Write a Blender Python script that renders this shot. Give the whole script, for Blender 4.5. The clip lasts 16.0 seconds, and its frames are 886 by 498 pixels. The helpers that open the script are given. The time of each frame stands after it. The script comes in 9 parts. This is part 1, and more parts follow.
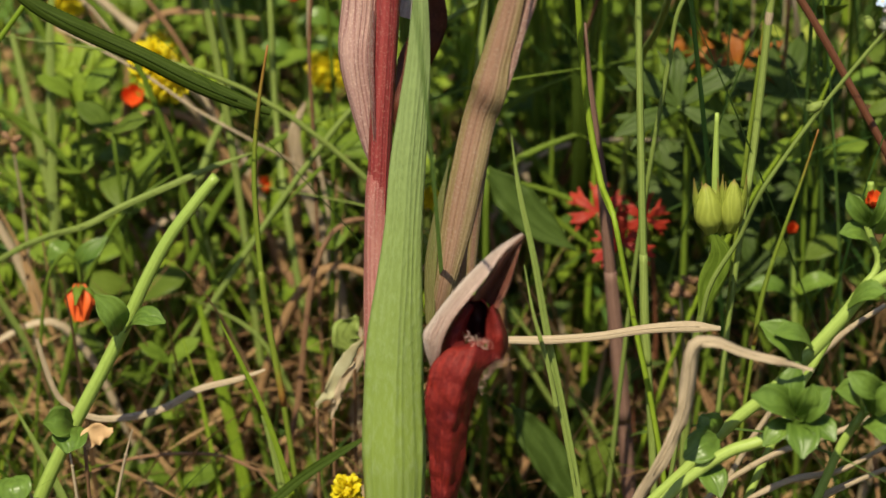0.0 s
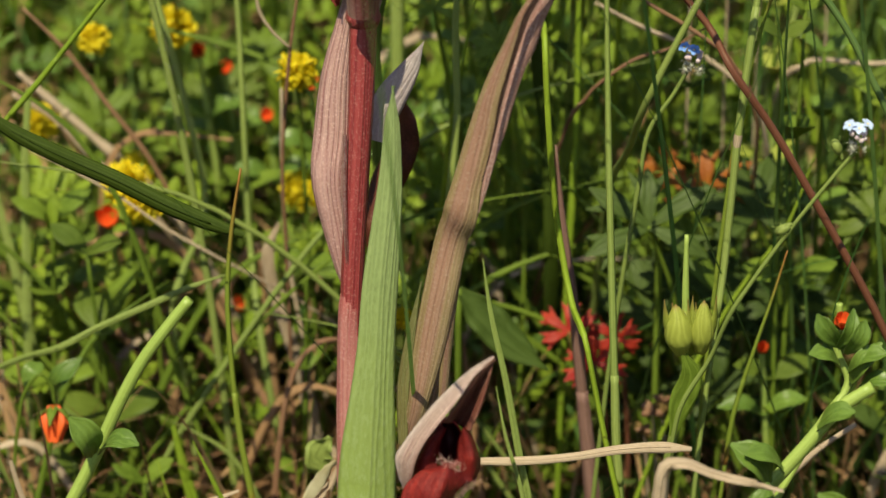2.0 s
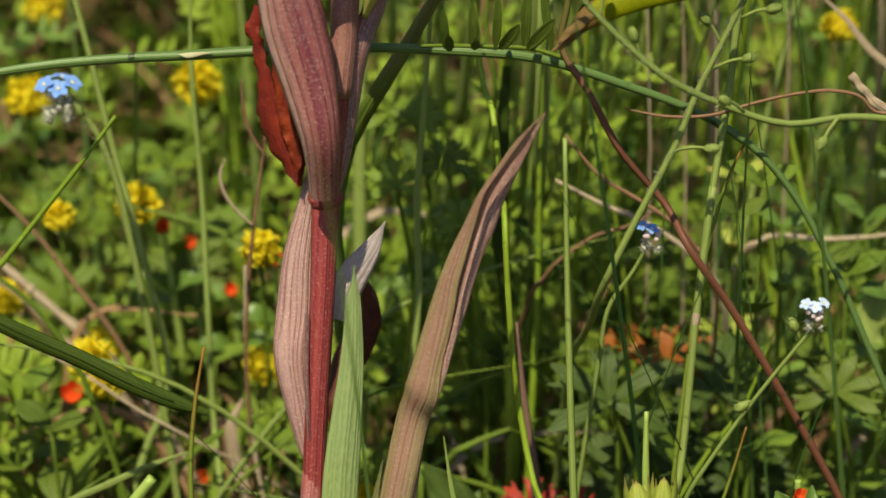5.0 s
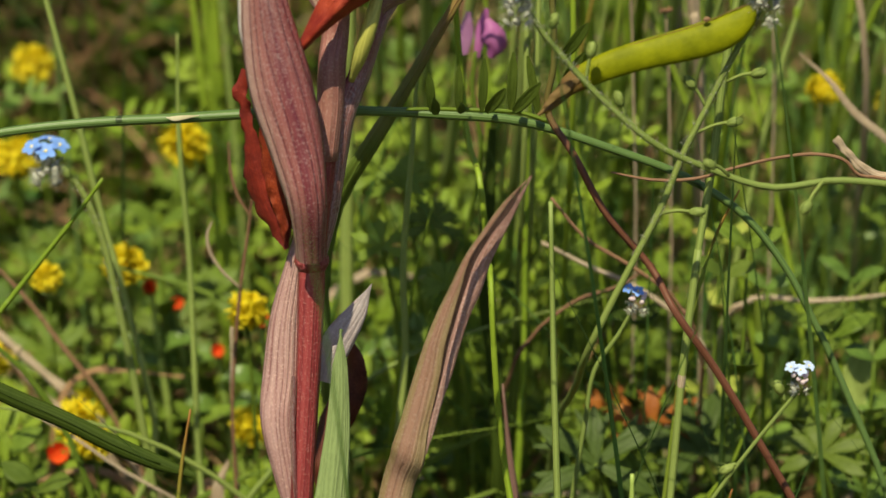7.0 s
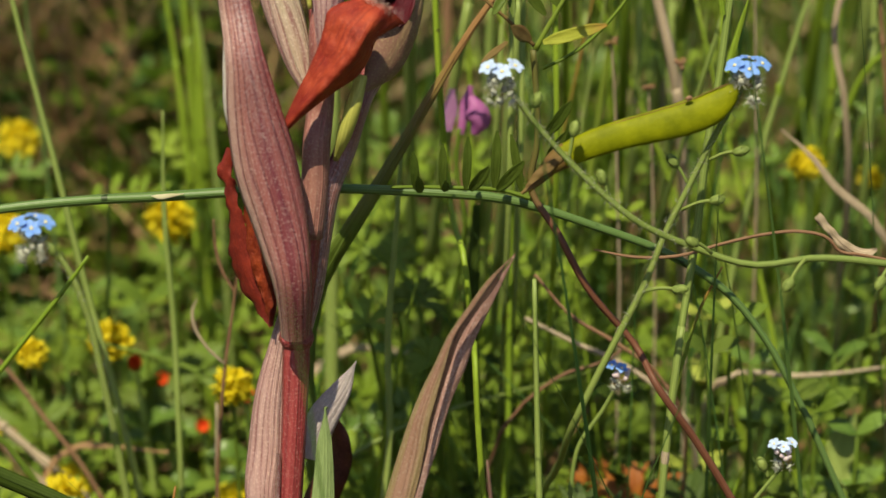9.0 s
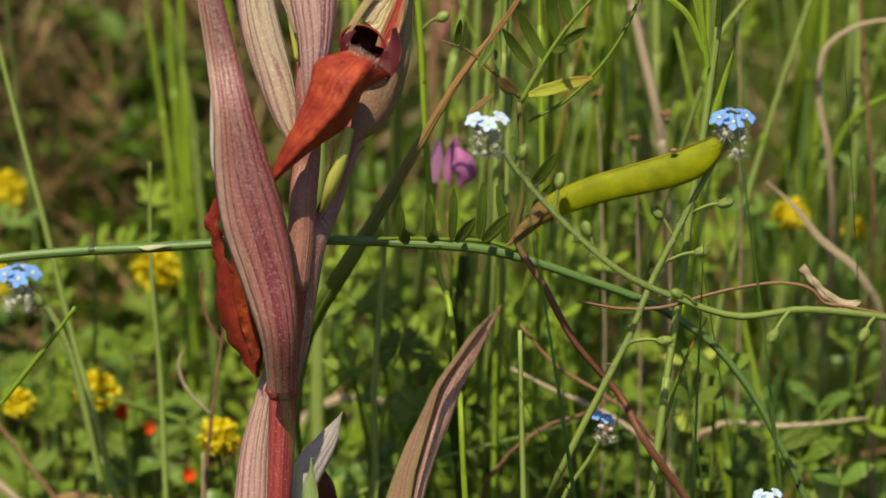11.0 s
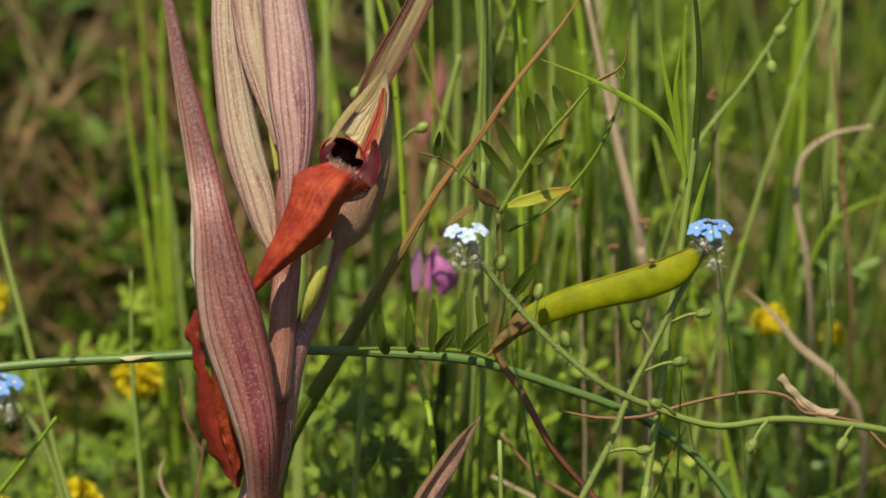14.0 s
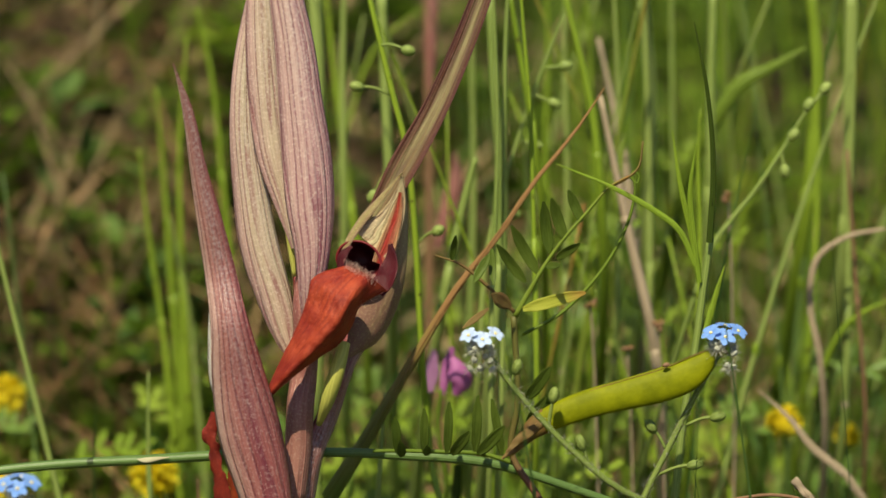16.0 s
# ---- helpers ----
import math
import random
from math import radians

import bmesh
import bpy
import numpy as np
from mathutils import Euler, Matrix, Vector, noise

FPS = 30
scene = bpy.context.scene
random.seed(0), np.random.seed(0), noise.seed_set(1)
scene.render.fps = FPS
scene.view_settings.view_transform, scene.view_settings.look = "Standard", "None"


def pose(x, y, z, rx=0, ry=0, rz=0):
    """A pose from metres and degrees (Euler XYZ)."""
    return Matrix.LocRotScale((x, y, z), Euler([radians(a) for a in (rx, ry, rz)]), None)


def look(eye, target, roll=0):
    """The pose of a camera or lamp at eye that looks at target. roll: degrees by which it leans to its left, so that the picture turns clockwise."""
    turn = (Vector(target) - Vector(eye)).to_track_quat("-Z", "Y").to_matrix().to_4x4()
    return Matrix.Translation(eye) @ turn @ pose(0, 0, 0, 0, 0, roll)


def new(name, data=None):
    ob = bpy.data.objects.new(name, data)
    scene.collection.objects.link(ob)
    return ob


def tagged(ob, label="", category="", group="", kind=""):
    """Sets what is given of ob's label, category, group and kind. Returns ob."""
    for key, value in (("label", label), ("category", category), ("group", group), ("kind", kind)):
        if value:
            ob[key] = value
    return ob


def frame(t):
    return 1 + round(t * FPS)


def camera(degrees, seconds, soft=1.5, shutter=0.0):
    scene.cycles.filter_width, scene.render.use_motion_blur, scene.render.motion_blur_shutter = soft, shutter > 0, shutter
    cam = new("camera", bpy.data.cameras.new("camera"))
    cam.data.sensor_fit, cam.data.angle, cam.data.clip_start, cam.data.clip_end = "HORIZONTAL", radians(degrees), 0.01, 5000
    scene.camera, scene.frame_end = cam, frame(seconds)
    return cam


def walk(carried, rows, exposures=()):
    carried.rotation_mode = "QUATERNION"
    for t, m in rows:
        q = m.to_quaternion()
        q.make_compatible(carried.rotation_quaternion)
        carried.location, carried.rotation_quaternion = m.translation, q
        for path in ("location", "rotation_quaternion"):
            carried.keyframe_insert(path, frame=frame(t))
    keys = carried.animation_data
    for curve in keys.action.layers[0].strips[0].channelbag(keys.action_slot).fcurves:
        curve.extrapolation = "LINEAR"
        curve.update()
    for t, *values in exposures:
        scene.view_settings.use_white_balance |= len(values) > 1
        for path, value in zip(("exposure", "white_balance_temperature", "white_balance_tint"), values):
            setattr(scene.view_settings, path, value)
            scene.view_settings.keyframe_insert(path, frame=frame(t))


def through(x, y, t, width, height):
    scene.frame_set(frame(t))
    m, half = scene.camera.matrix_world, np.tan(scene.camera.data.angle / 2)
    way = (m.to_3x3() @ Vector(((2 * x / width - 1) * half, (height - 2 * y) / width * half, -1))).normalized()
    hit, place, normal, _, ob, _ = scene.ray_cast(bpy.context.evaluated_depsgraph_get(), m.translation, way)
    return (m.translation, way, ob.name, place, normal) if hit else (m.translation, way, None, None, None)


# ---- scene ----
cam = camera(18.0, 16.0)
cam.data.dof.use_dof = True
cam.data.dof.focus_distance = 0.418
cam.data.dof.aperture_fstop = 18.0
ROWS = [
    (0, -0.00000, 0.00000, 0.22500, 70.000, 0.075, -0.027),
    (0.5, 0.00072, -0.00026, 0.22615, 70.504, 0.126, -0.099),
    (1, 0.00050, -0.00113, 0.22700, 71.143, 0.081, -0.273),
    (1.5, 0.00036, -0.00164, 0.22765, 71.581, 0.082, -0.427),
    (2, 0.00074, -0.00170, 0.22854, 72.113, 0.071, -0.523),
    (2.5, 0.00109, -0.00256, 0.22949, 72.838, 0.080, -0.659),
    (3, 0.00141, -0.00270, 0.23066, 73.376, 0.103, -0.775),
    (3.5, 0.00158, -0.00322, 0.23124, 73.847, 0.071, -0.868),
    (4, 0.00169, -0.00387, 0.23201, 74.332, 0.022, -0.962),
    (4.5, 0.00197, -0.00418, 0.23269, 74.731, 0.063, -1.035),
    (5, 0.00209, -0.00424, 0.23348, 75.216, 0.058, -1.150),
    (7.5, 0.00237, -0.00543, 0.23545, 76.578, 0.000, -1.446),
    (8, 0.00233, -0.00569, 0.23611, 76.915, 0.041, -1.532),
    (8.5, 0.00262, -0.00601, 0.23670, 77.345, 0.021, -1.593),
    (9, 0.00254, -0.00640, 0.23747, 77.626, -0.007, -1.686),
    (11.5, 0.00238, -0.00799, 0.23913, 78.874, -0.092, -2.015),
    (12, 0.00282, -0.00804, 0.23990, 79.211, -0.052, -2.042),
    (12.5, 0.00294, -0.00862, 0.24047, 79.490, -0.088, -2.096),
    (13, 0.00306, -0.00888, 0.24102, 79.826, -0.104, -2.159),
    (13.5, 0.00301, -0.00933, 0.24124, 80.191, -0.080, -2.239),
    (14, 0.00303, -0.00949, 0.24169, 80.453, -0.039, -2.311),
    (14.3, 0.00300, -0.00972, 0.24188, 80.570, -0.055, -2.300),
    (14.4, 0.00270, -0.00990, 0.24205, 80.660, -0.070, -2.060),
    (14.5, 0.00248, -0.01006, 0.24220, 80.731, -0.080, -1.885),
    (15, 0.00244, -0.01039, 0.24277, 81.121, -0.142, -1.875),
    (15.5, 0.00281, -0.01124, 0.24349, 81.804, -0.151, -1.956),
    (16, 0.00263, -0.01198, 0.24446, 82.246, -0.122, -2.012),
]
walk(cam, [(t, pose(x, y, z, rx, ry, rz)) for t, x, y, z, rx, ry, rz in ROWS], exposures=[(0.0, 0.0), (16.0, 0.0)])

# ---- light ----
SUN_DIR = Vector((-0.17, -0.55, 0.80)).normalized()
world = bpy.data.worlds.new("sky")
scene.world = world
world.use_nodes = True
wn = world.node_tree.nodes
sky = wn.new("ShaderNodeTexSky")
sky.sky_type = "NISHITA"
sky.sun_disc = False
sky.sun_elevation = math.asin(SUN_DIR.z)
sky.sun_rotation = math.atan2(SUN_DIR.x, SUN_DIR.y)
world.node_tree.links.new(sky.outputs[0], wn["Background"].inputs[0])
wn["Background"].inputs[1].default_value = 0.096
sun_data = bpy.data.lights.new("sun", "SUN")
sun_data.energy = 5.65
sun_data.angle = radians(0.5)
sun_data.color = (1.0, 0.935, 0.63)
sun = new("sun", sun_data)
sun.matrix_world = look(SUN_DIR * 5, (0, 0, 0))


# ---- materials ----
def rgb(c):
    return (*c, 1.0)


class Nodes:
    """A node material with short ways to add nodes."""

    def __init__(self, name, rough=0.5, spec=0.4):
        self.mat = bpy.data.materials.new(name)
        self.mat.use_nodes = True
        self.tree = self.mat.node_tree
        self.bsdf = self.tree.nodes["Principled BSDF"]
        self.out = self.tree.nodes["Material Output"]
        self.bsdf.inputs["Roughness"].default_value = rough
        self.bsdf.inputs["Specular IOR Level"].default_value = spec
        self.obj = self.add("ShaderNodeTexCoord").outputs["Object"]
        sep = self.add("ShaderNodeSeparateXYZ")
        self.link(self.add("ShaderNodeUVMap").outputs[0], sep.inputs[0])
        self.u, self.v = sep.outputs[0], sep.outputs[1]

    def add(self, kind):
        return self.tree.nodes.new(kind)

    def link(self, a, b):
        self.tree.links.new(a, b)

    def put(self, value, socket):
        if isinstance(value, bpy.types.NodeSocket):
            self.link(value, socket)
        else:
            socket.default_value = rgb(value) if isinstance(value, tuple) and len(value) == 3 and socket.type == "RGBA" else value

    def math(self, op, a, b=0.0):
        n = self.add("ShaderNodeMath")
        n.operation = op
        self.put(a, n.inputs[0])
        self.put(b, n.inputs[1])
        return n.outputs[0]

    def mix(self, fac, a, b, blend="MIX"):
        n = self.add("ShaderNodeMix")
        n.data_type, n.blend_type = "RGBA", blend
        self.put(fac, n.inputs[0])
        self.put(a, n.inputs[6])
        self.put(b, n.inputs[7])
        return n.outputs[2]

    def noise(self, scale, detail=3.0, vector=None, rough=0.6):
        n = self.add("ShaderNodeTexNoise")
        self.link(vector or self.obj, n.inputs["Vector"])
        n.inputs["Scale"].default_value = scale
        n.inputs["Detail"].default_value = detail
        n.inputs["Roughness"].default_value = rough
        return n.outputs["Fac"]

    def ramp(self, fac, lo, hi):
        n = self.add("ShaderNodeMapRange")
        n.clamp = True
        self.put(fac, n.inputs[0])
        n.inputs[1].default_value, n.inputs[2].default_value = lo, hi
        return n.outputs[0]

    def stripes(self, count, sharp, wobble=0.15, phase=0.0):
        """Lines that run along the surface, 1 on a line and 0 between; count lines across."""
        co = self.add("ShaderNodeCombineXYZ")
        self.link(self.math("MULTIPLY", self.u, 3.0), co.inputs[0])
        self.link(self.math("MULTIPLY", self.v, 2.0), co.inputs[1])
        self.link(self.math("MULTIPLY", self.add("ShaderNodeObjectInfo").outputs["Random"], 40.0), co.inputs[2])
        slow = self.math("MULTIPLY", self.math("SUBTRACT", self.noise(1.0, 1, co.outputs[0]), 0.5), 9.0)
        wob = self.math("ADD", slow, self.math("MULTIPLY", self.math("SUBTRACT", self.noise(400, 2), 0.5), wobble))
        ph = self.math("ADD", self.math("MULTIPLY", self.u, math.pi * count), self.math("ADD", wob, phase))
        return self.math("POWER", self.math("ABSOLUTE", self.math("SINE", ph)), sharp)

    def bump(self, height, strength, distance):
        n = self.add("ShaderNodeBump")
        n.inputs["Strength"].default_value = strength
        n.inputs["Distance"].default_value = distance
        self.link(height, n.inputs["Height"])
        self.link(n.outputs[0], self.bsdf.inputs["Normal"])
        return n.outputs[0]

    def finish(self, color, through=0.0, through_color=None):
        self.put(color, self.bsdf.inputs["Base Color"])
        if through > 0:
            tr = self.add("ShaderNodeBsdfTranslucent")
            self.put(through_color if through_color is not None else color, tr.inputs[0])
            mx = self.add("ShaderNodeMixShader")
            mx.inputs[0].default_value = through
            self.link(self.bsdf.outputs[0], mx.inputs[1])
            self.link(tr.outputs[0], mx.inputs[2])
            self.link(mx.outputs[0], self.out.inputs[0])
        return self.mat


def green(name, a, b, veins=5, rough=0.45, through=0.3, vein=0.25, island=False, tip=None, spots=None, relief=0.3, turn=(0.72, 0.97), pucker=0.0, spec=0.3, other=None):
    """Leaf or stem: two tones in patches, fine lines along it, its own tone for each piece; tip: colour towards the end."""
    n = Nodes(name, rough + (0.1 if island else 0.0), 0.15 if island else spec)
    rnd = n.add("ShaderNodeNewGeometry").outputs["Random Per Island"] if island else n.add("ShaderNodeObjectInfo").outputs["Random"]
    raw = rnd
    if island:
        rnd = n.math("ADD", n.math("POWER", rnd, 1.8), n.math("MULTIPLY", n.math("SUBTRACT", n.noise(16, 2), 0.52), 1.7))
    tone = n.math("ADD", n.math("MULTIPLY", rnd, 0.9 if island else 0.6), n.math("MULTIPLY", n.noise(130, 3), 0.3 if island else 0.6))
    col = n.mix(n.ramp(tone, 0.15, 1.05), a, b)
    if other:
        hue = n.math("ADD", n.math("FRACT", n.math("MULTIPLY", raw, 7.31)), n.math("MULTIPLY", n.math("SUBTRACT", n.noise(70, 2), 0.5), 1.6))
        col = n.mix(n.ramp(hue, 0.35, 1.0), col, n.mix(tone, tuple(c * 0.45 for c in other), other))
    line = n.stripes(veins, 3.0)
    col = n.mix(n.math("MULTIPLY", line, vein), col, tuple(min(1, c * 1.7 + 0.02) for c in b))
    fine = n.noise(1500, 2)
    col = n.mix(n.math("MULTIPLY", n.ramp(fine, 0.55, 0.8), 0.4), col, tuple(c * 0.8 for c in a))
    if tip:
        col = n.mix(n.ramp(n.math("ADD", n.v, n.math("MULTIPLY", n.math("SUBTRACT", n.noise(90, 2), 0.5), 0.3)), *turn), col, tip)
    if spots:
        col = n.mix(n.ramp(n.noise(420, 1), 0.69, 0.74), col, spots)
    high = n.math("ADD", line, n.math("MULTIPLY", fine, 0.6))
    if pucker:
        co = n.add("ShaderNodeCombineXYZ")
        n.link(n.math("MULTIPLY", n.u, 11.0), co.inputs[0])
        n.link(n.math("MULTIPLY", n.v, 50.0), co.inputs[1])
        cell = n.noise(1.0, 2, co.outputs[0])
        high = n.math("ADD", high, n.math("MULTIPLY", cell, pucker))
        col = n.mix(n.ramp(cell, 0.45, 0.8), col, tuple(min(1.0, c * 1.25) for c in b))
    n.bump(high, relief, 0.00015)
    return n.finish(col, through)


def striped(name, base, other, vein, count, sharp=9.0, rough=0.42, amount=0.8, along=(0.0, 1.0), speck=None, through=0.12, spec=0.55, edge=0.5, middle=None, margin=None, flank=None, pale_sheen=None, band=None, fade=None):
    """Bract or sepal: two ground colours in long patches, darker margins, dark veins of uneven strength with a soft
    halo, a grainy sheen painted in pale colour.
    """
    n = Nodes(name, rough, spec)
    mp = n.add("ShaderNodeCombineXYZ")
    n.link(n.math("MULTIPLY", n.u, 5.0), mp.inputs[0])
    n.link(n.math("MULTIPLY", n.v, 2.0), mp.inputs[1])
    n.link(n.math("MULTIPLY", n.add("ShaderNodeObjectInfo").outputs["Random"], 30.0), mp.inputs[2])
    patch = n.noise(1.3, 3, mp.outputs[0])
    col = n.mix(n.ramp(n.math("ADD", n.math("MULTIPLY", patch, 1.1), n.math("MULTIPLY", n.ramp(n.v, *along), 0.5)), 0.4, 0.95), base, other)
    out = n.math("ABSOLUTE", n.math("MULTIPLY", n.math("SUBTRACT", n.u, 0.5), 2.0))
    if middle:
        col = n.mix(n.math("MULTIPLY", n.ramp(n.math("ADD", n.math("SUBTRACT", 0.75, out), n.math("MULTIPLY", n.math("SUBTRACT", patch, 0.5), 1.4)), 0.1, 0.7), 0.6), col, middle)
    tint = n.mix(0.45, col, vein)
    col = n.mix(n.math("MULTIPLY", n.ramp(n.math("ADD", out, n.math("MULTIPLY", n.math("SUBTRACT", n.noise(300, 3), 0.5), 0.5)), 0.55, 1.05), edge), col, tint)
    if margin:
        col = n.mix(n.math("MULTIPLY", n.ramp(n.math("ADD", n.u, n.math("MULTIPLY", n.math("SUBTRACT", patch, 0.5), 0.5)), 0.66, 0.88), 0.8), col, margin)
    if flank:
        col = n.mix(n.math("MULTIPLY", n.ramp(n.math("ADD", n.math("SUBTRACT", 1.0, n.u), n.math("MULTIPLY", n.math("SUBTRACT", patch, 0.5), 0.6)), 0.5, 0.85), 0.8), col, flank)
    blot = n.noise(420, 4)
    col = n.mix(n.math("MULTIPLY", n.ramp(blot, 0.35, 0.75), 0.35), col, tint)
    core = n.stripes(count, sharp * 2.2, 0.08)
    halo = n.stripes(count, sharp * 0.45, 0.08)
    uneven = n.ramp(n.noise(2.2, 2, mp.outputs[0]), 0.25, 0.6)
    col = n.mix(n.math("MULTIPLY", n.math("MULTIPLY", halo, uneven), amount * 0.4), col, vein)
    col = n.mix(n.math("MULTIPLY", n.math("MULTIPLY", core, n.ramp(uneven, -0.6, 0.8)), amount), col, vein)
    thread = n.stripes(count * 3, sharp * 0.9, 0.10, 1.3)
    col = n.mix(n.math("MULTIPLY", n.math("MULTIPLY", thread, n.ramp(n.noise(2.9, 3, mp.outputs[0]), 0.35, 0.65)), amount * 0.3), col, vein)
    if band:
        off = n.math("ABSOLUTE", n.math("ADD", n.math("SUBTRACT", n.u, 0.47), n.math("MULTIPLY", n.math("SUBTRACT", n.noise(1.1, 2, mp.outputs[0]), 0.5), 0.35)))
        col = n.mix(n.math("MULTIPLY", n.ramp(n.math("SUBTRACT", 0.085, off), 0.0, 0.06), n.math("ADD", 0.35, n.math("MULTIPLY", n.ramp(n.v, 0.3, 0.9), 0.4))), col, band)
    if fade:
        col = n.mix(n.ramp(n.math("ADD", n.v, n.math("MULTIPLY", n.math("SUBTRACT", n.noise(350, 3), 0.5), 0.16)), fade[1], fade[2]), col, fade[0])
    grain = n.noise(2600, 3)
    pale = speck or tuple(min(1.0, c * 1.5 + 0.04) for c in base)
    col = n.mix(n.math("MULTIPLY", n.ramp(grain, 0.52, 0.75), 0.5), col, pale)
    # silvery sheen painted as a pale speckled band beside the middle
    if pale_sheen:
        band = n.ramp(n.math("SUBTRACT", 0.34, n.math("ABSOLUTE", n.math("SUBTRACT", n.u, 0.42))), 0.0, 0.25)
        band = n.math("MULTIPLY", band, n.math("SUBTRACT", 1.0, n.ramp(n.v, 0.4, 0.75)))
        col = n.mix(n.math("MULTIPLY", n.math("MULTIPLY", band, n.ramp(n.noise(2200, 4), 0.38, 0.66)), 0.42), col, pale_sheen)
    n.link(n.math("ADD", n.math("MULTIPLY", n.noise(700, 2), 0.3), rough - 0.14), n.bsdf.inputs["Roughness"])
    high = n.math("SUBTRACT", n.math("ADD", n.math("MULTIPLY", grain, 0.5), n.math("MULTIPLY", blot, 0.8)), n.math("ADD", n.math("MULTIPLY", halo, 0.9 * min(1.0, amount * 2.5)), n.math("MULTIPLY", thread, 0.4 * min(1.0, amount * 1.6))))
    net = n.add("ShaderNodeCombineXYZ")
    n.link(n.math("MULTIPLY", n.u, 26.0), net.inputs[0])
    n.link(n.math("MULTIPLY", n.v, 150.0), net.inputs[1])
    high = n.math("ADD", high, n.math("MULTIPLY", n.noise(1.0, 2, net.outputs[0]), 0.45))
    n.bump(high, 0.7, 0.00022)
    return n.finish(col, through)


def fleshy(name, a, b, rough=0.5, through=0.15, vein=None, spec=0.35, scale=200, island=False, inner=None, relief=0.45):
    """Petal flesh: mottled in two tones with branching fine veins; inner: dark colour painted as shade down a hollow.
    """
    n = Nodes(name, rough, spec)
    col = n.mix(n.ramp(n.noise(scale, 4), 0.3, 0.72), a, b)
    high = n.math("ADD", n.noise(1400, 3), n.math("MULTIPLY", n.noise(scale, 2), 1.5))
    if vein:
        w = n.stripes(12, 4.0, 1.6)
        col = n.mix(n.math("MULTIPLY", n.math("MULTIPLY", w, n.ramp(n.noise(300, 2), 0.35, 0.75)), 0.6), col, vein)
        co = n.add("ShaderNodeCombineXYZ")
        n.link(n.math("MULTIPLY", n.u, 22.0), co.inputs[0])
        n.link(n.math("MULTIPLY", n.v, 4.5), co.inputs[1])
        streak = n.noise(1.0, 4, co.outputs[0])
        col = n.mix(n.math("MULTIPLY", n.ramp(streak, 0.52, 0.75), 0.6), col, vein)
        col = n.mix(n.math("MULTIPLY", n.ramp(n.noise(2400, 3), 0.55, 0.75), 0.35), col, tuple(min(1.0, c * 1.5 + 0.03) for c in b))
        high = n.math("SUBTRACT", n.math("ADD", high, n.math("MULTIPLY", n.noise(3200, 2), 0.8)), n.math("MULTIPLY", streak, 1.6))
    # shade of the hollow put into the colour, darker with depth
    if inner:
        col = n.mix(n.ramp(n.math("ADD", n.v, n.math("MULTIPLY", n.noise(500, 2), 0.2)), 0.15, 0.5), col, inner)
    if island:
        rnd = n.add("ShaderNodeNewGeometry").outputs["Random Per Island"]
        col = n.mix(n.math("MULTIPLY", rnd, 0.2), col, tuple(c * 0.6 for c in b))
    n.bump(high, relief, 0.00024)
    return n.finish(col, through)


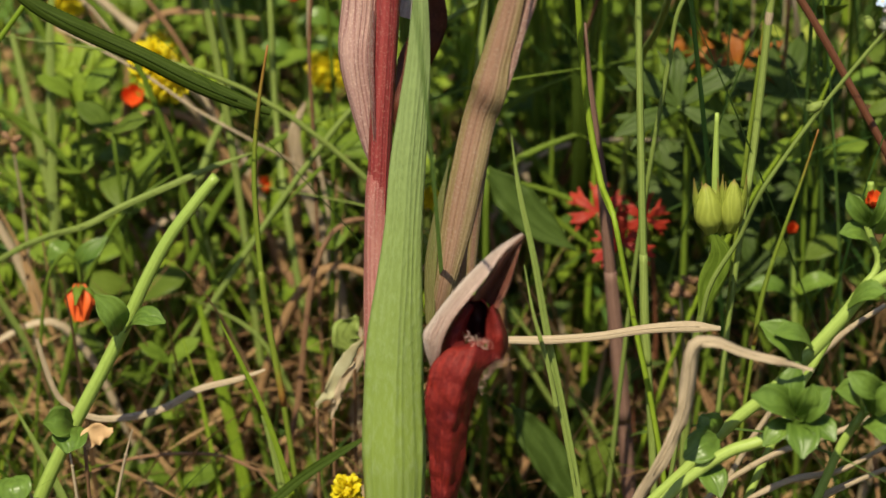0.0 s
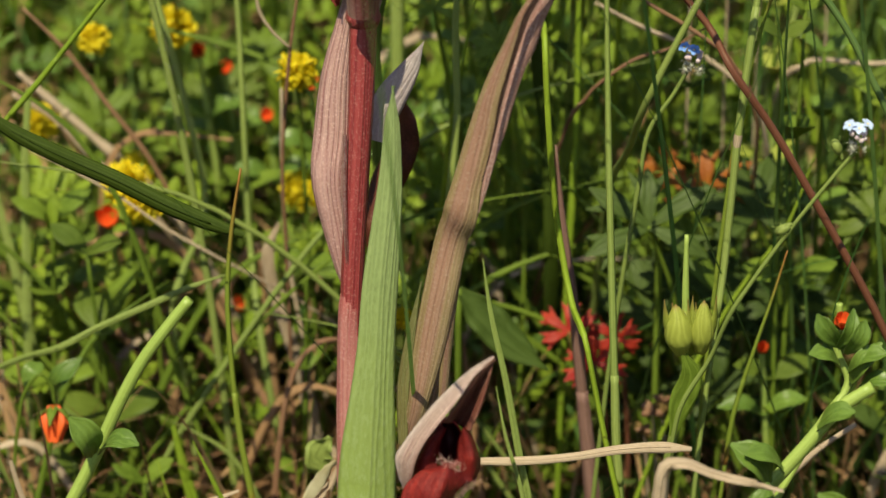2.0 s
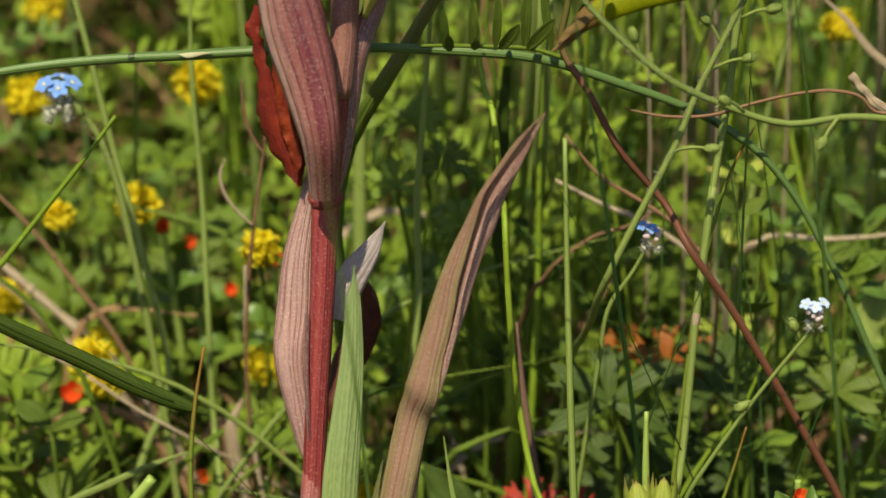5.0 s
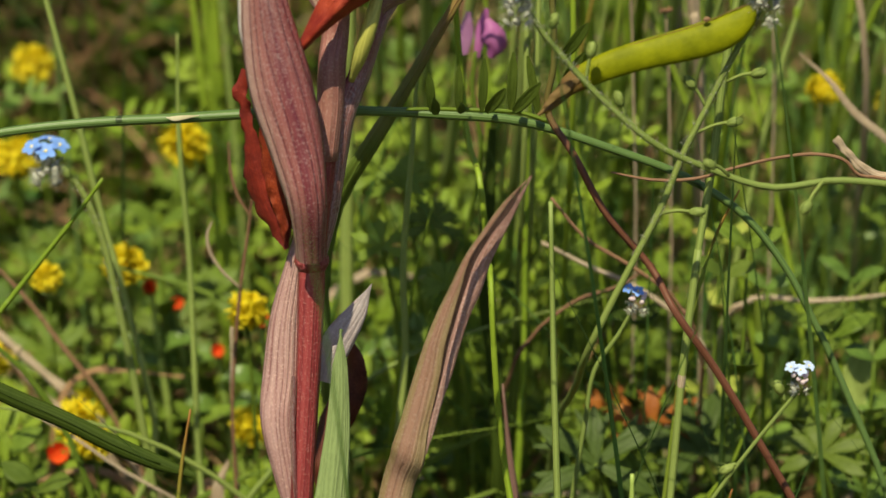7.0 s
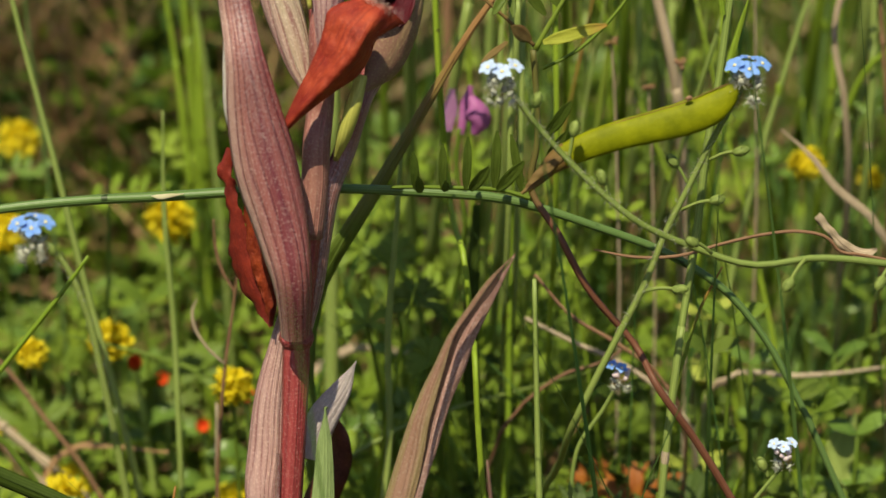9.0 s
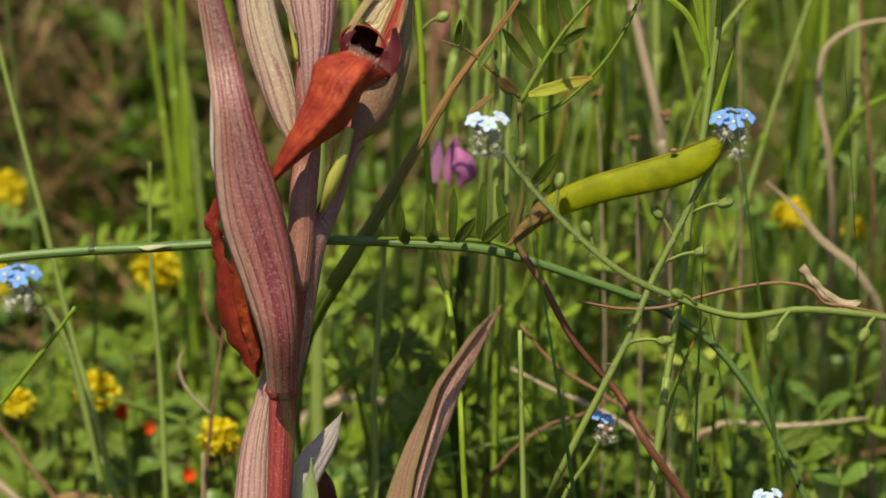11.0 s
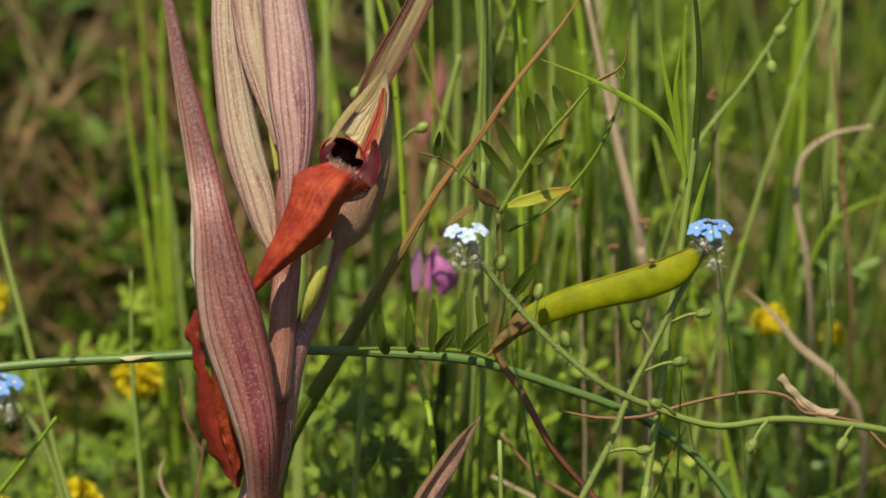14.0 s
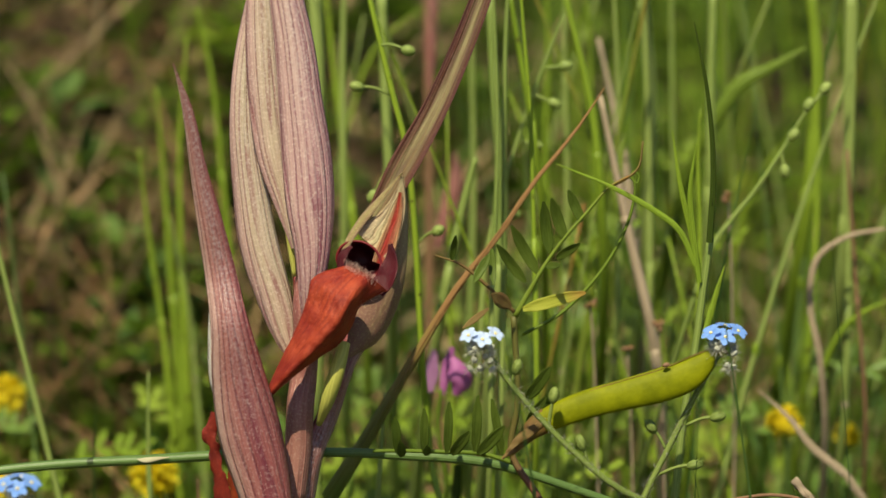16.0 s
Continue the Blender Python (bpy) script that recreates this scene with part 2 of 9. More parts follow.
M = dict(
    leaf=green("orchid_leaf_green", (0.180, 0.245, 0.090), (0.265, 0.335, 0.130), 7, 0.40, 0.12, 0.25, relief=0.5, pucker=1.7, tip=(0.27, 0.355, 0.080), turn=(0.35, 0.85)),
    leaf_dark=striped("orchid_leaf_bronze", (0.385, 0.225, 0.160), (0.33, 0.175, 0.120), (0.14, 0.05, 0.04), 5, 5.0, 0.42, 0.26, (1.0, 0.0), edge=0.45, margin=(0.27, 0.22, 0.085), flank=(0.31, 0.25, 0.12), speck=(0.50, 0.37, 0.30)),
    leaf_edge=striped("orchid_leaf_edge_green", (0.17, 0.20, 0.06), (0.21, 0.19, 0.07), (0.10, 0.07, 0.03), 3, 5.0, 0.42, 0.3, edge=0.3, speck=(0.30, 0.30, 0.14)),
    leaf_fold_shade=striped("leaf_fold_shade_brown", (0.075, 0.035, 0.022), (0.05, 0.022, 0.016), (0.03, 0.010, 0.010), 3, 4.0, 0.5, 0.4),
    leaf_flap=striped("orchid_leaf_rosy_edge", (0.58, 0.36, 0.31), (0.48, 0.26, 0.22), (0.20, 0.06, 0.06), 3, 5.0, 0.40, 0.3, (1.0, 0.0), edge=0.4, speck=(0.86, 0.68, 0.62)),
    stem_red=striped("orchid_stem_red", (0.43, 0.080, 0.080), (0.33, 0.048, 0.052), (0.14, 0.010, 0.020), 4, 2.0, 0.34, 0.4, speck=(0.62, 0.30, 0.27)),
    stem_pink=striped("orchid_stem_rosy", (0.66, 0.34, 0.30), (0.54, 0.20, 0.19), (0.30, 0.06, 0.07), 4, 2.0, 0.40, 0.35, speck=(0.75, 0.50, 0.46), edge=0.6, fade=((0.43, 0.090, 0.088), 0.72, 0.98)),
    cream=fleshy("petal_cream", (0.74, 0.50, 0.29), (0.62, 0.37, 0.19), 0.6, 0.3),
    stem_upper=striped("orchid_stem_pinkish", (0.42, 0.20, 0.16), (0.35, 0.125, 0.11), (0.17, 0.035, 0.04), 4, 2.0, 0.44, 0.3, speck=(0.64, 0.44, 0.38)),
    bract_pink=striped("bract_pale_pink", (0.70, 0.455, 0.42), (0.55, 0.31, 0.295), (0.20, 0.05, 0.06), 6, 10.0, 0.42, 0.6, edge=0.8),
    bract_maroon=striped("bract_maroon", (0.42, 0.185, 0.160), (0.35, 0.118, 0.112), (0.100, 0.008, 0.028), 7, 14.0, 0.32, 0.75, speck=(0.68, 0.50, 0.47), edge=0.3, margin=(0.58, 0.38, 0.33), flank=(0.31, 0.074, 0.078), pale_sheen=(0.66, 0.57, 0.58), band=(0.17, 0.022, 0.042)),
    bract_olive=striped("bract_olive_pink", (0.75, 0.53, 0.46), (0.62, 0.38, 0.36), (0.26, 0.07, 0.09), 4, 12.0, 0.40, 0.65, (0.0, 1.0), edge=0.85, middle=(0.62, 0.53, 0.34), flank=(0.55, 0.47, 0.34), pale_sheen=(0.84, 0.72, 0.66)),
    bract_rose=striped("bract_rose", (0.77, 0.54, 0.48), (0.64, 0.38, 0.37), (0.23, 0.045, 0.09), 6, 8.0, 0.40, 0.75, edge=0.9, flank=(0.50, 0.23, 0.27), pale_sheen=(0.84, 0.70, 0.66)),
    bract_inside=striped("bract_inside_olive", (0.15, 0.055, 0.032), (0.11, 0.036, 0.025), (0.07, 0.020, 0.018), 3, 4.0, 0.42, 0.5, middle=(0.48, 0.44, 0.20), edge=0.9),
    hood=striped("hood_pinkish_tan", (0.60, 0.46, 0.41), (0.49, 0.32, 0.28), (0.20, 0.07, 0.075), 7, 7.0, 0.44, 0.35, edge=0.3, flank=(0.72, 0.60, 0.55)),
    hood_inside=striped("hood_inside_cream", (0.60, 0.50, 0.30), (0.52, 0.40, 0.26), (0.34, 0.13, 0.08), 6, 8.0, 0.44, 0.4, edge=0.3, middle=(0.58, 0.54, 0.28)),
    hood_dark=striped("hood_lining_brown", (0.26, 0.12, 0.08), (0.20, 0.07, 0.05), (0.11, 0.025, 0.025), 6, 6.0, 0.45, 0.5),
    hood_white=striped("sepal_silvery", (0.66, 0.57, 0.57), (0.56, 0.46, 0.47), (0.34, 0.22, 0.25), 4, 8.0, 0.36, 0.2, through=0.25),
    margin_white=striped("bract_margin_white", (0.78, 0.74, 0.68), (0.66, 0.60, 0.56), (0.45, 0.30, 0.30), 3, 8.0, 0.4, 0.3),
    hood_green=striped("hood_olive", (0.52, 0.44, 0.20), (0.45, 0.30, 0.18), (0.28, 0.07, 0.06), 6, 9.0, 0.42, 0.5, middle=(0.52, 0.50, 0.17)),
    lip_brown=fleshy("lip_withered_brown", (0.060, 0.012, 0.008), (0.17, 0.045, 0.022), 0.5, 0.2, (0.04, 0.006, 0.005), scale=300),
    lip_wine=fleshy("lip_wine_red", (0.050, 0.003, 0.008), (0.10, 0.007, 0.013), 0.42, 0.12, (0.06, 0.004, 0.010), scale=300),
    lip_flame=fleshy("lip_withered_orange_lit", (0.20, 0.018, 0.009), (0.52, 0.085, 0.022), 0.5, 0.35, (0.09, 0.008, 0.006), scale=420, relief=0.8),
    hood_olive=striped("hood_outside_olive", (0.34, 0.26, 0.13), (0.26, 0.135, 0.10), (0.17, 0.055, 0.06), 4, 7.0, 0.44, 0.06, (0.3, 0.9), edge=0.3),
    streak=striped("hood_red_streak", (0.50, 0.045, 0.020), (0.42, 0.030, 0.018), (0.22, 0.010, 0.012), 4, 5.0, 0.45, 0.35, edge=0.2, margin=(0.52, 0.36, 0.18), flank=(0.52, 0.36, 0.18), speck=(0.62, 0.16, 0.08)),
    pink_pale=fleshy("vetch_flower_pale", (0.36, 0.14, 0.34), (0.44, 0.22, 0.40), 0.5, 0.3),
    lip_dark=fleshy("lip_dark_red", (0.090, 0.005, 0.007), (0.30, 0.024, 0.017), 0.56, 0.1, (0.06, 0.004, 0.006), spec=0.28, scale=300, relief=0.7),
    lip_orange=fleshy("lip_brick_red", (0.22, 0.014, 0.010), (0.46, 0.070, 0.026), 0.58, 0.16, (0.12, 0.008, 0.008), spec=0.25, relief=0.6, scale=240),
    lip_rust=fleshy("lip_withered_rust", (0.12, 0.010, 0.008), (0.34, 0.036, 0.017), 0.55, 0.2, (0.09, 0.010, 0.008), scale=380),
    # red and maroon throats; inner paints the shade deeper in
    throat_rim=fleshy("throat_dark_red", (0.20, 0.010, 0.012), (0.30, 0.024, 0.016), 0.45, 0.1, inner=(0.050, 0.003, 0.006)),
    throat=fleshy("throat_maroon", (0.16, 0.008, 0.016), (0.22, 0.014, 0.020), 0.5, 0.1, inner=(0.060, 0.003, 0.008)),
    hair=fleshy("lip_hair_white", (0.82, 0.50, 0.43), (0.90, 0.68, 0.62), 0.6, 0.3),
    ovary=green("ovary_yellow_green", (0.40, 0.40, 0.075), (0.52, 0.49, 0.115), 4, 0.45, 0.2),
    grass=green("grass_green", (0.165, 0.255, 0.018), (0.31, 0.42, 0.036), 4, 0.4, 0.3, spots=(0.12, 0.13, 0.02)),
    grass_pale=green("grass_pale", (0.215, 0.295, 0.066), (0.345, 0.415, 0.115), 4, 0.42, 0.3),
    # deep green of dark blades; in the undergrowth it also paints in shade
    grass_deep_and_shaded=green("grass_deep_and_shaded", (0.028, 0.051, 0.006), (0.060, 0.090, 0.011), 5, 0.5, 0.3, spec=0.12),
    grass_tip=green("grass_tan_tip", (0.15, 0.22, 0.025), (0.25, 0.31, 0.04), 3, 0.45, 0.3, tip=(0.38, 0.17, 0.045)),
    grass_dry=green("grass_turning", (0.085, 0.135, 0.018), (0.145, 0.200, 0.030), 5, 0.5, 0.25, tip=(0.36, 0.19, 0.075), turn=(0.42, 0.68)),
    straw=green("dry_straw", (0.33, 0.235, 0.155), (0.52, 0.405, 0.295), 6, 0.6, 0.2, 0.3),
    straw_dark=green("dry_stalk_brown", (0.17, 0.080, 0.045), (0.29, 0.160, 0.090), 5, 0.6, 0.15),
    litter_leaf=green("dead_leaf_ochre", (0.26, 0.135, 0.060), (0.42, 0.25, 0.13), 5, 0.6, 0.25),
    stalk_purple=green("dead_stem_purplish", (0.13, 0.066, 0.052), (0.21, 0.115, 0.095), 4, 0.6, 0.1),
    red_stem=green("vetch_stem_red", (0.12, 0.043, 0.024), (0.18, 0.067, 0.036), 4, 0.45, 0.1, tip=(0.13, 0.12, 0.03), turn=(0.62, 0.8)),
    culm=green("culm_green_spotted", (0.085, 0.150, 0.038), (0.135, 0.205, 0.058), 5, 0.38, 0.12, spots=(0.03, 0.05, 0.012)),
    fuzzy=green("hairy_stem_grey_green", (0.14, 0.19, 0.040), (0.22, 0.27, 0.062), 4, 0.6, 0.12),
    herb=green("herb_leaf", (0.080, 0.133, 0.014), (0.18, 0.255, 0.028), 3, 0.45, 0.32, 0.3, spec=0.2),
    # brighter copy of herb: sunlight put into the leaf colour
    herb_lit=green("herb_leaf_painted_lit", (0.165, 0.26, 0.020), (0.31, 0.40, 0.042), 2, 0.45, 0.4, 0.2, spec=0.2),
    # darker copy of herb: undergrowth shade put into the leaf colour
    herb_dark=green("herb_leaf_deep_green_shaded", (0.036, 0.062, 0.011), (0.074, 0.115, 0.020), 3, 0.5, 0.3, 0.3, spec=0.2),
    pimpernel_leaf=green("pimpernel_leaf", (0.085, 0.155, 0.022), (0.18, 0.275, 0.046), 3, 0.36, 0.3, 0.2, spec=0.4),
    herb_pale=green("herb_stem_pale", (0.29, 0.41, 0.075), (0.41, 0.51, 0.13), 3, 0.4, 0.2, 0.12, relief=0.15),
    vetch_leaf=green("vetch_leaflet", (0.068, 0.108, 0.013), (0.125, 0.170, 0.023), 2, 0.5, 0.25, 0.12, spec=0.2),
    pod=fleshy("pod_olive_green", (0.145, 0.160, 0.002), (0.245, 0.255, 0.003), 0.55, 0.08, spec=0.1, scale=330, relief=0.25),
    husk=fleshy("withered_husk", (0.30, 0.21, 0.065), (0.21, 0.115, 0.045), 0.7, 0.4, scale=350),
    husk_olive=fleshy("withered_husk_olive", (0.21, 0.165, 0.022), (0.24, 0.115, 0.050), 0.6, 0.35, scale=260),
    bud_pink=fleshy("bud_pinkish_white", (0.70, 0.50, 0.56), (0.80, 0.68, 0.70), 0.6, 0.2, scale=500),
    yellow_leaf=green("leaflet_turning_yellow", (0.30, 0.33, 0.030), (0.42, 0.42, 0.055), 1, 0.5, 0.25, 0.1, tip=(0.45, 0.28, 0.06)),
    husk_pale=fleshy("withered_cream", (0.62, 0.58, 0.40), (0.44, 0.38, 0.22), 0.7, 0.25),
    blue=fleshy("petal_sky_blue", (0.17, 0.36, 0.84), (0.30, 0.48, 0.92), 0.5, 0.3),
    blue_pale=fleshy("petal_pale_blue", (0.52, 0.64, 0.93), (0.68, 0.77, 0.96), 0.5, 0.3),
    eye_yellow=fleshy("flower_eye_yellow", (0.86, 0.70, 0.28), (0.88, 0.78, 0.45), 0.5, 0.1),
    calyx=green("hairy_calyx", (0.36, 0.37, 0.29), (0.54, 0.52, 0.45), 4, 0.7, 0.15),
    yellow=fleshy("clover_yellow", (0.86, 0.70, 0.012), (0.92, 0.81, 0.035), 0.5, 0.5, island=True),
    scarlet=fleshy("pimpernel_scarlet", (0.80, 0.11, 0.018), (0.86, 0.18, 0.04), 0.5, 0.3),
    pink=fleshy("vetch_flower_pink", (0.42, 0.10, 0.36), (0.56, 0.20, 0.46), 0.5, 0.3),
    red_leaf=fleshy("leaf_turned_red", (0.38, 0.018, 0.018), (0.56, 0.062, 0.026), 0.5, 0.4),
    orange_leaf=fleshy("leaf_turned_orange", (0.50, 0.18, 0.022), (0.28, 0.070, 0.02), 0.5, 0.3),
    bud=green("cranesbill_bud", (0.26, 0.31, 0.040), (0.37, 0.40, 0.070), 5, 0.5, 0.25, tip=(0.30, 0.20, 0.06)),
    meadow=green("meadow_grass", (0.055, 0.095, 0.008), (0.25, 0.40, 0.036), 2, 0.5, 0.48, island=True, other=(0.30, 0.36, 0.03)),
    meadow_blue=green("meadow_grass_bluish", (0.055, 0.098, 0.022), (0.215, 0.34, 0.078), 2, 0.5, 0.48, island=True, other=(0.12, 0.30, 0.07)),
    meadow_low=green("meadow_herbs", (0.036, 0.067, 0.009), (0.205, 0.315, 0.027), 2, 0.5, 0.45, island=True, tip=(0.22, 0.12, 0.038), turn=(0.78, 1.15), other=(0.105, 0.178, 0.026)),
    brush=green("bank_brushwood", (0.15, 0.102, 0.054), (0.50, 0.37, 0.205), 3, 0.65, 0.25, island=True),
    litter=green("meadow_litter", (0.16, 0.078, 0.038), (0.48, 0.30, 0.155), 3, 0.65, 0.25, island=True),
)


def soil():
    n = Nodes("soil_brown", 0.9, 0.2)
    col = n.mix(n.ramp(n.noise(9, 4), 0.35, 0.7), (0.040, 0.024, 0.014), (0.095, 0.058, 0.034))
    col = n.mix(n.ramp(n.noise(160, 4), 0.5, 0.8), col, (0.20, 0.125, 0.072))
    col = n.mix(n.ramp(n.noise(14.0, 3), 0.48, 0.62), col, (0.030, 0.055, 0.010))
    n.bump(n.noise(240, 4), 0.9, 0.004)
    return n.finish(col)


M["soil"] = soil()


# ---- shapes ----
def lerp_list(values, s):
    """The value at s (0 to 1) of evenly spaced values, eased from one to the next."""
    if not isinstance(values, (list, tuple)):
        return values
    if len(values) == 1:
        return values[0]
    k = min(int(s * (len(values) - 1)), len(values) - 2)
    x = s * (len(values) - 1) - k
    p0, p1, p2, p3 = values[max(k - 1, 0)], values[k], values[k + 1], values[min(k + 2, len(values) - 1)]
    y = 0.5 * (2 * p1 + (p2 - p0) * x + (2 * p0 - 5 * p1 + 4 * p2 - p3) * x * x + (3 * p1 - p0 - 3 * p2 + p3) * x ** 3)
    return max(y, min(p1, p2) * 0.5) if min(p1, p2) >= 0 else y


def spline(pts, n):
    """n + 1 places along a smooth line through pts."""
    pts = [Vector(p) for p in pts]
    if len(pts) == 2:
        return [pts[0].lerp(pts[1], i / n) for i in range(n + 1)]
    gap = [max((q - p).length, 1e-6) for p, q in zip(pts, pts[1:])]
    slope = [(q - p) / g for p, q, g in zip(pts, pts[1:], gap)]
    at = [slope[0]] + [(slope[k - 1] * gap[k] + slope[k] * gap[k - 1]) / (gap[k - 1] + gap[k]) for k in range(1, len(gap))] + [slope[-1]]
    out = []
    seg = len(pts) - 1
    for i in range(n + 1):
        s = i / n * seg
        k = min(int(s), seg - 1)
        x = s - k
        a, b = x * x * (3 - 2 * x), x * (1 - x)
        out.append(pts[k].lerp(pts[k + 1], a) + (at[k] * (b * (1 - x)) - at[k + 1] * (b * x)) * gap[k])
    return out


def tangents(path):
    n = len(path)
    return [(path[min(i + 1, n - 1)] - path[max(i - 1, 0)]).normalized() for i in range(n)]


TOWARDS = Vector((0, -1, 0.25)).normalized()


class Geo:
    """A mesh in the making, in world places."""

    def __init__(self):
        self.v, self.f, self.t = [], [], []

    def tube(self, pts, r, sides=8, n=20, flat=1.0, knots=0.0):
        """A round stem along pts; r: one radius or several along it; flat squeezes it in depth; knots makes it uneven."""
        path = spline(pts, n)
        tan = tangents(path)
        a = tan[0].cross(TOWARDS)
        a = a.normalized() if a.length > 1e-4 else Vector((1, 0, 0))
        base = len(self.v)
        for i, (p, t) in enumerate(zip(path, tan)):
            a = (a - t * a.dot(t)).normalized()
            b = t.cross(a)
            s = i / n
            rad = lerp_list(r, s)
            if knots:
                rad *= 1 + knots * noise.noise(p * 260)
            for k in range(sides):
                ang = 2 * math.pi * k / sides
                self.v.append(p + a * (math.cos(ang) * rad) + b * (math.sin(ang) * rad * flat))
                self.t.append((abs(2 * k / sides - 1), s))
        for i in range(n):
            for k in range(sides):
                q = base + i * sides
                self.f.append((q + k, q + (k + 1) % sides, q + sides + (k + 1) % sides, q + sides + k))
        self.f.append(tuple(base + k for k in reversed(range(sides))))
        self.f.append(tuple(base + n * sides + k for k in range(sides)))
        return self

    def sheet(self, pts, w, face=TOWARDS, cup=0.0, fold=0.0, n=18, m=6, thick=0.00025, wave=0.0, waves=5.0, skew=0.0, rough=0.0):
        """A leaf or petal along pts: w, half widths along it; face, the way its front looks; cup, half the angle (radians) through which it
        is rolled, edges back (minus: edges forward); fold, how far the edges lie back, by half width; wave, ripples of the edges."""
        path = spline(pts, n)
        tan = tangents(path)
        faces = face if isinstance(face, list) else [face]
        front, uv = [], []
        for i, (p, t) in enumerate(zip(path, tan)):
            s = i / n
            fv = Vector((lerp_list([f[0] for f in faces], s), lerp_list([f[1] for f in faces], s), lerp_list([f[2] for f in faces], s)))
            nn = (fv - t * fv.dot(t)).normalized()
            side = t.cross(nn)
            hw, c, fo, sk = max(lerp_list(w, s), 0.00006), lerp_list(cup, s), lerp_list(fold, s), lerp_list(skew, s)
            for j in range(m + 1):
                u = 2 * j / m - 1
                if abs(c) > 1e-3:
                    k = hw / (math.sin(min(abs(c), 1.5708)) * (1 if c > 0 else -1))
                    x, d = k * math.sin(c * u), -k * (1 - math.cos(c * u))
                else:
                    x, d = hw * u, 0.0
                d -= fo * abs(u) * hw
                if wave:
                    d += wave * u * u * math.sin(waves * 6.283 * s + (1.7 if u > 0 else 0.0) + 9 * noise.noise(p * 90))
                if rough:
                    x += rough * noise.noise(p * 900) * u * u
                front.append(p + side * (x + sk * hw) + nn * d)
                uv.append((j / m, s))
        return self.skin(front, uv, n, m, thick)

    def web(self, curves, n=40, m=16, thick=0.0004, crumple=0.0, crease=0.0):
        """A petal stretched over several curves that run side by side from its base to its tip; crease: how sharply it is folded along them."""
        lines = [spline(c, n) for c in curves]
        front, uv = [], []
        for i in range(n + 1):
            row = [line[i] for line in lines]
            for j, p in enumerate(spline(row, m)):
                at = min(j / m * (len(row) - 1), len(row) - 1.0001)
                p = p.lerp(row[int(at)].lerp(row[int(at) + 1], at - int(at)), crease)
                front.append(p + Vector((0, -crumple, 0)) * noise.noise(p * 520))
                uv.append((j / m, i / n))
        return self.skin(front, uv, n, m, thick)

    def skin(self, front, uv, n, m, thick):
        """A grid of points closed to a thin body, thinner at its edges."""
        cols = m + 1
        normal = []
        for i in range(n + 1):
            for j in range(cols):
                du = front[i * cols + min(j + 1, m)] - front[i * cols + max(j - 1, 0)]
                dv = front[min(i + 1, n) * cols + j] - front[max(i - 1, 0) * cols + j]
                x = du.cross(dv)
                normal.append(-x.normalized() if x.length > 0 else TOWARDS)
        base = len(self.v)
        self.v += front
        self.v += [p + q * (thick * (0.15 if j % cols in (0, m) else 1.0)) for j, (p, q) in enumerate(zip(front, normal))]
        self.t += uv + uv
        half = len(front)
        for i in range(n):
            for j in range(m):
                a = base + i * cols + j
                self.f.append((a, a + 1, a + cols + 1, a + cols))
                a += half
                self.f.append((a, a + cols, a + cols + 1, a + 1))
            for j, flip in ((0, False), (m, True)):
                a, b = base + i * cols + j, base + (i + 1) * cols + j
                self.f.append((a, a + half, b + half, b) if flip else (a, b, b + half, a + half))
        return self

    def ball(self, c, r, axis=(0, 0, 1), long=1.0, rings=6, sides=8, bumpy=0.0):
        """A rounded body at c, long times longer along axis."""
        c, ax = Vector(c), Vector(axis).normalized()
        a = ax.orthogonal().normalized()
        b = ax.cross(a)
        base = len(self.v)
        for i in range(rings + 1):
            th = math.pi * (0.03 + 0.94 * i / rings)
            for k in range(sides):
                ph = 2 * math.pi * k / sides
                rr = r * (1 + bumpy * noise.noise(c * 900 + Vector((i, k, 0))))
                self.v.append(c + ax * (-math.cos(th) * rr * long) + (a * math.cos(ph) + b * math.sin(ph)) * (math.sin(th) * rr))
                self.t.append((k / sides, i / rings))
        for i in range(rings):
            for k in range(sides):
                q = base + i * sides
                self.f.append((q + k, q + (k + 1) % sides, q + sides + (k + 1) % sides, q + sides + k))
        self.f.append(tuple(base + k for k in reversed(range(sides))))
        self.f.append(tuple(base + rings * sides + k for k in range(sides)))
        return self

    def bowl(self, c, r, axis, deep, wide=1.0, across=(1, 0, 0), rings=9, sides=18, flare=0.25):
        """A hollow that opens along axis: r, its opening's half width (wide times that along across), deep, how far it goes back."""
        c, ax = Vector(c), Vector(axis).normalized()
        a = (Vector(across) - ax * Vector(across).dot(ax)).normalized()
        b = ax.cross(a)
        base = len(self.v)
        for skin in (0, 1):
            for i in range(rings + 1):
                s = i / rings
                rr = r * (math.cos(s * 1.45) + flare * max(0.0, 0.25 - s)) + skin * 0.0003
                p = c - ax * (deep * math.sin(s * 1.5708) + skin * 0.0003 * s)
                for k in range(sides):
                    th = 2 * math.pi * k / sides
                    self.v.append(p + a * (math.cos(th) * rr * wide) + b * (math.sin(th) * rr))
                    self.t.append((k / sides, s))
        for skin in (0, 1):
            for i in range(rings):
                for k in range(sides):
                    q = base + (skin * (rings + 1) + i) * sides
                    quad = (q + k, q + (k + 1) % sides, q + sides + (k + 1) % sides, q + sides + k)
                    self.f.append(quad if skin else quad[::-1])
        for skin in (0, 1):
            q = base + (skin * (rings + 1) + rings) * sides
            cap = tuple(q + k for k in range(sides))
            self.f.append(cap if skin else cap[::-1])
        q = base + (rings + 1) * sides
        for k in range(sides):
            self.f.append((base + k, base + (k + 1) % sides, q + (k + 1) % sides, q + k))
        return self

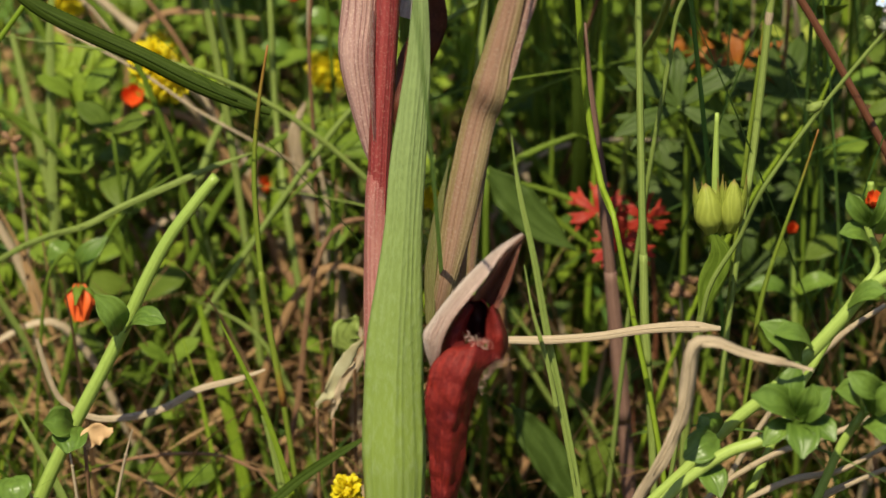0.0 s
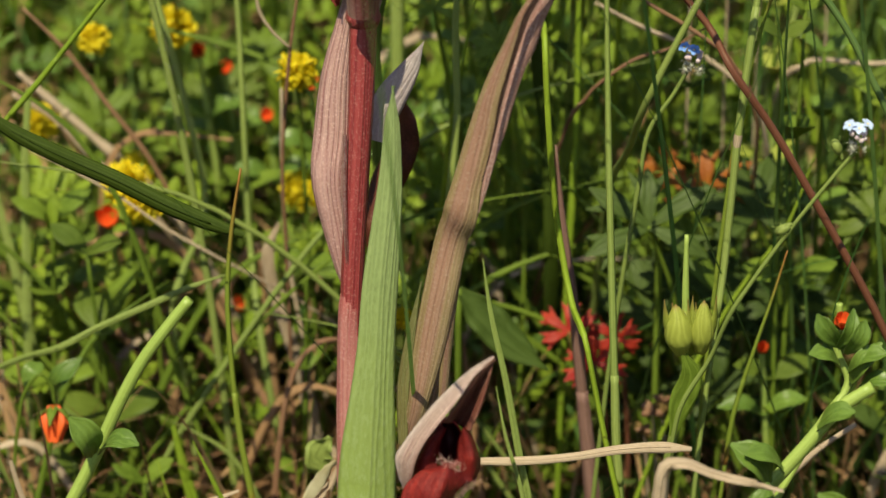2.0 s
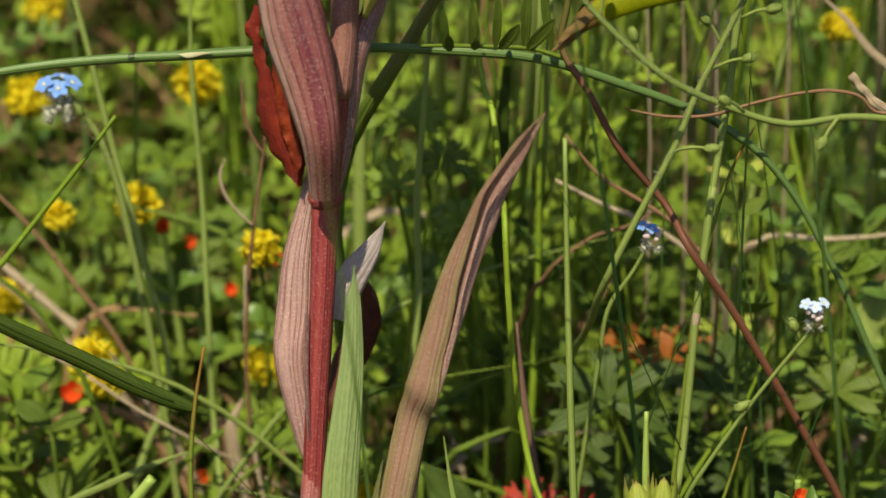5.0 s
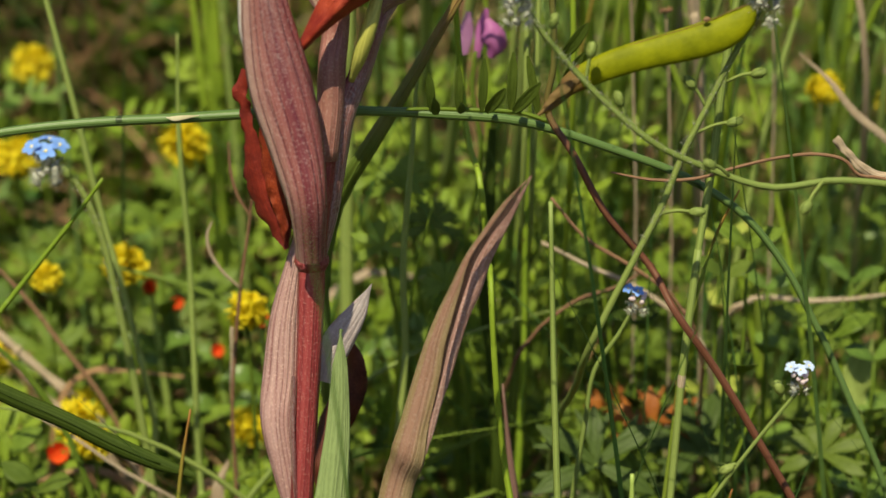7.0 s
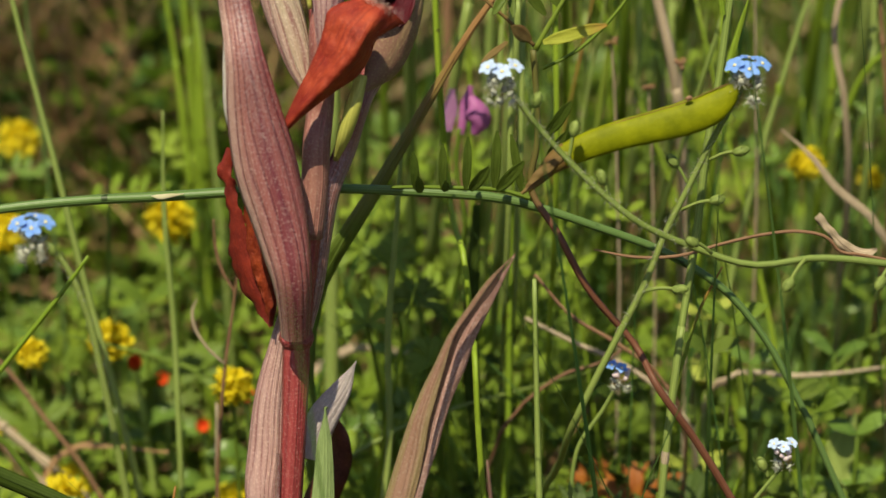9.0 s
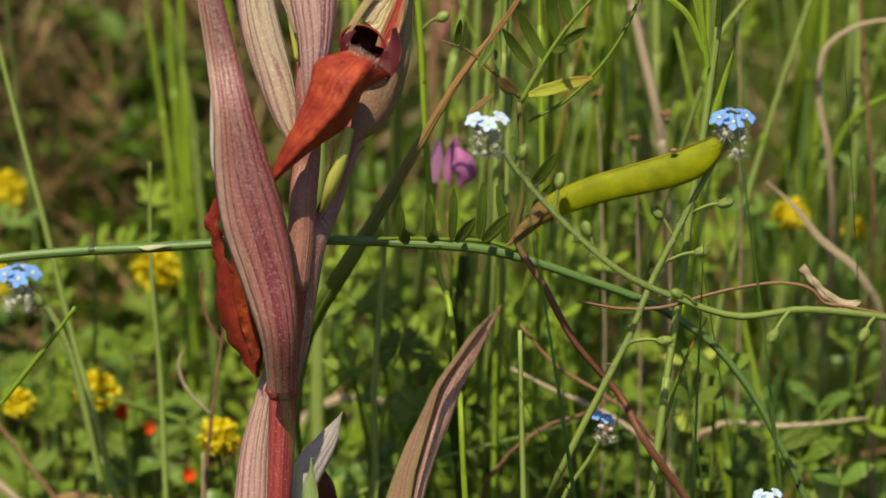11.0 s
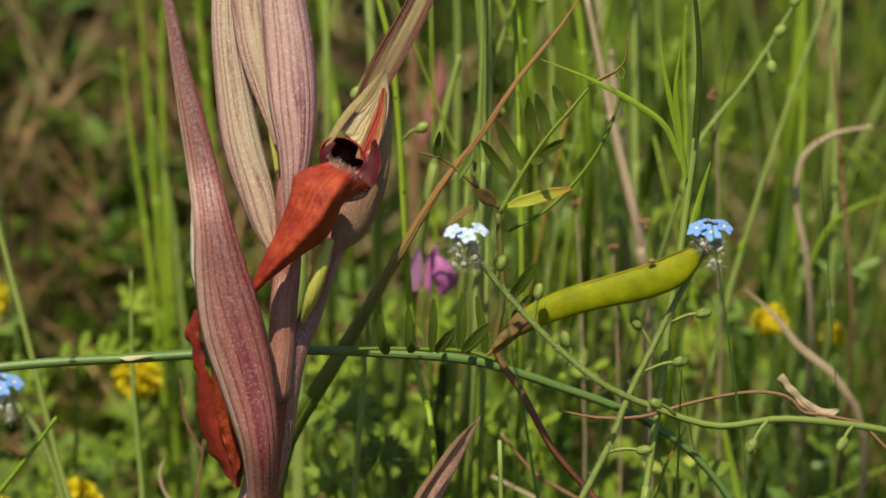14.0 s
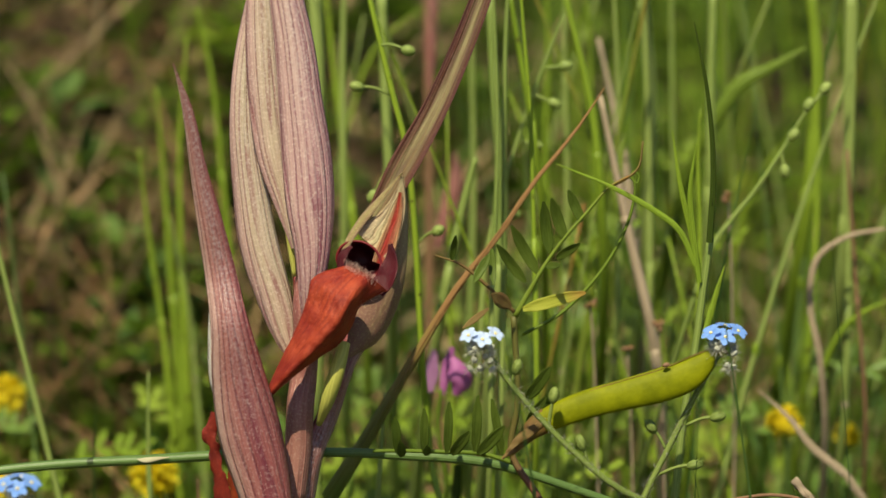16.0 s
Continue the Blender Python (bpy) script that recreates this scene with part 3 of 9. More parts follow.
    def build(self, name, mat, shift=Vector()):
        me = bpy.data.meshes.new(name)
        me.from_pydata([p - shift for p in self.v], [], self.f)
        layer = me.uv_layers.new(name="UVMap")
        loops = np.empty(len(me.loops), dtype=np.int32)
        me.loops.foreach_get("vertex_index", loops)
        layer.data.foreach_set("uv", np.array(self.t, dtype=np.float32)[loops].ravel())
        me.polygons.foreach_set("use_smooth", np.ones(len(me.polygons), dtype=bool))
        me.materials.append(M[mat])
        me.update()
        return me


def origin(ob):
    p = Vector()
    while ob:
        p += ob.location
        ob = ob.parent
    return p


def thing(name, at, label, category, group="", kind=""):
    root = new(name)
    root.location = at
    root.empty_display_size = 0.005
    return tagged(root, label, category, group, kind)


def part(name, geo, mat, parent, label=""):
    ob = new(name, geo.build(name, mat, origin(parent)))
    ob.parent = parent
    return tagged(ob, label)


def single(name, geo, mat, at, label, category, group="", kind=""):
    at = Vector(at)
    ob = new(name, geo.build(name, mat, at))
    ob.location = at
    return tagged(ob, label, category, group, kind)


BANK = ((0.43, 0.0), (0.50, 0.030), (0.56, 0.076), (0.64, 0.140), (0.75, 0.215), (0.95, 0.270), (4.0, 0.40), (12.0, 0.60), (400.0, 4.0))


def ground_z(x, y):
    """Level round the orchid; behind it a bank, steeper on one side."""
    rise = 0.0
    for (y0, z0), (y1, z1) in zip(BANK, BANK[1:]):
        if y0 <= y <= y1:
            rise = z0 + (z1 - z0) * (y - y0) / (y1 - y0)
    a = max(0.0, min(1.0, (x / max(y, 0.3) + 0.03) / 0.10)) if x > -1 else 0.0
    steep = 1.0 - 0.36 * a * a * (3 - 2 * a) * (1.0 if y < 1.5 else max(0.0, 1 - (y - 1.5) / 3))
    lumps = 0.016 * noise.noise(Vector((x * 22, y * 22, 1.7))) if 0.47 < y < 3 else 0.0
    return rise * steep + lumps * min(1.0, (y - 0.47) * 12) + 0.004 * noise.noise(Vector((x * 9, y * 9, 0.3)))


def rooted(pts, lean=0.0):
    """pts, listed from the top down, carried on to the ground."""
    pts = [Vector(p) for p in pts]
    a, b = pts[-2], pts[-1]
    g = ground_z(b.x, b.y)
    if b.z > g + 0.001:
        d = b - a
        d = d / max(-d.z, 0.3 * d.length)
        h = b.z - g
        if b.y > 0.43 and h > 0.075 and b.x > 0:
            # far stems come out of the bank behind them
            drop = 0.0
            while b.z - drop > ground_z(b.x, b.y + 0.75 * drop):
                drop += 0.001
            foot = Vector((b.x + max(-0.4, min(0.4, d.x)) * drop * 0.6, b.y + 0.75 * drop, b.z - drop - 0.003))
            pts += [b.lerp(foot, 0.35) + Vector((0, -0.004, -0.004)), foot]
            return pts
        pts.append(Vector((b.x + max(-0.8, min(0.8, d.x)) * h * 0.6 + lean, b.y + max(-0.5, min(0.5, d.y)) * h * 0.5, g - 0.002)))
    return pts


# ---- ground ----
def build_ground():
    xs = [-400, -60, -12, -4, -2, -1, -0.5] + [-0.3 + 0.0125 * i for i in range(49)] + [0.5, 1, 2, 4, 12, 60, 400]
    ys = [-400, -60, -12, -4, -1, -0.5, 0, 0.3] + [0.4 + 0.0125 * i for i in range(57)] + [1.2 + 0.15 * i for i in range(20)] + [6, 12, 60, 400]
    me = bpy.data.meshes.new("ground")
    verts = [(x, y, ground_z(x, y)) for y in ys for x in xs]
    nx = len(xs)
    me.from_pydata(verts, [], [(j * nx + i, j * nx + i + 1, (j + 1) * nx + i + 1, (j + 1) * nx + i) for j in range(len(ys) - 1) for i in range(nx - 1)])
    me.polygons.foreach_set("use_smooth", np.ones(len(me.polygons), dtype=bool))
    me.materials.append(M["soil"])
    me.uv_layers.new(name="UVMap")
    return tagged(new("ground", me), "brown meadow soil with patches of moss", "ground", kind="structure")


build_ground()


def mesh_arrays(name, verts, quads, uv, mat, label, category):
    """One mesh of very many pieces, from arrays: verts (n, 3), quads (m, 4), uv a row for each vert."""
    me = bpy.data.meshes.new(name)
    me.vertices.add(len(verts))
    me.vertices.foreach_set("co", verts.astype(np.float32).ravel())
    me.loops.add(quads.size)
    me.loops.foreach_set("vertex_index", quads.astype(np.int32).ravel())
    me.polygons.add(len(quads))
    me.polygons.foreach_set("loop_start", np.arange(0, quads.size, 4, dtype=np.int32))
    me.polygons.foreach_set("use_smooth", np.ones(len(quads), dtype=bool))
    layer = me.uv_layers.new(name="UVMap")
    layer.data.foreach_set("uv", uv[quads.ravel()].astype(np.float32).ravel())
    me.materials.append(M[mat])
    me.update(calc_edges=True)
    me.validate()
    return tagged(new(name, me), label, category, kind="stuff")


def blades(name, base, length, width, lean, az, mat, label, category, rows=5, droop=0.6, profile="grass", crease=0.35):
    """Many blades as one mesh: roots, lengths, half widths, first lean from upright and heading of each."""
    n = len(base)
    rng = np.random.default_rng(len(name) * 7 + n)
    s = np.linspace(0, 1, rows + 1)
    ang = lean[:, None] + droop * rng.uniform(0.2, 1.0, n)[:, None] * s[None, :] ** 1.5
    step = length[:, None] / rows
    hor = np.concatenate([np.zeros((n, 1)), np.cumsum(np.sin(ang[:, :-1]) * step, 1)], 1)
    ver = np.concatenate([np.zeros((n, 1)), np.cumsum(np.cos(ang[:, :-1]) * step, 1)], 1)
    cx, cy = np.cos(az)[:, None], np.sin(az)[:, None]
    px, py, pz = base[:, 0:1] + hor * cx, base[:, 1:2] + hor * cy, base[:, 2:3] + ver
    if profile == "grass":
        w = np.minimum(1.0, 1.6 * (1 - s)) ** 0.7 * (0.7 + 0.3 * np.minimum(1, s * 4))
    else:
        w = np.sin(np.pi * np.clip(s * 0.93 + 0.07, 0, 1)) ** 0.8
    w = np.maximum(w, 0.03)[None, :] * width[:, None]
    turn = rng.uniform(-0.9, 0.9, n)[:, None]
    sx, sy = -np.sin(az[:, None] + turn), np.cos(az[:, None] + turn)
    lift = crease * w
    left = np.stack([px - sx * w, py - sy * w, pz + lift], -1)
    mid = np.stack([px, py, pz], -1)
    right = np.stack([px + sx * w, py + sy * w, pz + lift], -1)
    verts = np.stack([left, mid, right], 2).reshape(-1, 3)
    uv = np.stack([np.broadcast_to(np.array([0, 0.5, 1.0])[None, None, :], (n, rows + 1, 3)), np.broadcast_to(s[None, :, None], (n, rows + 1, 3))], -1).reshape(-1, 2)
    q = []
    for i in range(rows):
        for j in range(2):
            a = i * 3 + j
            q.append((a, a + 1, a + 4, a + 3))
    quads = (np.array(q)[None] + (np.arange(n) * (rows + 1) * 3)[:, None, None]).reshape(-1, 4)
    return mesh_arrays(name, verts, quads, uv, mat, label, category)


def scatter(n, y0, y1, seed, left, right, power=1.0, clumps=0, spread=0.02):
    """n roots between y0 and y1, over an angle seen from the path; left and right: shares kept on either side; clumps: how many tufts they gather in."""
    rng = np.random.default_rng(seed)
    out = np.zeros((0, 2))
    while len(out) < n:
        k = clumps or 4 * n
        y = y0 + (y1 - y0) * rng.uniform(0, 1, k) ** power
        a = rng.uniform(-0.26, 0.30, k)
        share = left + (right - left) / (1 + np.exp(-(a - 0.03) / 0.012))
        keep = rng.uniform(0, 1, k) < share
        c = np.stack([a * y, y], 1)[keep]
        if clumps:
            c = c[rng.integers(0, len(c), n)] + rng.normal(0, 1, (n, 2)) * spread * (0.5 + 0.5 * rng.uniform(0, 1, (n, 1)))
            c = c[c[:, 1] > y0 - 0.01]
        out = np.concatenate([out, c])
    out = out[:n]
    z = np.array([ground_z(p, q) for p, q in out])
    return np.concatenate([out, z[:, None] - 0.001], 1), rng


def fronds(name, count, y0, y1, seed, left, right, tufts, spread, high, long, leaflet, mat, label, power=1.0, pairs=7):
    """Small feathery leaves as one mesh: each a bent midrib with paired leaflets and one at its end, in tufts."""
    base, r = scatter(count, y0, y1, seed, left, right, power, tufts, spread)
    n = len(base)
    base[:, 2] += r.uniform(0, 1, n) ** 1.3 * high * (0.55 + 0.45 * np.sin(base[:, 0] * 97 + base[:, 1] * 61))
    az, up = r.uniform(0, 6.28, n), r.uniform(0.1, 1.2, n)
    length = r.uniform(*long, n)
    s = np.repeat(np.linspace(0.2, 1.0, pairs), 2)[None, :]
    rise = up[:, None] * s - 0.75 * s ** 2
    hor = length[:, None] * s
    p = np.stack([base[:, 0:1] + np.cos(az)[:, None] * hor, base[:, 1:2] + np.sin(az)[:, None] * hor, base[:, 2:3] + length[:, None] * rise], -1).reshape(-1, 3)
    side = np.tile([1.0, -1.0], pairs)[None, :] * (1.15 - 0.75 * s)
    head = (az[:, None] + side).ravel()
    size = (r.uniform(*leaflet, n)[:, None] * (0.6 + 0.8 * np.sin(np.pi * (0.12 + 0.72 * s)))).ravel()
    k = len(p)
    blades(name, p, size, size * r.uniform(0.22, 0.34, k), r.uniform(0.7, 1.5, k), head, mat, label, "herbs", 3, 0.5, "leaf")


def build_meadow():
    # thin grass, mostly on one side of the orchid
    base, r = scatter(170, 0.53, 0.80, 1, 0.05, 1.0, 1.0, 80, 0.02)
    n = len(base)
    blades("meadow_grass", base, r.uniform(0.06, 0.22, n), r.uniform(0.0003, 0.0009, n), r.uniform(0.0, 0.30, n), r.uniform(0, 6.28, n), "meadow",
           "tall light green meadow grass behind the orchid", "grass", 7, 0.6)
    base, r = scatter(170, 0.45, 0.72, 12, 0.12, 1.0, 1.0)
    n = len(base)
    blades("slanting_grass", base, r.uniform(0.05, 0.15, n), r.uniform(0.0003, 0.0008, n), r.uniform(0.2, 1.0, n), r.uniform(0, 6.28, n), "meadow_blue",
           "thin slanting grass blades crossing one another", "grass", 7, 0.8)
    base, r = scatter(150, 0.44, 0.52, 17, 0.06, 1.0)
    n = len(base)
    blades("crossing_grass", base, r.uniform(0.12, 0.23, n), r.uniform(0.0002, 0.0005, n), r.uniform(0.15, 0.6, n), r.uniform(0, 6.28, n), "meadow_blue",
           "tall thin grass stems crossing one another", "grass", 10, 0.5)
    base, r = scatter(620, 0.43, 0.75, 11, 0.6, 1.0, 1.1, 130, 0.014)
    n = len(base)
    blades("fine_grass", base, r.uniform(0.03, 0.085, n), r.uniform(0.0003, 0.0008, n), r.uniform(0.0, 1.0, n), r.uniform(0, 6.28, n), "meadow",
           "fine thin grass blades among the herbs", "grass", 6, 0.8)
    for k, (count, mat, name, label) in enumerate(((330, "meadow", "thin_grass", "thin green grass blades crossing at all angles"), (150, "meadow_blue", "pale_grass", "thin bluish green grass blades"), (560, "litter", "thin_straw", "thin tan straws crossing among the grass"))):
        base, r = scatter(count, 0.415, 0.53, 60 + k, 1.0, 0.8)
        n = len(base)
        blades(name, base, r.uniform(0.03, 0.085, n), r.uniform(0.0002, 0.0006, n), r.uniform(0.1, 1.25, n), r.uniform(0, 6.28, n), mat, label, "litter" if mat == "litter" else "grass", 8, 0.7)
    # feathery and small-leaved herbs that cover the bank
    fronds("feathery_herbs", 1500, 0.47, 0.80, 51, 1.0, 0.55, 170, 0.012, 0.030, (0.010, 0.026), (0.0024, 0.0048), "meadow_low", "small feathery green leaves covering the bank")
    fronds("light_fronds", 720, 0.46, 0.70, 52, 1.0, 0.8, 90, 0.012, 0.045, (0.010, 0.024), (0.0026, 0.0055), "meadow", "lit feathery green leaves above the undergrowth")
    fronds("far_fronds", 1100, 0.72, 1.6, 53, 0.9, 0.9, 120, 0.03, 0.05, (0.02, 0.05), (0.005, 0.010), "meadow_low", "dark feathery growth higher on the bank")
    for k, (count, tufts, y0, y1, high, lo, hi, name, mat, left, right) in enumerate(((3200, 190, 0.445, 0.58, 0.040, 0.003, 0.009, "low_herbs", "meadow_low", 1.0, 0.55), (1250, 110, 0.45, 0.66, 0.055, 0.004, 0.011, "leafy_herbs", "meadow_blue", 0.9, 0.5),
                                                                            (3000, 150, 0.55, 0.90, 0.045, 0.004, 0.010, "bushy_herbs", "meadow_low", 0.7, 1.0), (1200, 80, 0.50, 0.80, 0.06, 0.004, 0.011, "light_herbs", "meadow", 0.6, 1.0), (2600, 160, 0.85, 2.4, 0.08, 0.008, 0.022, "far_herbs", "meadow_low", 0.8, 1.0))):
        base, r = scatter(count, y0, y1, 20 + k, left, right, 1.15, tufts, 0.009 + 0.003 * k)
        n = len(base)
        base[:, 2] += r.uniform(0, 1, n) ** 1.2 * high * (0.55 + 0.45 * np.sin(base[:, 0] * 97 + base[:, 1] * 61))
        blades(name, base, r.uniform(lo, hi, n), r.uniform(lo, hi, n) * 0.25, r.uniform(0.2, 1.7, n), r.uniform(0, 6.28, n), mat,
               "dense green herb leaves covering the soil", "herbs", 4, 0.8, "leaf")
    base, r = scatter(2200, 0.44, 0.8, 3, 1.0, 0.7, 1.2)
    n = len(base)
    base[:, 2] += r.uniform(0, 1, n) ** 2 * 0.03
    blades("dry_litter", base, r.uniform(0.012, 0.06, n), r.uniform(0.0003, 0.0010, n), r.uniform(1.0, 1.6, n), r.uniform(0, 6.28, n), "litter",
           "dry tan straw and dead grass lying among the herbs", "litter", 5, 0.5)
    base, r = scatter(2500, 0.43, 0.62, 31, 1.0, 0.85, 1.2)
    n = len(base)
    base[:, 2] += r.uniform(0, 1, n) * 0.045
    blades("dead_stalks", base, r.uniform(0.012, 0.05, n), r.uniform(0.0002, 0.0008, n), r.uniform(0.3, 1.7, n), r.uniform(0, 6.28, n), "litter",
           "thin brown dead stalks crossing among the herbs", "litter", 6, 0.7)
    base, r = scatter(1300, 0.60, 0.86, 6, 1.0, 0.12, 1.0, 60, 0.03)
    n = len(base)
    base[:, 2] += r.uniform(0, 1, n) * 0.045
    blades("dry_brushwood", base, r.uniform(0.015, 0.075, n), r.uniform(0.0003, 0.0011, n), r.uniform(0.5, 1.7, n), r.uniform(0, 6.28, n), "brush",
           "tangle of dry brown stalks on the bank", "litter", 5, 0.5)
    # the meadow goes on all round
    r = np.random.default_rng(40)
    xy = np.stack([r.uniform(-4, 4, 26000), r.uniform(-4, 6, 26000)], 1)
    seen = (xy[:, 1] > 0.38) & (np.abs(xy[:, 0] / np.maximum(xy[:, 1], 0.01) - 0.02) < 0.52)
    xy = xy[~seen & ~((np.abs(xy[:, 0]) < 0.5) & (xy[:, 1] > -0.4) & (xy[:, 1] < 0.45))]
    base = np.concatenate([xy, np.array([[ground_z(p, q) - 0.001] for p, q in xy])], 1)
    n = len(base)
    blades("surrounding_meadow", base, r.uniform(0.06, 0.24, n), r.uniform(0.002, 0.006, n), r.uniform(0.0, 0.7, n), r.uniform(0, 6.28, n), "meadow_low",
           "green meadow grass all round the place", "grass", 5, 0.8)
    # herbs and dry tangle beside and behind
    r = np.random.default_rng(41)
    xy = np.stack([r.normal(0.0, 1.7, 42000), r.normal(0.7, 1.8, 42000)], 1)
    edge = np.abs(xy[:, 0] / np.maximum(xy[:, 1], 0.01) - 0.02)
    xy = xy[~((xy[:, 1] > 0.36) & (edge < 0.38)) & ~((np.abs(xy[:, 0]) < 0.35) & (np.abs(xy[:, 1]) < 0.40))]
    base = np.concatenate([xy, np.array([[ground_z(p, q) - 0.001] for p, q in xy])], 1)
    n = len(base)
    base[:, 2] += r.uniform(0, 1, n) * 0.07
    blades("surrounding_herbs", base, r.uniform(0.012, 0.034, n), r.uniform(0.003, 0.008, n), r.uniform(0.2, 1.6, n), r.uniform(0, 6.28, n), "meadow",
           "green herb leaves all round the place", "herbs", 4, 0.8, "leaf")
    spot = np.stack([r.normal(0.0, 1.9, 70), r.normal(0.8, 1.9, 70)], 1)
    xy = spot[r.integers(0, 70, 7000)] + r.normal(0, 0.09, (7000, 2))
    edge = xy[:, 0] / np.maximum(xy[:, 1], 0.01) - 0.02
    xy = xy[~((xy[:, 1] > 0.3) & (np.abs(edge) < 0.40)) & (np.hypot(xy[:, 0], xy[:, 1]) > 0.55)]
    base = np.concatenate([xy, np.array([[ground_z(p, q) - 0.001] for p, q in xy])], 1)
    n = len(base)
    base[:, 2] += r.uniform(0, 1, n) * 0.10
    blades("surrounding_brushwood", base, r.uniform(0.04, 0.17, n), r.uniform(0.0006, 0.0026, n), r.uniform(0.4, 1.7, n), r.uniform(0, 6.28, n), "litter",
           "patches of dry brown stalks in the meadow", "litter", 5, 0.5)
    r = np.random.default_rng(4)
    xy = np.stack([r.uniform(-0.5, 0.5, 2500), r.uniform(-0.3, 0.36, 2500)], 1)
    base = np.concatenate([xy, np.array([[ground_z(p, q) - 0.001] for p, q in xy])], 1)
    n = len(base)
    blades("short_turf", base, r.uniform(0.012, 0.035, n), r.uniform(0.0005, 0.0012, n), r.uniform(0.1, 0.7, n), r.uniform(0, 6.28, n), "meadow",
           "short green turf in front of the orchid", "grass", 4, 0.7)
    base, r = scatter(3500, 2.0, 6.0, 5, 1.0, 1.0)
    n = len(base)
    blades("far_grass", base, r.uniform(0.04, 0.13, n), r.uniform(0.002, 0.006, n), r.uniform(0.2, 1.2, n), r.uniform(0, 6.28, n), "meadow_low",
           "low dark green growth on the slope further back", "grass", 5, 0.7)


build_meadow()


# ---- the orchid ----
def hairs(geo, path, count, length, out, seed, r=0.00006):
    """Short fine hairs that stand off a line."""
    rnd = random.Random(seed)
    line = spline(path, 40)
    for _ in range(count):
        p = line[rnd.randrange(len(line))] + Vector((rnd.uniform(-1, 1), rnd.uniform(-1, 1), rnd.uniform(-1, 1))) * 0.0006
        d = (Vector(out) + Vector((rnd.uniform(-0.8, 0.8), rnd.uniform(-0.8, 0.8), rnd.uniform(-0.8, 0.8)))).normalized()
        q = p + d * length * rnd.uniform(0.5, 1.2)
        geo.tube([p, p.lerp(q, 0.5) + Vector((0, 0, length * 0.08)), q], [r * 1.4, r, r * 0.3], 3, 3)


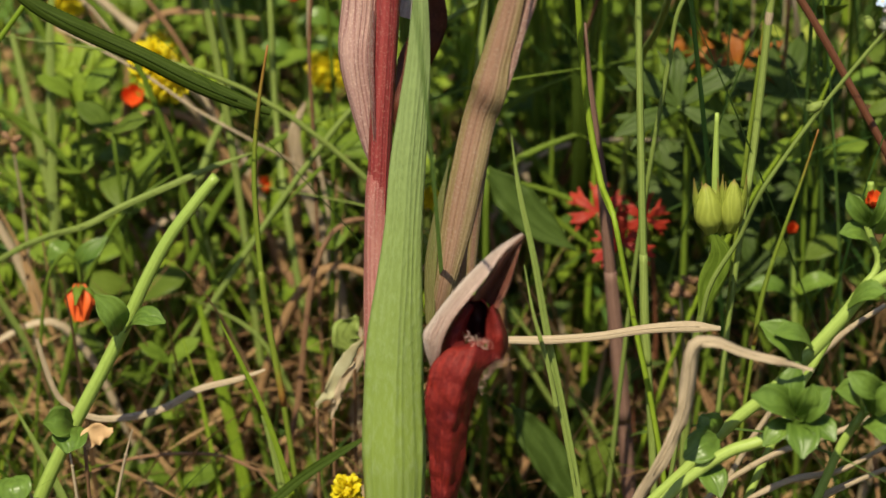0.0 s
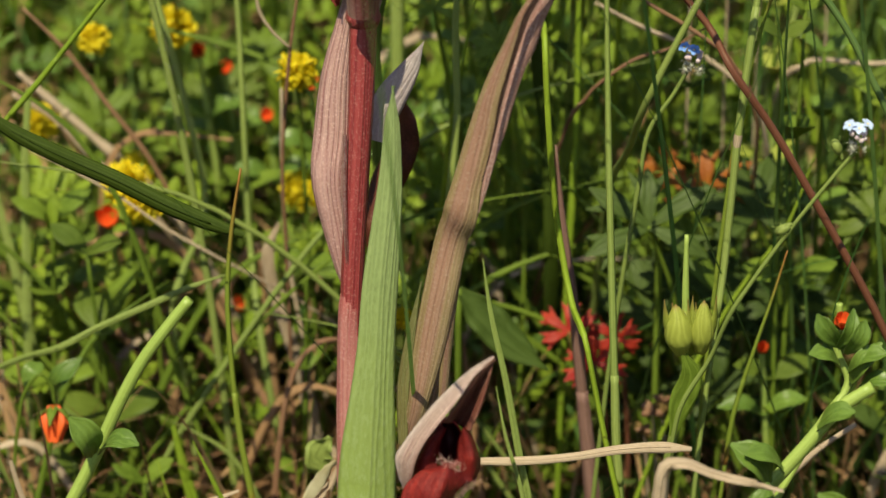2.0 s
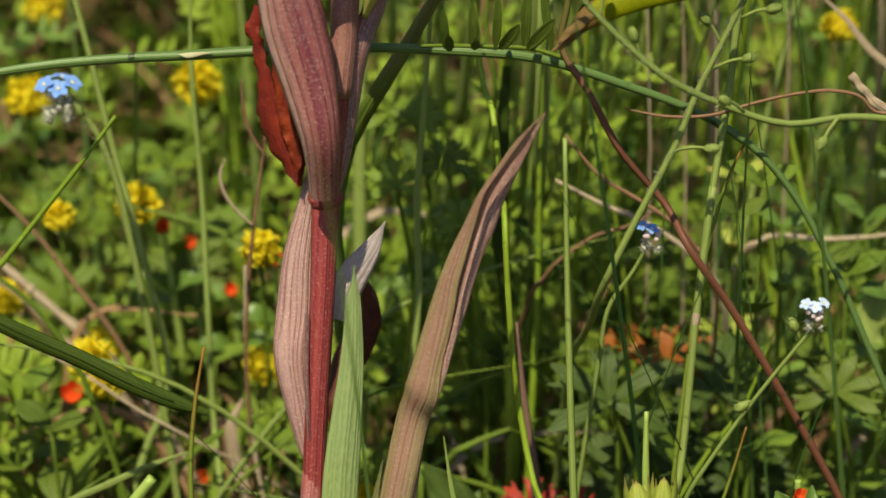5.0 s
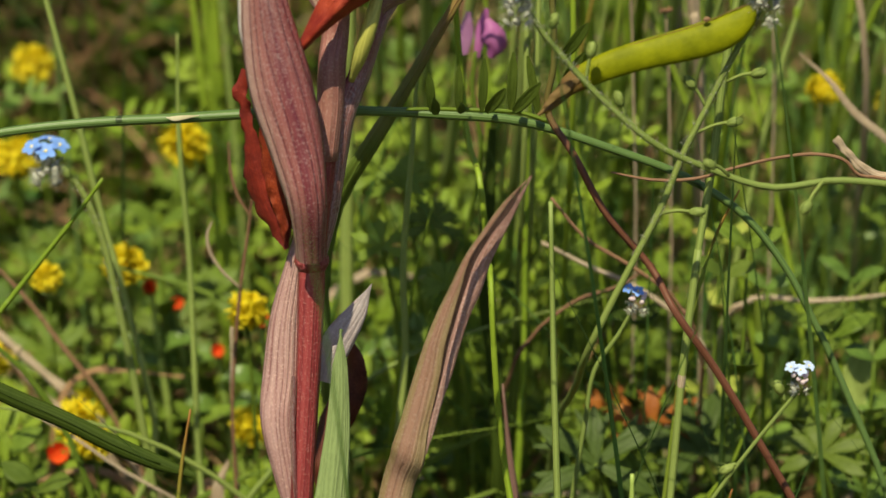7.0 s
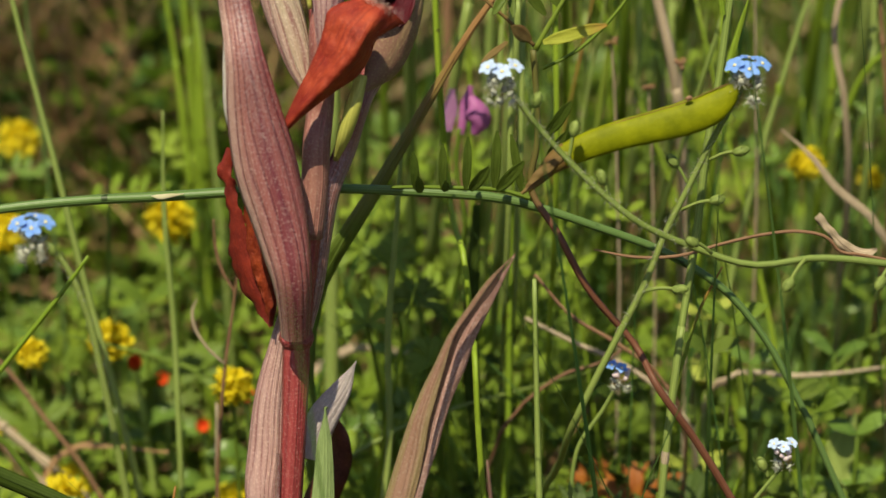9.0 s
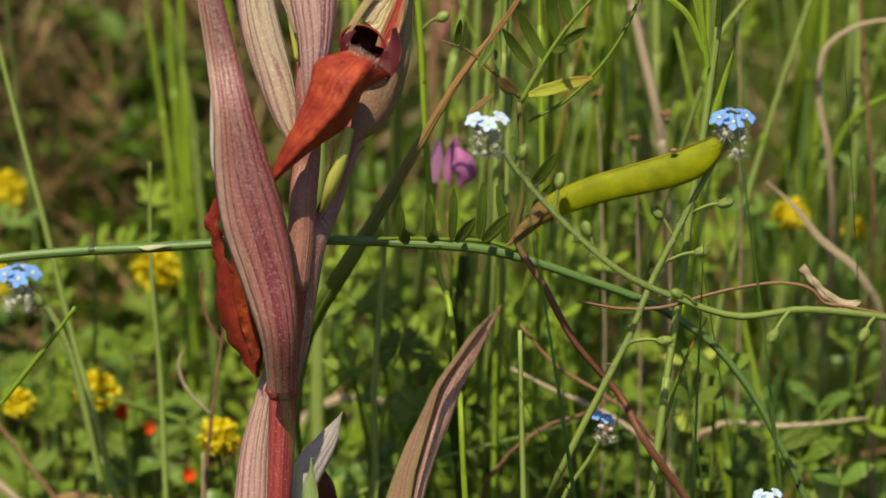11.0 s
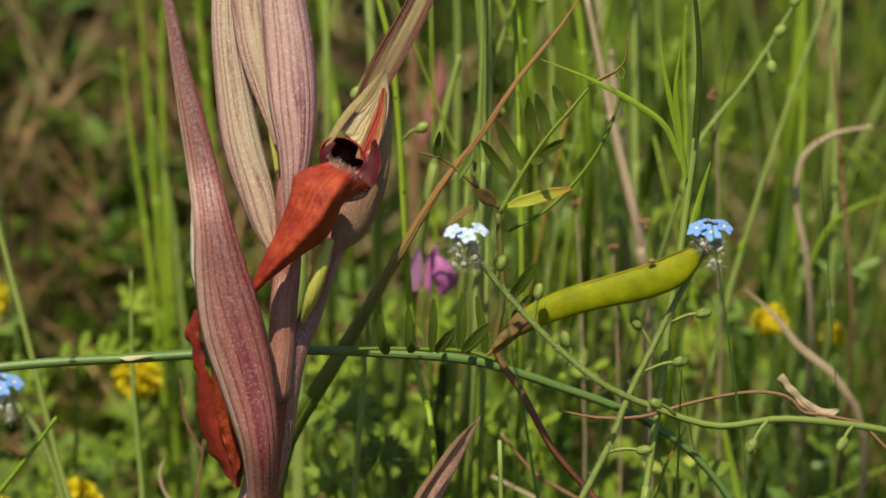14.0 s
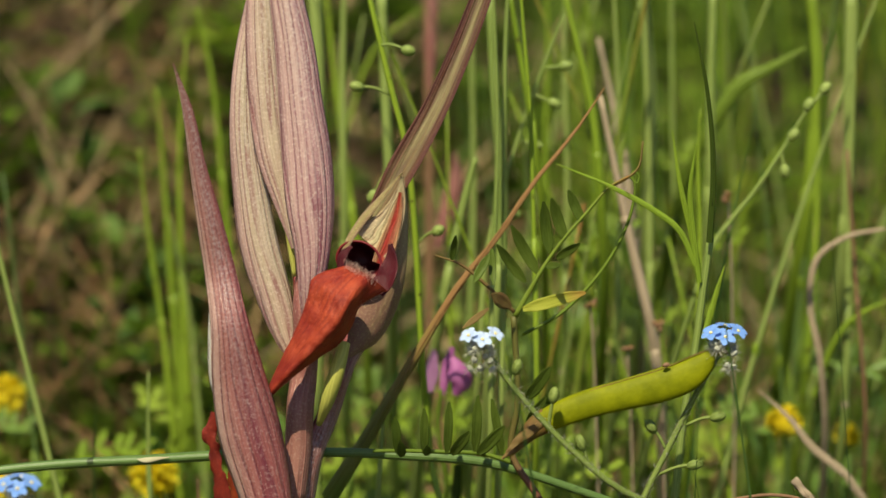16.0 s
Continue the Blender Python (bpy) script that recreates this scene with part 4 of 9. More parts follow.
def orchid():
    root = thing("tongue_orchid", (-0.0095, 0.402, 0.0), "tall tongue orchid with maroon striped bracts and brick-red lips", "orchid")
    part("stem", Geo().tube([(-0.0085, 0.402, -0.002)] + [(-0.0099, 0.4000, 0.0457), (-0.0101, 0.4000, 0.0684), (-0.0098, 0.4000, 0.0832), (-0.0095, 0.4000, 0.0935), (-0.0087, 0.4000, 0.1081)] + [(-0.0077, 0.4000, 0.1259), (-0.0074, 0.4000, 0.1338), (-0.0055, 0.4000, 0.1502)] + [(-0.0039, 0.4010, 0.1644), (-0.0034, 0.4040, 0.1776), (-0.0042, 0.4090, 0.1890), (-0.0057, 0.4090, 0.2027), (-0.0066, 0.4090, 0.2164)],
                              [0.00200, 0.00195, 0.00190, 0.00184, 0.00178, 0.00176, 0.00188, 0.00205, 0.00197, 0.00188, 0.00179, 0.00162, 0.00137, 0.00103, 0.00060], 12, 70), "stem_red", root, "glossy wine-red stem")
    part("upper_stem", Geo().tube([(-0.0053, 0.3995, 0.1503), (-0.0044, 0.3995, 0.1588), (-0.0040, 0.3995, 0.1656)] + [(-0.0037, 0.4005, 0.1679), (-0.0033, 0.4005, 0.1748), (-0.0035, 0.4005, 0.1807), (-0.0038, 0.4050, 0.1852)], [0.00197, 0.00205, 0.00205, 0.00201, 0.00192, 0.00162, 0.00085], 12, 32), "stem_upper", root, "pinkish brown speckled upper stem")
    # swollen joints under the bracts
    part("stem_joint", Geo().tube([(-0.0075, 0.4000, 0.1360), (-0.0074, 0.4000, 0.1346), (-0.0074, 0.4000, 0.1334)], [0.00231, 0.00265, 0.00214], 12, 6), "stem_red", root)
    part("lower_stem", Geo().tube([(-0.0085, 0.402, -0.002)] + [(-0.0100, 0.4000, 0.0457), (-0.0102, 0.4000, 0.0684), (-0.0100, 0.4000, 0.0813), (-0.0098, 0.4000, 0.0895), (-0.0096, 0.4000, 0.0938)], [0.00215, 0.00210, 0.00205, 0.00198, 0.00186, 0.00150], 12, 40), "stem_pink", root, "rosy lower stem")
    part("leaf", Geo().sheet([(-0.0030, 0.3880, 0.1273), (-0.0032, 0.3880, 0.1217), (-0.0035, 0.3880, 0.1133), (-0.0043, 0.3880, 0.1048), (-0.0052, 0.3880, 0.0962), (-0.0058, 0.3880, 0.0874), (-0.0065, 0.3880, 0.0785), (-0.0072, 0.3880, 0.0695), (-0.0075, 0.3880, 0.0604), (-0.0075, 0.3880, 0.0464)] + [(-0.0072, 0.394, 0.012)],
                                    [0.00009, 0.00111, 0.00171, 0.00226, 0.00265, 0.00282, 0.00342, 0.00419, 0.00453, 0.00479, 0.00256], TOWARDS, [0.25, 0.3, 0.35, 0.4, 0.5, 0.7], 0.22, 60, 14, 0.0005, 0.00008, 9), "leaf", root, "upright green leaf with parallel ribs")
    part("leaf", Geo().sheet([(0.0245, 0.3860, 0.1506), (0.0207, 0.3860, 0.1464), (0.0179, 0.3860, 0.1422), (0.0153, 0.3860, 0.1381), (0.0136, 0.3860, 0.1339), (0.0120, 0.3860, 0.1297), (0.0106, 0.3860, 0.1255), (0.0096, 0.3860, 0.1212), (0.0085, 0.3860, 0.1170), (0.0074, 0.3860, 0.1127), (0.0064, 0.3860, 0.1084), (0.0054, 0.3880, 0.1048), (0.0035, 0.3880, 0.0962), (0.0018, 0.3880, 0.0874), (0.0002, 0.3880, 0.0785), (-0.0034, 0.3940, 0.0634)],
                             [0.00006, 0.00039, 0.00055, 0.00067, 0.00091, 0.00134, 0.00158, 0.00197, 0.00213, 0.00228, 0.00268, 0.00250, 0.00250, 0.00238, 0.00154, 0.00077], (-0.25, -1, 0.2), [0.4, 0.5, 0.5, 0.6, 0.7], 0.0, 70, 14, 0.0004), "leaf_dark", root, "bronze-brown folded leaf with green margin")
    part("leaf_flap", Geo().sheet([(0.0244, 0.3845, 0.1507), (0.0222, 0.3845, 0.1467), (0.0198, 0.3845, 0.1426), (0.0176, 0.3845, 0.1384), (0.0163, 0.3845, 0.1343), (0.0147, 0.3845, 0.1301), (0.0135, 0.3845, 0.1259), (0.0125, 0.3845, 0.1217), (0.0112, 0.3845, 0.1174), (0.0102, 0.3845, 0.1131), (0.0093, 0.3845, 0.1093)], [0.00006, 0.00047, 0.00098, 0.00130, 0.00130, 0.00106, 0.00095, 0.00079, 0.00063, 0.00047, 0.00008],
                                  (0.4, -1, 0.2), 0.4, 0.0, 50, 8, 0.0003), "leaf_flap", root, "pinkish rolled-in leaf edge")
    # dark strip laid over the fold as the shade of its groove
    part("leaf_groove", Geo().sheet([(0.0229, 0.3826, 0.1497), (0.0213, 0.3826, 0.1471), (0.0184, 0.3826, 0.1430), (0.0159, 0.3826, 0.1389), (0.0146, 0.3826, 0.1348), (0.0134, 0.3826, 0.1306), (0.0123, 0.3826, 0.1264), (0.0115, 0.3826, 0.1222), (0.0106, 0.3826, 0.1180), (0.0097, 0.3826, 0.1146)], [0.00008, 0.00047, 0.00039, 0.00047, 0.00035, 0.00028, 0.00024, 0.00017, 0.00013, 0.00005], (0.2, -1, 0.2), -0.6, 0.0, 36, 4, 0.0001), "leaf_fold_shade", root, "dark strip painted as shade in the fold between the leaf halves")
    part("leaf_sheath", Geo().sheet([(0.0056, 0.3970, 0.0941), (0.0046, 0.3970, 0.0878), (0.0038, 0.3970, 0.0815), (0.0027, 0.3970, 0.0751), (0.0005, 0.3970, 0.0677)], [0.00077, 0.00111, 0.00111, 0.00094, 0.00051], (0.5, -1, 0.1), 0.6, 0.0, 20, 6), "leaf_dark", root)
    part("leaf_margin", Geo().sheet([(0.0009, 0.3895, 0.0972), (-0.0008, 0.3895, 0.0884), (-0.0019, 0.3895, 0.0803), (-0.0020, 0.3895, 0.0713)], [0.00012, 0.00075, 0.00105, 0.00080], (-0.5, -1, 0.1), 0.4, 0.0, 24, 6, 0.0002), "leaf_edge", root, "green turned edge of the bronze leaf")
    part("leaf_flap", Geo().sheet([(0.0068, 0.3885, 0.0988), (0.0055, 0.3885, 0.0933), (0.0048, 0.3885, 0.0869), (0.0042, 0.3885, 0.0798), (0.0035, 0.3885, 0.0744)], [0.00010, 0.00080, 0.00090, 0.00075, 0.00020], (0.5, -1, 0.1), 0.5, 0.0, 24, 6, 0.0002), "leaf_dark", root, "olive and brown inner edge of the folded leaf")
    # lower pale bract that hugs the stem
    part("bract", Geo().sheet([(-0.0089, 0.4050, 0.1404), (-0.0101, 0.4050, 0.1343), (-0.0120, 0.4050, 0.1246), (-0.0128, 0.4050, 0.1156)] + [(-0.0134, 0.4045, 0.1086), (-0.0124, 0.4045, 0.1006), (-0.0113, 0.4045, 0.0941), (-0.0103, 0.4045, 0.0896)], [0.00051, 0.00128, 0.00239, 0.00299, 0.00282, 0.00205, 0.00111, 0.00021], (-0.3, -1, 0.1), [0.9, 0.9, 0.8, 0.9], 0.0, 44, 14, 0.0003), "bract_pink", root, "pale pink bract with dark parallel veins")
    part("bract_edge", Geo().sheet([(-0.0103, 0.3985, 0.1172), (-0.0106, 0.3985, 0.1086), (-0.0103, 0.3985, 0.0998), (-0.0101, 0.3985, 0.0945)], [0.00038, 0.00047, 0.00038, 0.00017], (-0.6, -1, 0.1), 0.3, 0.0, 20, 4), "bract_maroon", root)
    # flower half hidden behind the stem
    part("sepal", Geo().sheet([(0.0015, 0.4035, 0.1302), (-0.0007, 0.4035, 0.1259), (-0.0038, 0.4035, 0.1209), (-0.0059, 0.4035, 0.1149)], [0.00009, 0.00154, 0.00239, 0.00171], (0.2, -1, 0.3), 0.35, 0.0, 24, 8), "hood_white", root, "silvery pointed sepal")
    part("lip", Geo().sheet([(-0.0020, 0.4160, 0.1176), (-0.0013, 0.4160, 0.1132), (-0.0027, 0.4160, 0.1088), (-0.0050, 0.4160, 0.1040)] + [(-0.0066, 0.4120, 0.0992), (-0.0071, 0.4120, 0.0928)], [0.00068, 0.00179, 0.00265, 0.00256, 0.00222, 0.00034], (-0.4, -1, 0.1), 0.9, 0.0, 28, 8, 0.0003, 0.0003, 3), "lip_brown", root, "dark maroon withered lip")
    # lower open flower
    hood = part("hood", Geo().web([[(0.0112, 0.3690, 0.0929), (0.0078, 0.3695, 0.0906), (0.0043, 0.3700, 0.0873), (0.0010, 0.3705, 0.0832), (-0.0019, 0.3705, 0.0790), (-0.0028, 0.3705, 0.0776), (-0.0024, 0.3700, 0.0747), (-0.0014, 0.3695, 0.0723)],
                                   [(0.0112, 0.3688, 0.0928), (0.0087, 0.3675, 0.0909), (0.0059, 0.3665, 0.0871), (0.0033, 0.3660, 0.0839), (0.0013, 0.3658, 0.0812), (0.0001, 0.3660, 0.0785), (-0.0005, 0.3668, 0.0756), (-0.0013, 0.3690, 0.0725)]], 44, 10, 0.0003, 0.0001), "hood", root, "pale pinkish-tan pointed hood")
    part("hood_lining", Geo().web([[(0.0112, 0.3690, 0.0927), (0.0088, 0.3678, 0.0907), (0.0062, 0.3670, 0.0872), (0.0040, 0.3668, 0.0839)], [(0.0112, 0.3692, 0.0925), (0.0095, 0.3705, 0.0887), (0.0077, 0.3720, 0.0847), (0.0060, 0.3730, 0.0813)], [(0.0112, 0.3690, 0.0925), (0.0104, 0.3692, 0.0888), (0.0091, 0.3692, 0.0845), (0.0079, 0.3694, 0.0815)]], 28, 12, 0.0003), "hood_dark", hood, "brown inside of the hood")
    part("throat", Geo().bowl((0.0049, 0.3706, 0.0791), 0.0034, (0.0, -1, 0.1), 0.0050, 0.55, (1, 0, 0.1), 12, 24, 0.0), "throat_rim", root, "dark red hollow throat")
    part("throat_lobe", Geo().web([[(0.0036, 0.3712, 0.0820), (0.0011, 0.3712, 0.0790), (-0.0004, 0.3712, 0.0761), (-0.0007, 0.3712, 0.0735)], [(0.0039, 0.3700, 0.0820), (0.0022, 0.3692, 0.0794), (0.0014, 0.3686, 0.0774), (0.0013, 0.3684, 0.0749)], [(0.0042, 0.3716, 0.0807), (0.0033, 0.3712, 0.0784), (0.0030, 0.3702, 0.0769), (0.0034, 0.3690, 0.0755)]], 24, 12, 0.0003, 0.0003), "lip_dark", root, "dark red side lobe of the lip")
    part("throat_lobe", Geo().web([[(0.0073, 0.3712, 0.0818), (0.0089, 0.3712, 0.0781), (0.0093, 0.3712, 0.0755), (0.0086, 0.3712, 0.0728)], [(0.0068, 0.3690, 0.0820), (0.0077, 0.3682, 0.0797), (0.0080, 0.3676, 0.0774), (0.0075, 0.3680, 0.0746)], [(0.0063, 0.3712, 0.0808), (0.0060, 0.3705, 0.0784), (0.0061, 0.3692, 0.0768), (0.0064, 0.3684, 0.0752)]], 24, 12, 0.0003, 0.0003), "lip_dark", root, "dark red side lobe of the lip")
    lip = part("lip", Geo().web([[(0.0030, 0.3685, 0.0759), (0.0003, 0.3678, 0.0757), (-0.0015, 0.3672, 0.0740), (-0.0024, 0.3668, 0.0708), (-0.0026, 0.3666, 0.0674), (-0.0022, 0.3665, 0.0639), (-0.0019, 0.3665, 0.0590), (-0.0016, 0.3665, 0.0545), (-0.0011, 0.3665, 0.0500), (-0.0004, 0.3662, 0.0462)],
                                 [(0.0048, 0.3668, 0.0774), (0.0040, 0.3650, 0.0763), (0.0031, 0.3638, 0.0742), (0.0022, 0.3634, 0.0714), (0.0015, 0.3634, 0.0679), (0.0009, 0.3636, 0.0652), (0.0007, 0.3640, 0.0595), (0.0003, 0.3644, 0.0550), (-0.0001, 0.3650, 0.0502), (-0.0004, 0.3660, 0.0461)],
                                 [(0.0085, 0.3688, 0.0741), (0.0067, 0.3680, 0.0738), (0.0054, 0.3676, 0.0722), (0.0046, 0.3676, 0.0694), (0.0038, 0.3676, 0.0661), (0.0033, 0.3676, 0.0634), (0.0031, 0.3676, 0.0596), (0.0022, 0.3674, 0.0550), (0.0010, 0.3670, 0.0502), (-0.0003, 0.3662, 0.0461)]], 60, 24, 0.0004, 0.0005, 0.75), "lip_dark", root, "hanging dark red velvety tongue folded along its middle")
    g = Geo()
    hairs(g, [(0.0034, 0.3682, 0.0775), (0.0043, 0.3665, 0.0777), (0.0054, 0.3662, 0.0775), (0.0065, 0.3668, 0.0770)], 150, 0.0007, (0.1, -0.6, 0.6), 1, 0.000026)
    hairs(g, [(0.0087, 0.3685, 0.0742), (0.0071, 0.3678, 0.0738), (0.0058, 0.3672, 0.0725), (0.0048, 0.3672, 0.0699)], 150, 0.0008, (0.9, -0.4, -0.1), 2, 0.00002)
    part("hair_fringe", g, "hair", lip, "fine whitish hairs")
    # withered flower behind the large bract
    part("lip", Geo().sheet([(-0.0173, 0.4040, 0.1630), (-0.0180, 0.4040, 0.1598), (-0.0171, 0.4040, 0.1559), (-0.0162, 0.4040, 0.1503), (-0.0146, 0.4040, 0.1442), (-0.0124, 0.4040, 0.1389), (-0.0112, 0.4040, 0.1356)], [0.00060, 0.00111, 0.00085, 0.00162, 0.00299, 0.00214, 0.00021], (-0.35, -1, 0.2), [0.3, 1.0, 0.9], 0.1, 44, 10, 0.0003, 0.0005, 2.6, 0.0, 0.0006), "lip_rust", root, "crumpled rust-red withered lip")
    # lit side of the lip put into this fold's brighter orange colour
    part("lip_fold", Geo().sheet([(-0.0147, 0.4022, 0.1545), (-0.0131, 0.4022, 0.1480), (-0.0119, 0.4020, 0.1429), (-0.0115, 0.4020, 0.1368)], [0.00045, 0.00140, 0.00130, 0.00010], (0.25, -1, 0.1), [0.6, 0.9, 0.5], 0.15, 34, 10, 0.0002, 0.0005, 3.2, 0.0, 0.0004), "lip_flame", root, "orange-red fold of the withered lip, painted brighter as its lit part")
    # large striped bract in front
    big = part("bract", Geo().sheet([(-0.0220, 0.3920, 0.2165), (-0.0201, 0.3920, 0.2102), (-0.0185, 0.3920, 0.2012), (-0.0168, 0.3920, 0.1929), (-0.0155, 0.3920, 0.1863)] + [(-0.0140, 0.3890, 0.1789), (-0.0127, 0.3890, 0.1708), (-0.0110, 0.3890, 0.1626), (-0.0090, 0.3890, 0.1543), (-0.0075, 0.3890, 0.1459)] + [(-0.0072, 0.3930, 0.1359)], [0.00009, 0.00073, 0.00124, 0.00188, 0.00231, 0.00282, 0.00393, 0.00462, 0.00402, 0.00299, 0.00214],
                                    (0.1, -1, 0.2), [0.9, 0.8, 0.75, 0.8, 1.0, 1.3, 1.5], 0.0, 70, 18, 0.0003), "bract_maroon", root, "large maroon bract with purple veins and painted silvery sheen")
    part("bract_margin", Geo().sheet([(-0.0171, 0.3930, 0.1811), (-0.0169, 0.3930, 0.1761), (-0.0166, 0.3930, 0.1702), (-0.0156, 0.3930, 0.1643)], [0.00021, 0.00073, 0.00094, 0.00017], (-0.6, -0.9, 0.1), 0.2, 0.0, 16, 4, 0.0002), "margin_white", big, "whitish turned edge")
    # bract and flower on the other side
    cup = part("bract", Geo().sheet([(-0.0063, 0.4000, 0.1346), (-0.0047, 0.4000, 0.1416), (-0.0033, 0.4000, 0.1502), (-0.0017, 0.4000, 0.1579)] + [(0.0003, 0.4020, 0.1624), (0.0027, 0.4020, 0.1698)] + [(0.0060, 0.4090, 0.1757), (0.0093, 0.4090, 0.1833), (0.0103, 0.4090, 0.1907)], [0.00171, 0.00222, 0.00214, 0.00197, 0.00188, 0.00188, 0.00265, 0.00239, 0.00188], (0.55, -1, 0.0), [1.2, 0.9, 0.8, 0.9], 0.0, 44, 10, 0.0003), "bract_maroon", root, "purple bract cupping the flower")
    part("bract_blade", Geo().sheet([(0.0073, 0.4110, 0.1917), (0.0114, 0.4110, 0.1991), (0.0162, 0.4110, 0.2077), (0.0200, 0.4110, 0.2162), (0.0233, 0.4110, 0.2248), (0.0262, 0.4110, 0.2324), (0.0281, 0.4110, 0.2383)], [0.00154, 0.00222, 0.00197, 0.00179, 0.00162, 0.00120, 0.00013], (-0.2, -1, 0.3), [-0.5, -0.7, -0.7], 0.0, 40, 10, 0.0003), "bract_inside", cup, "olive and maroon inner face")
    part("hood_lining", Geo().sheet([(0.0111, 0.4006, 0.1992), (0.0106, 0.4006, 0.1956), (0.0093, 0.4006, 0.1924), (0.0078, 0.4006, 0.1902), (0.0066, 0.4006, 0.1888)], [0.00013, 0.00110, 0.00210, 0.00300, 0.00330], (-0.1, -1, 0.2), [-0.1, -0.2, -0.25, -0.25], 0.0, 30, 12, 0.0003), "hood_inside", root, "cream and olive inside of the hood")
    part("hood", Geo().sheet([(0.0111, 0.4003, 0.1997), (0.0079, 0.4003, 0.1959), (0.0051, 0.4003, 0.1926), (0.0031, 0.4003, 0.1895), (0.0021, 0.4000, 0.1876)], [0.00008, 0.00050, 0.00070, 0.00060, 0.00024], (-0.6, -1, 0.3), 0.6, 0.0, 28, 8, 0.0003), "hood_green", root, "pale olive turned edge of the hood")
    part("hood_streak", Geo().sheet([(0.0109, 0.3999, 0.1968), (0.0104, 0.3999, 0.1938), (0.0096, 0.3999, 0.1909), (0.0086, 0.3999, 0.1880), (0.0079, 0.3999, 0.1861)], [0.00030, 0.00078, 0.00112, 0.00140, 0.00130], (0, -1, 0.2), -0.3, 0.0, 24, 10, 0.0002), "streak", root, "red streak that fades into cream")
    part("hood_side", Geo().sheet([(0.0114, 0.4022, 0.1990), (0.0116, 0.4022, 0.1936), (0.0113, 0.4022, 0.1885), (0.0106, 0.4022, 0.1843), (0.0085, 0.4022, 0.1792), (0.0059, 0.4022, 0.1750), (0.0030, 0.4022, 0.1718)], [0.00016, 0.00052, 0.00092, 0.00148, 0.00270, 0.00285, 0.00070], (0.45, -1, 0.0), [0.3, 0.5, 0.9, 1.0], 0.0, 40, 12, 0.0003), "hood_olive", root, "beige and purple outside of the hood")
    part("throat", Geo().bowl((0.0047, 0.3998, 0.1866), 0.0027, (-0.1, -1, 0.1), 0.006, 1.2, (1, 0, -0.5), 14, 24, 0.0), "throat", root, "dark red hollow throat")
    part("throat_lobe", Geo().sheet([(0.0092, 0.3982, 0.1893), (0.0095, 0.3978, 0.1870), (0.0089, 0.3974, 0.1845), (0.0074, 0.3970, 0.1824)], [0.00024, 0.00108, 0.00160, 0.00135], (-0.6, -1, 0.1), -0.6, 0.0, 22, 8, 0.0004, 0.0002, 2.0), "lip_wine", root, "wine-red side lobe of the lip")
    part("throat_lobe", Geo().sheet([(0.0036, 0.3985, 0.1890), (0.0025, 0.3985, 0.1880), (0.0019, 0.3985, 0.1864), (0.0016, 0.3985, 0.1849)], [0.00032, 0.00065, 0.00073, 0.00048], (-0.7, -1, 0.2), 0.5, 0.0, 20, 8, 0.0004, 0.0002, 2.0), "lip_wine", root, "wine-red side lobe of the lip")
    tongue = part("lip", Geo().web([[(0.0026, 0.3965, 0.1862), (-0.0007, 0.3955, 0.1855), (-0.0022, 0.3950, 0.1846), (-0.0028, 0.3945, 0.1823), (-0.0036, 0.3942, 0.1797), (-0.0050, 0.3940, 0.1764), (-0.0067, 0.3938, 0.1727), (-0.0089, 0.3935, 0.1674)],
                                    [(0.0061, 0.3935, 0.1852), (0.0042, 0.3918, 0.1836), (0.0029, 0.3905, 0.1818), (0.0016, 0.3900, 0.1794), (-0.0005, 0.3900, 0.1768), (-0.0030, 0.3905, 0.1741), (-0.0058, 0.3912, 0.1711), (-0.0089, 0.3930, 0.1674)],
                                    [(0.0089, 0.3965, 0.1826), (0.0065, 0.3955, 0.1818), (0.0046, 0.3955, 0.1804), (0.0036, 0.3958, 0.1777), (0.0021, 0.3958, 0.1753), (-0.0007, 0.3953, 0.1735), (-0.0053, 0.3945, 0.1703), (-0.0089, 0.3937, 0.1672)]], 64, 24, 0.0004, 0.0004, 0.8), "lip_orange", root, "brick-red velvety tongue bent to a point")
    g = Geo()
    hairs(g, [(0.0029, 0.3945, 0.1867), (0.0043, 0.3938, 0.1859), (0.0057, 0.3933, 0.1852), (0.0067, 0.3938, 0.1843)], 220, 0.0008, (0.2, -0.2, 1.0), 4, 0.000022)
    hairs(g, [(0.0069, 0.3950, 0.1820), (0.0054, 0.3945, 0.1817), (0.0042, 0.3940, 0.1811), (0.0031, 0.3940, 0.1801)], 60, 0.0008, (0.7, -0.4, -0.5), 5, 0.000018)
    part("hair_fringe", g, "hair", tongue, "fine whitish hairs")
    part("ovary", Geo().tube([(0.0026, 0.3965, 0.1749), (0.0014, 0.3950, 0.1707), (0.0000, 0.3955, 0.1664), (-0.0013, 0.3980, 0.1623)], [0.00085, 0.00112, 0.00105, 0.00045], 10, 14), "ovary", root, "yellow-green ovary")
    part("ovary", Geo().tube([(-0.0066, 0.4012, 0.1947), (-0.0059, 0.4012, 0.1909), (-0.0053, 0.4012, 0.1875), (-0.0049, 0.4012, 0.1841)], [0.00013, 0.00038, 0.00047, 0.00034], 8, 12), "ovary", root)
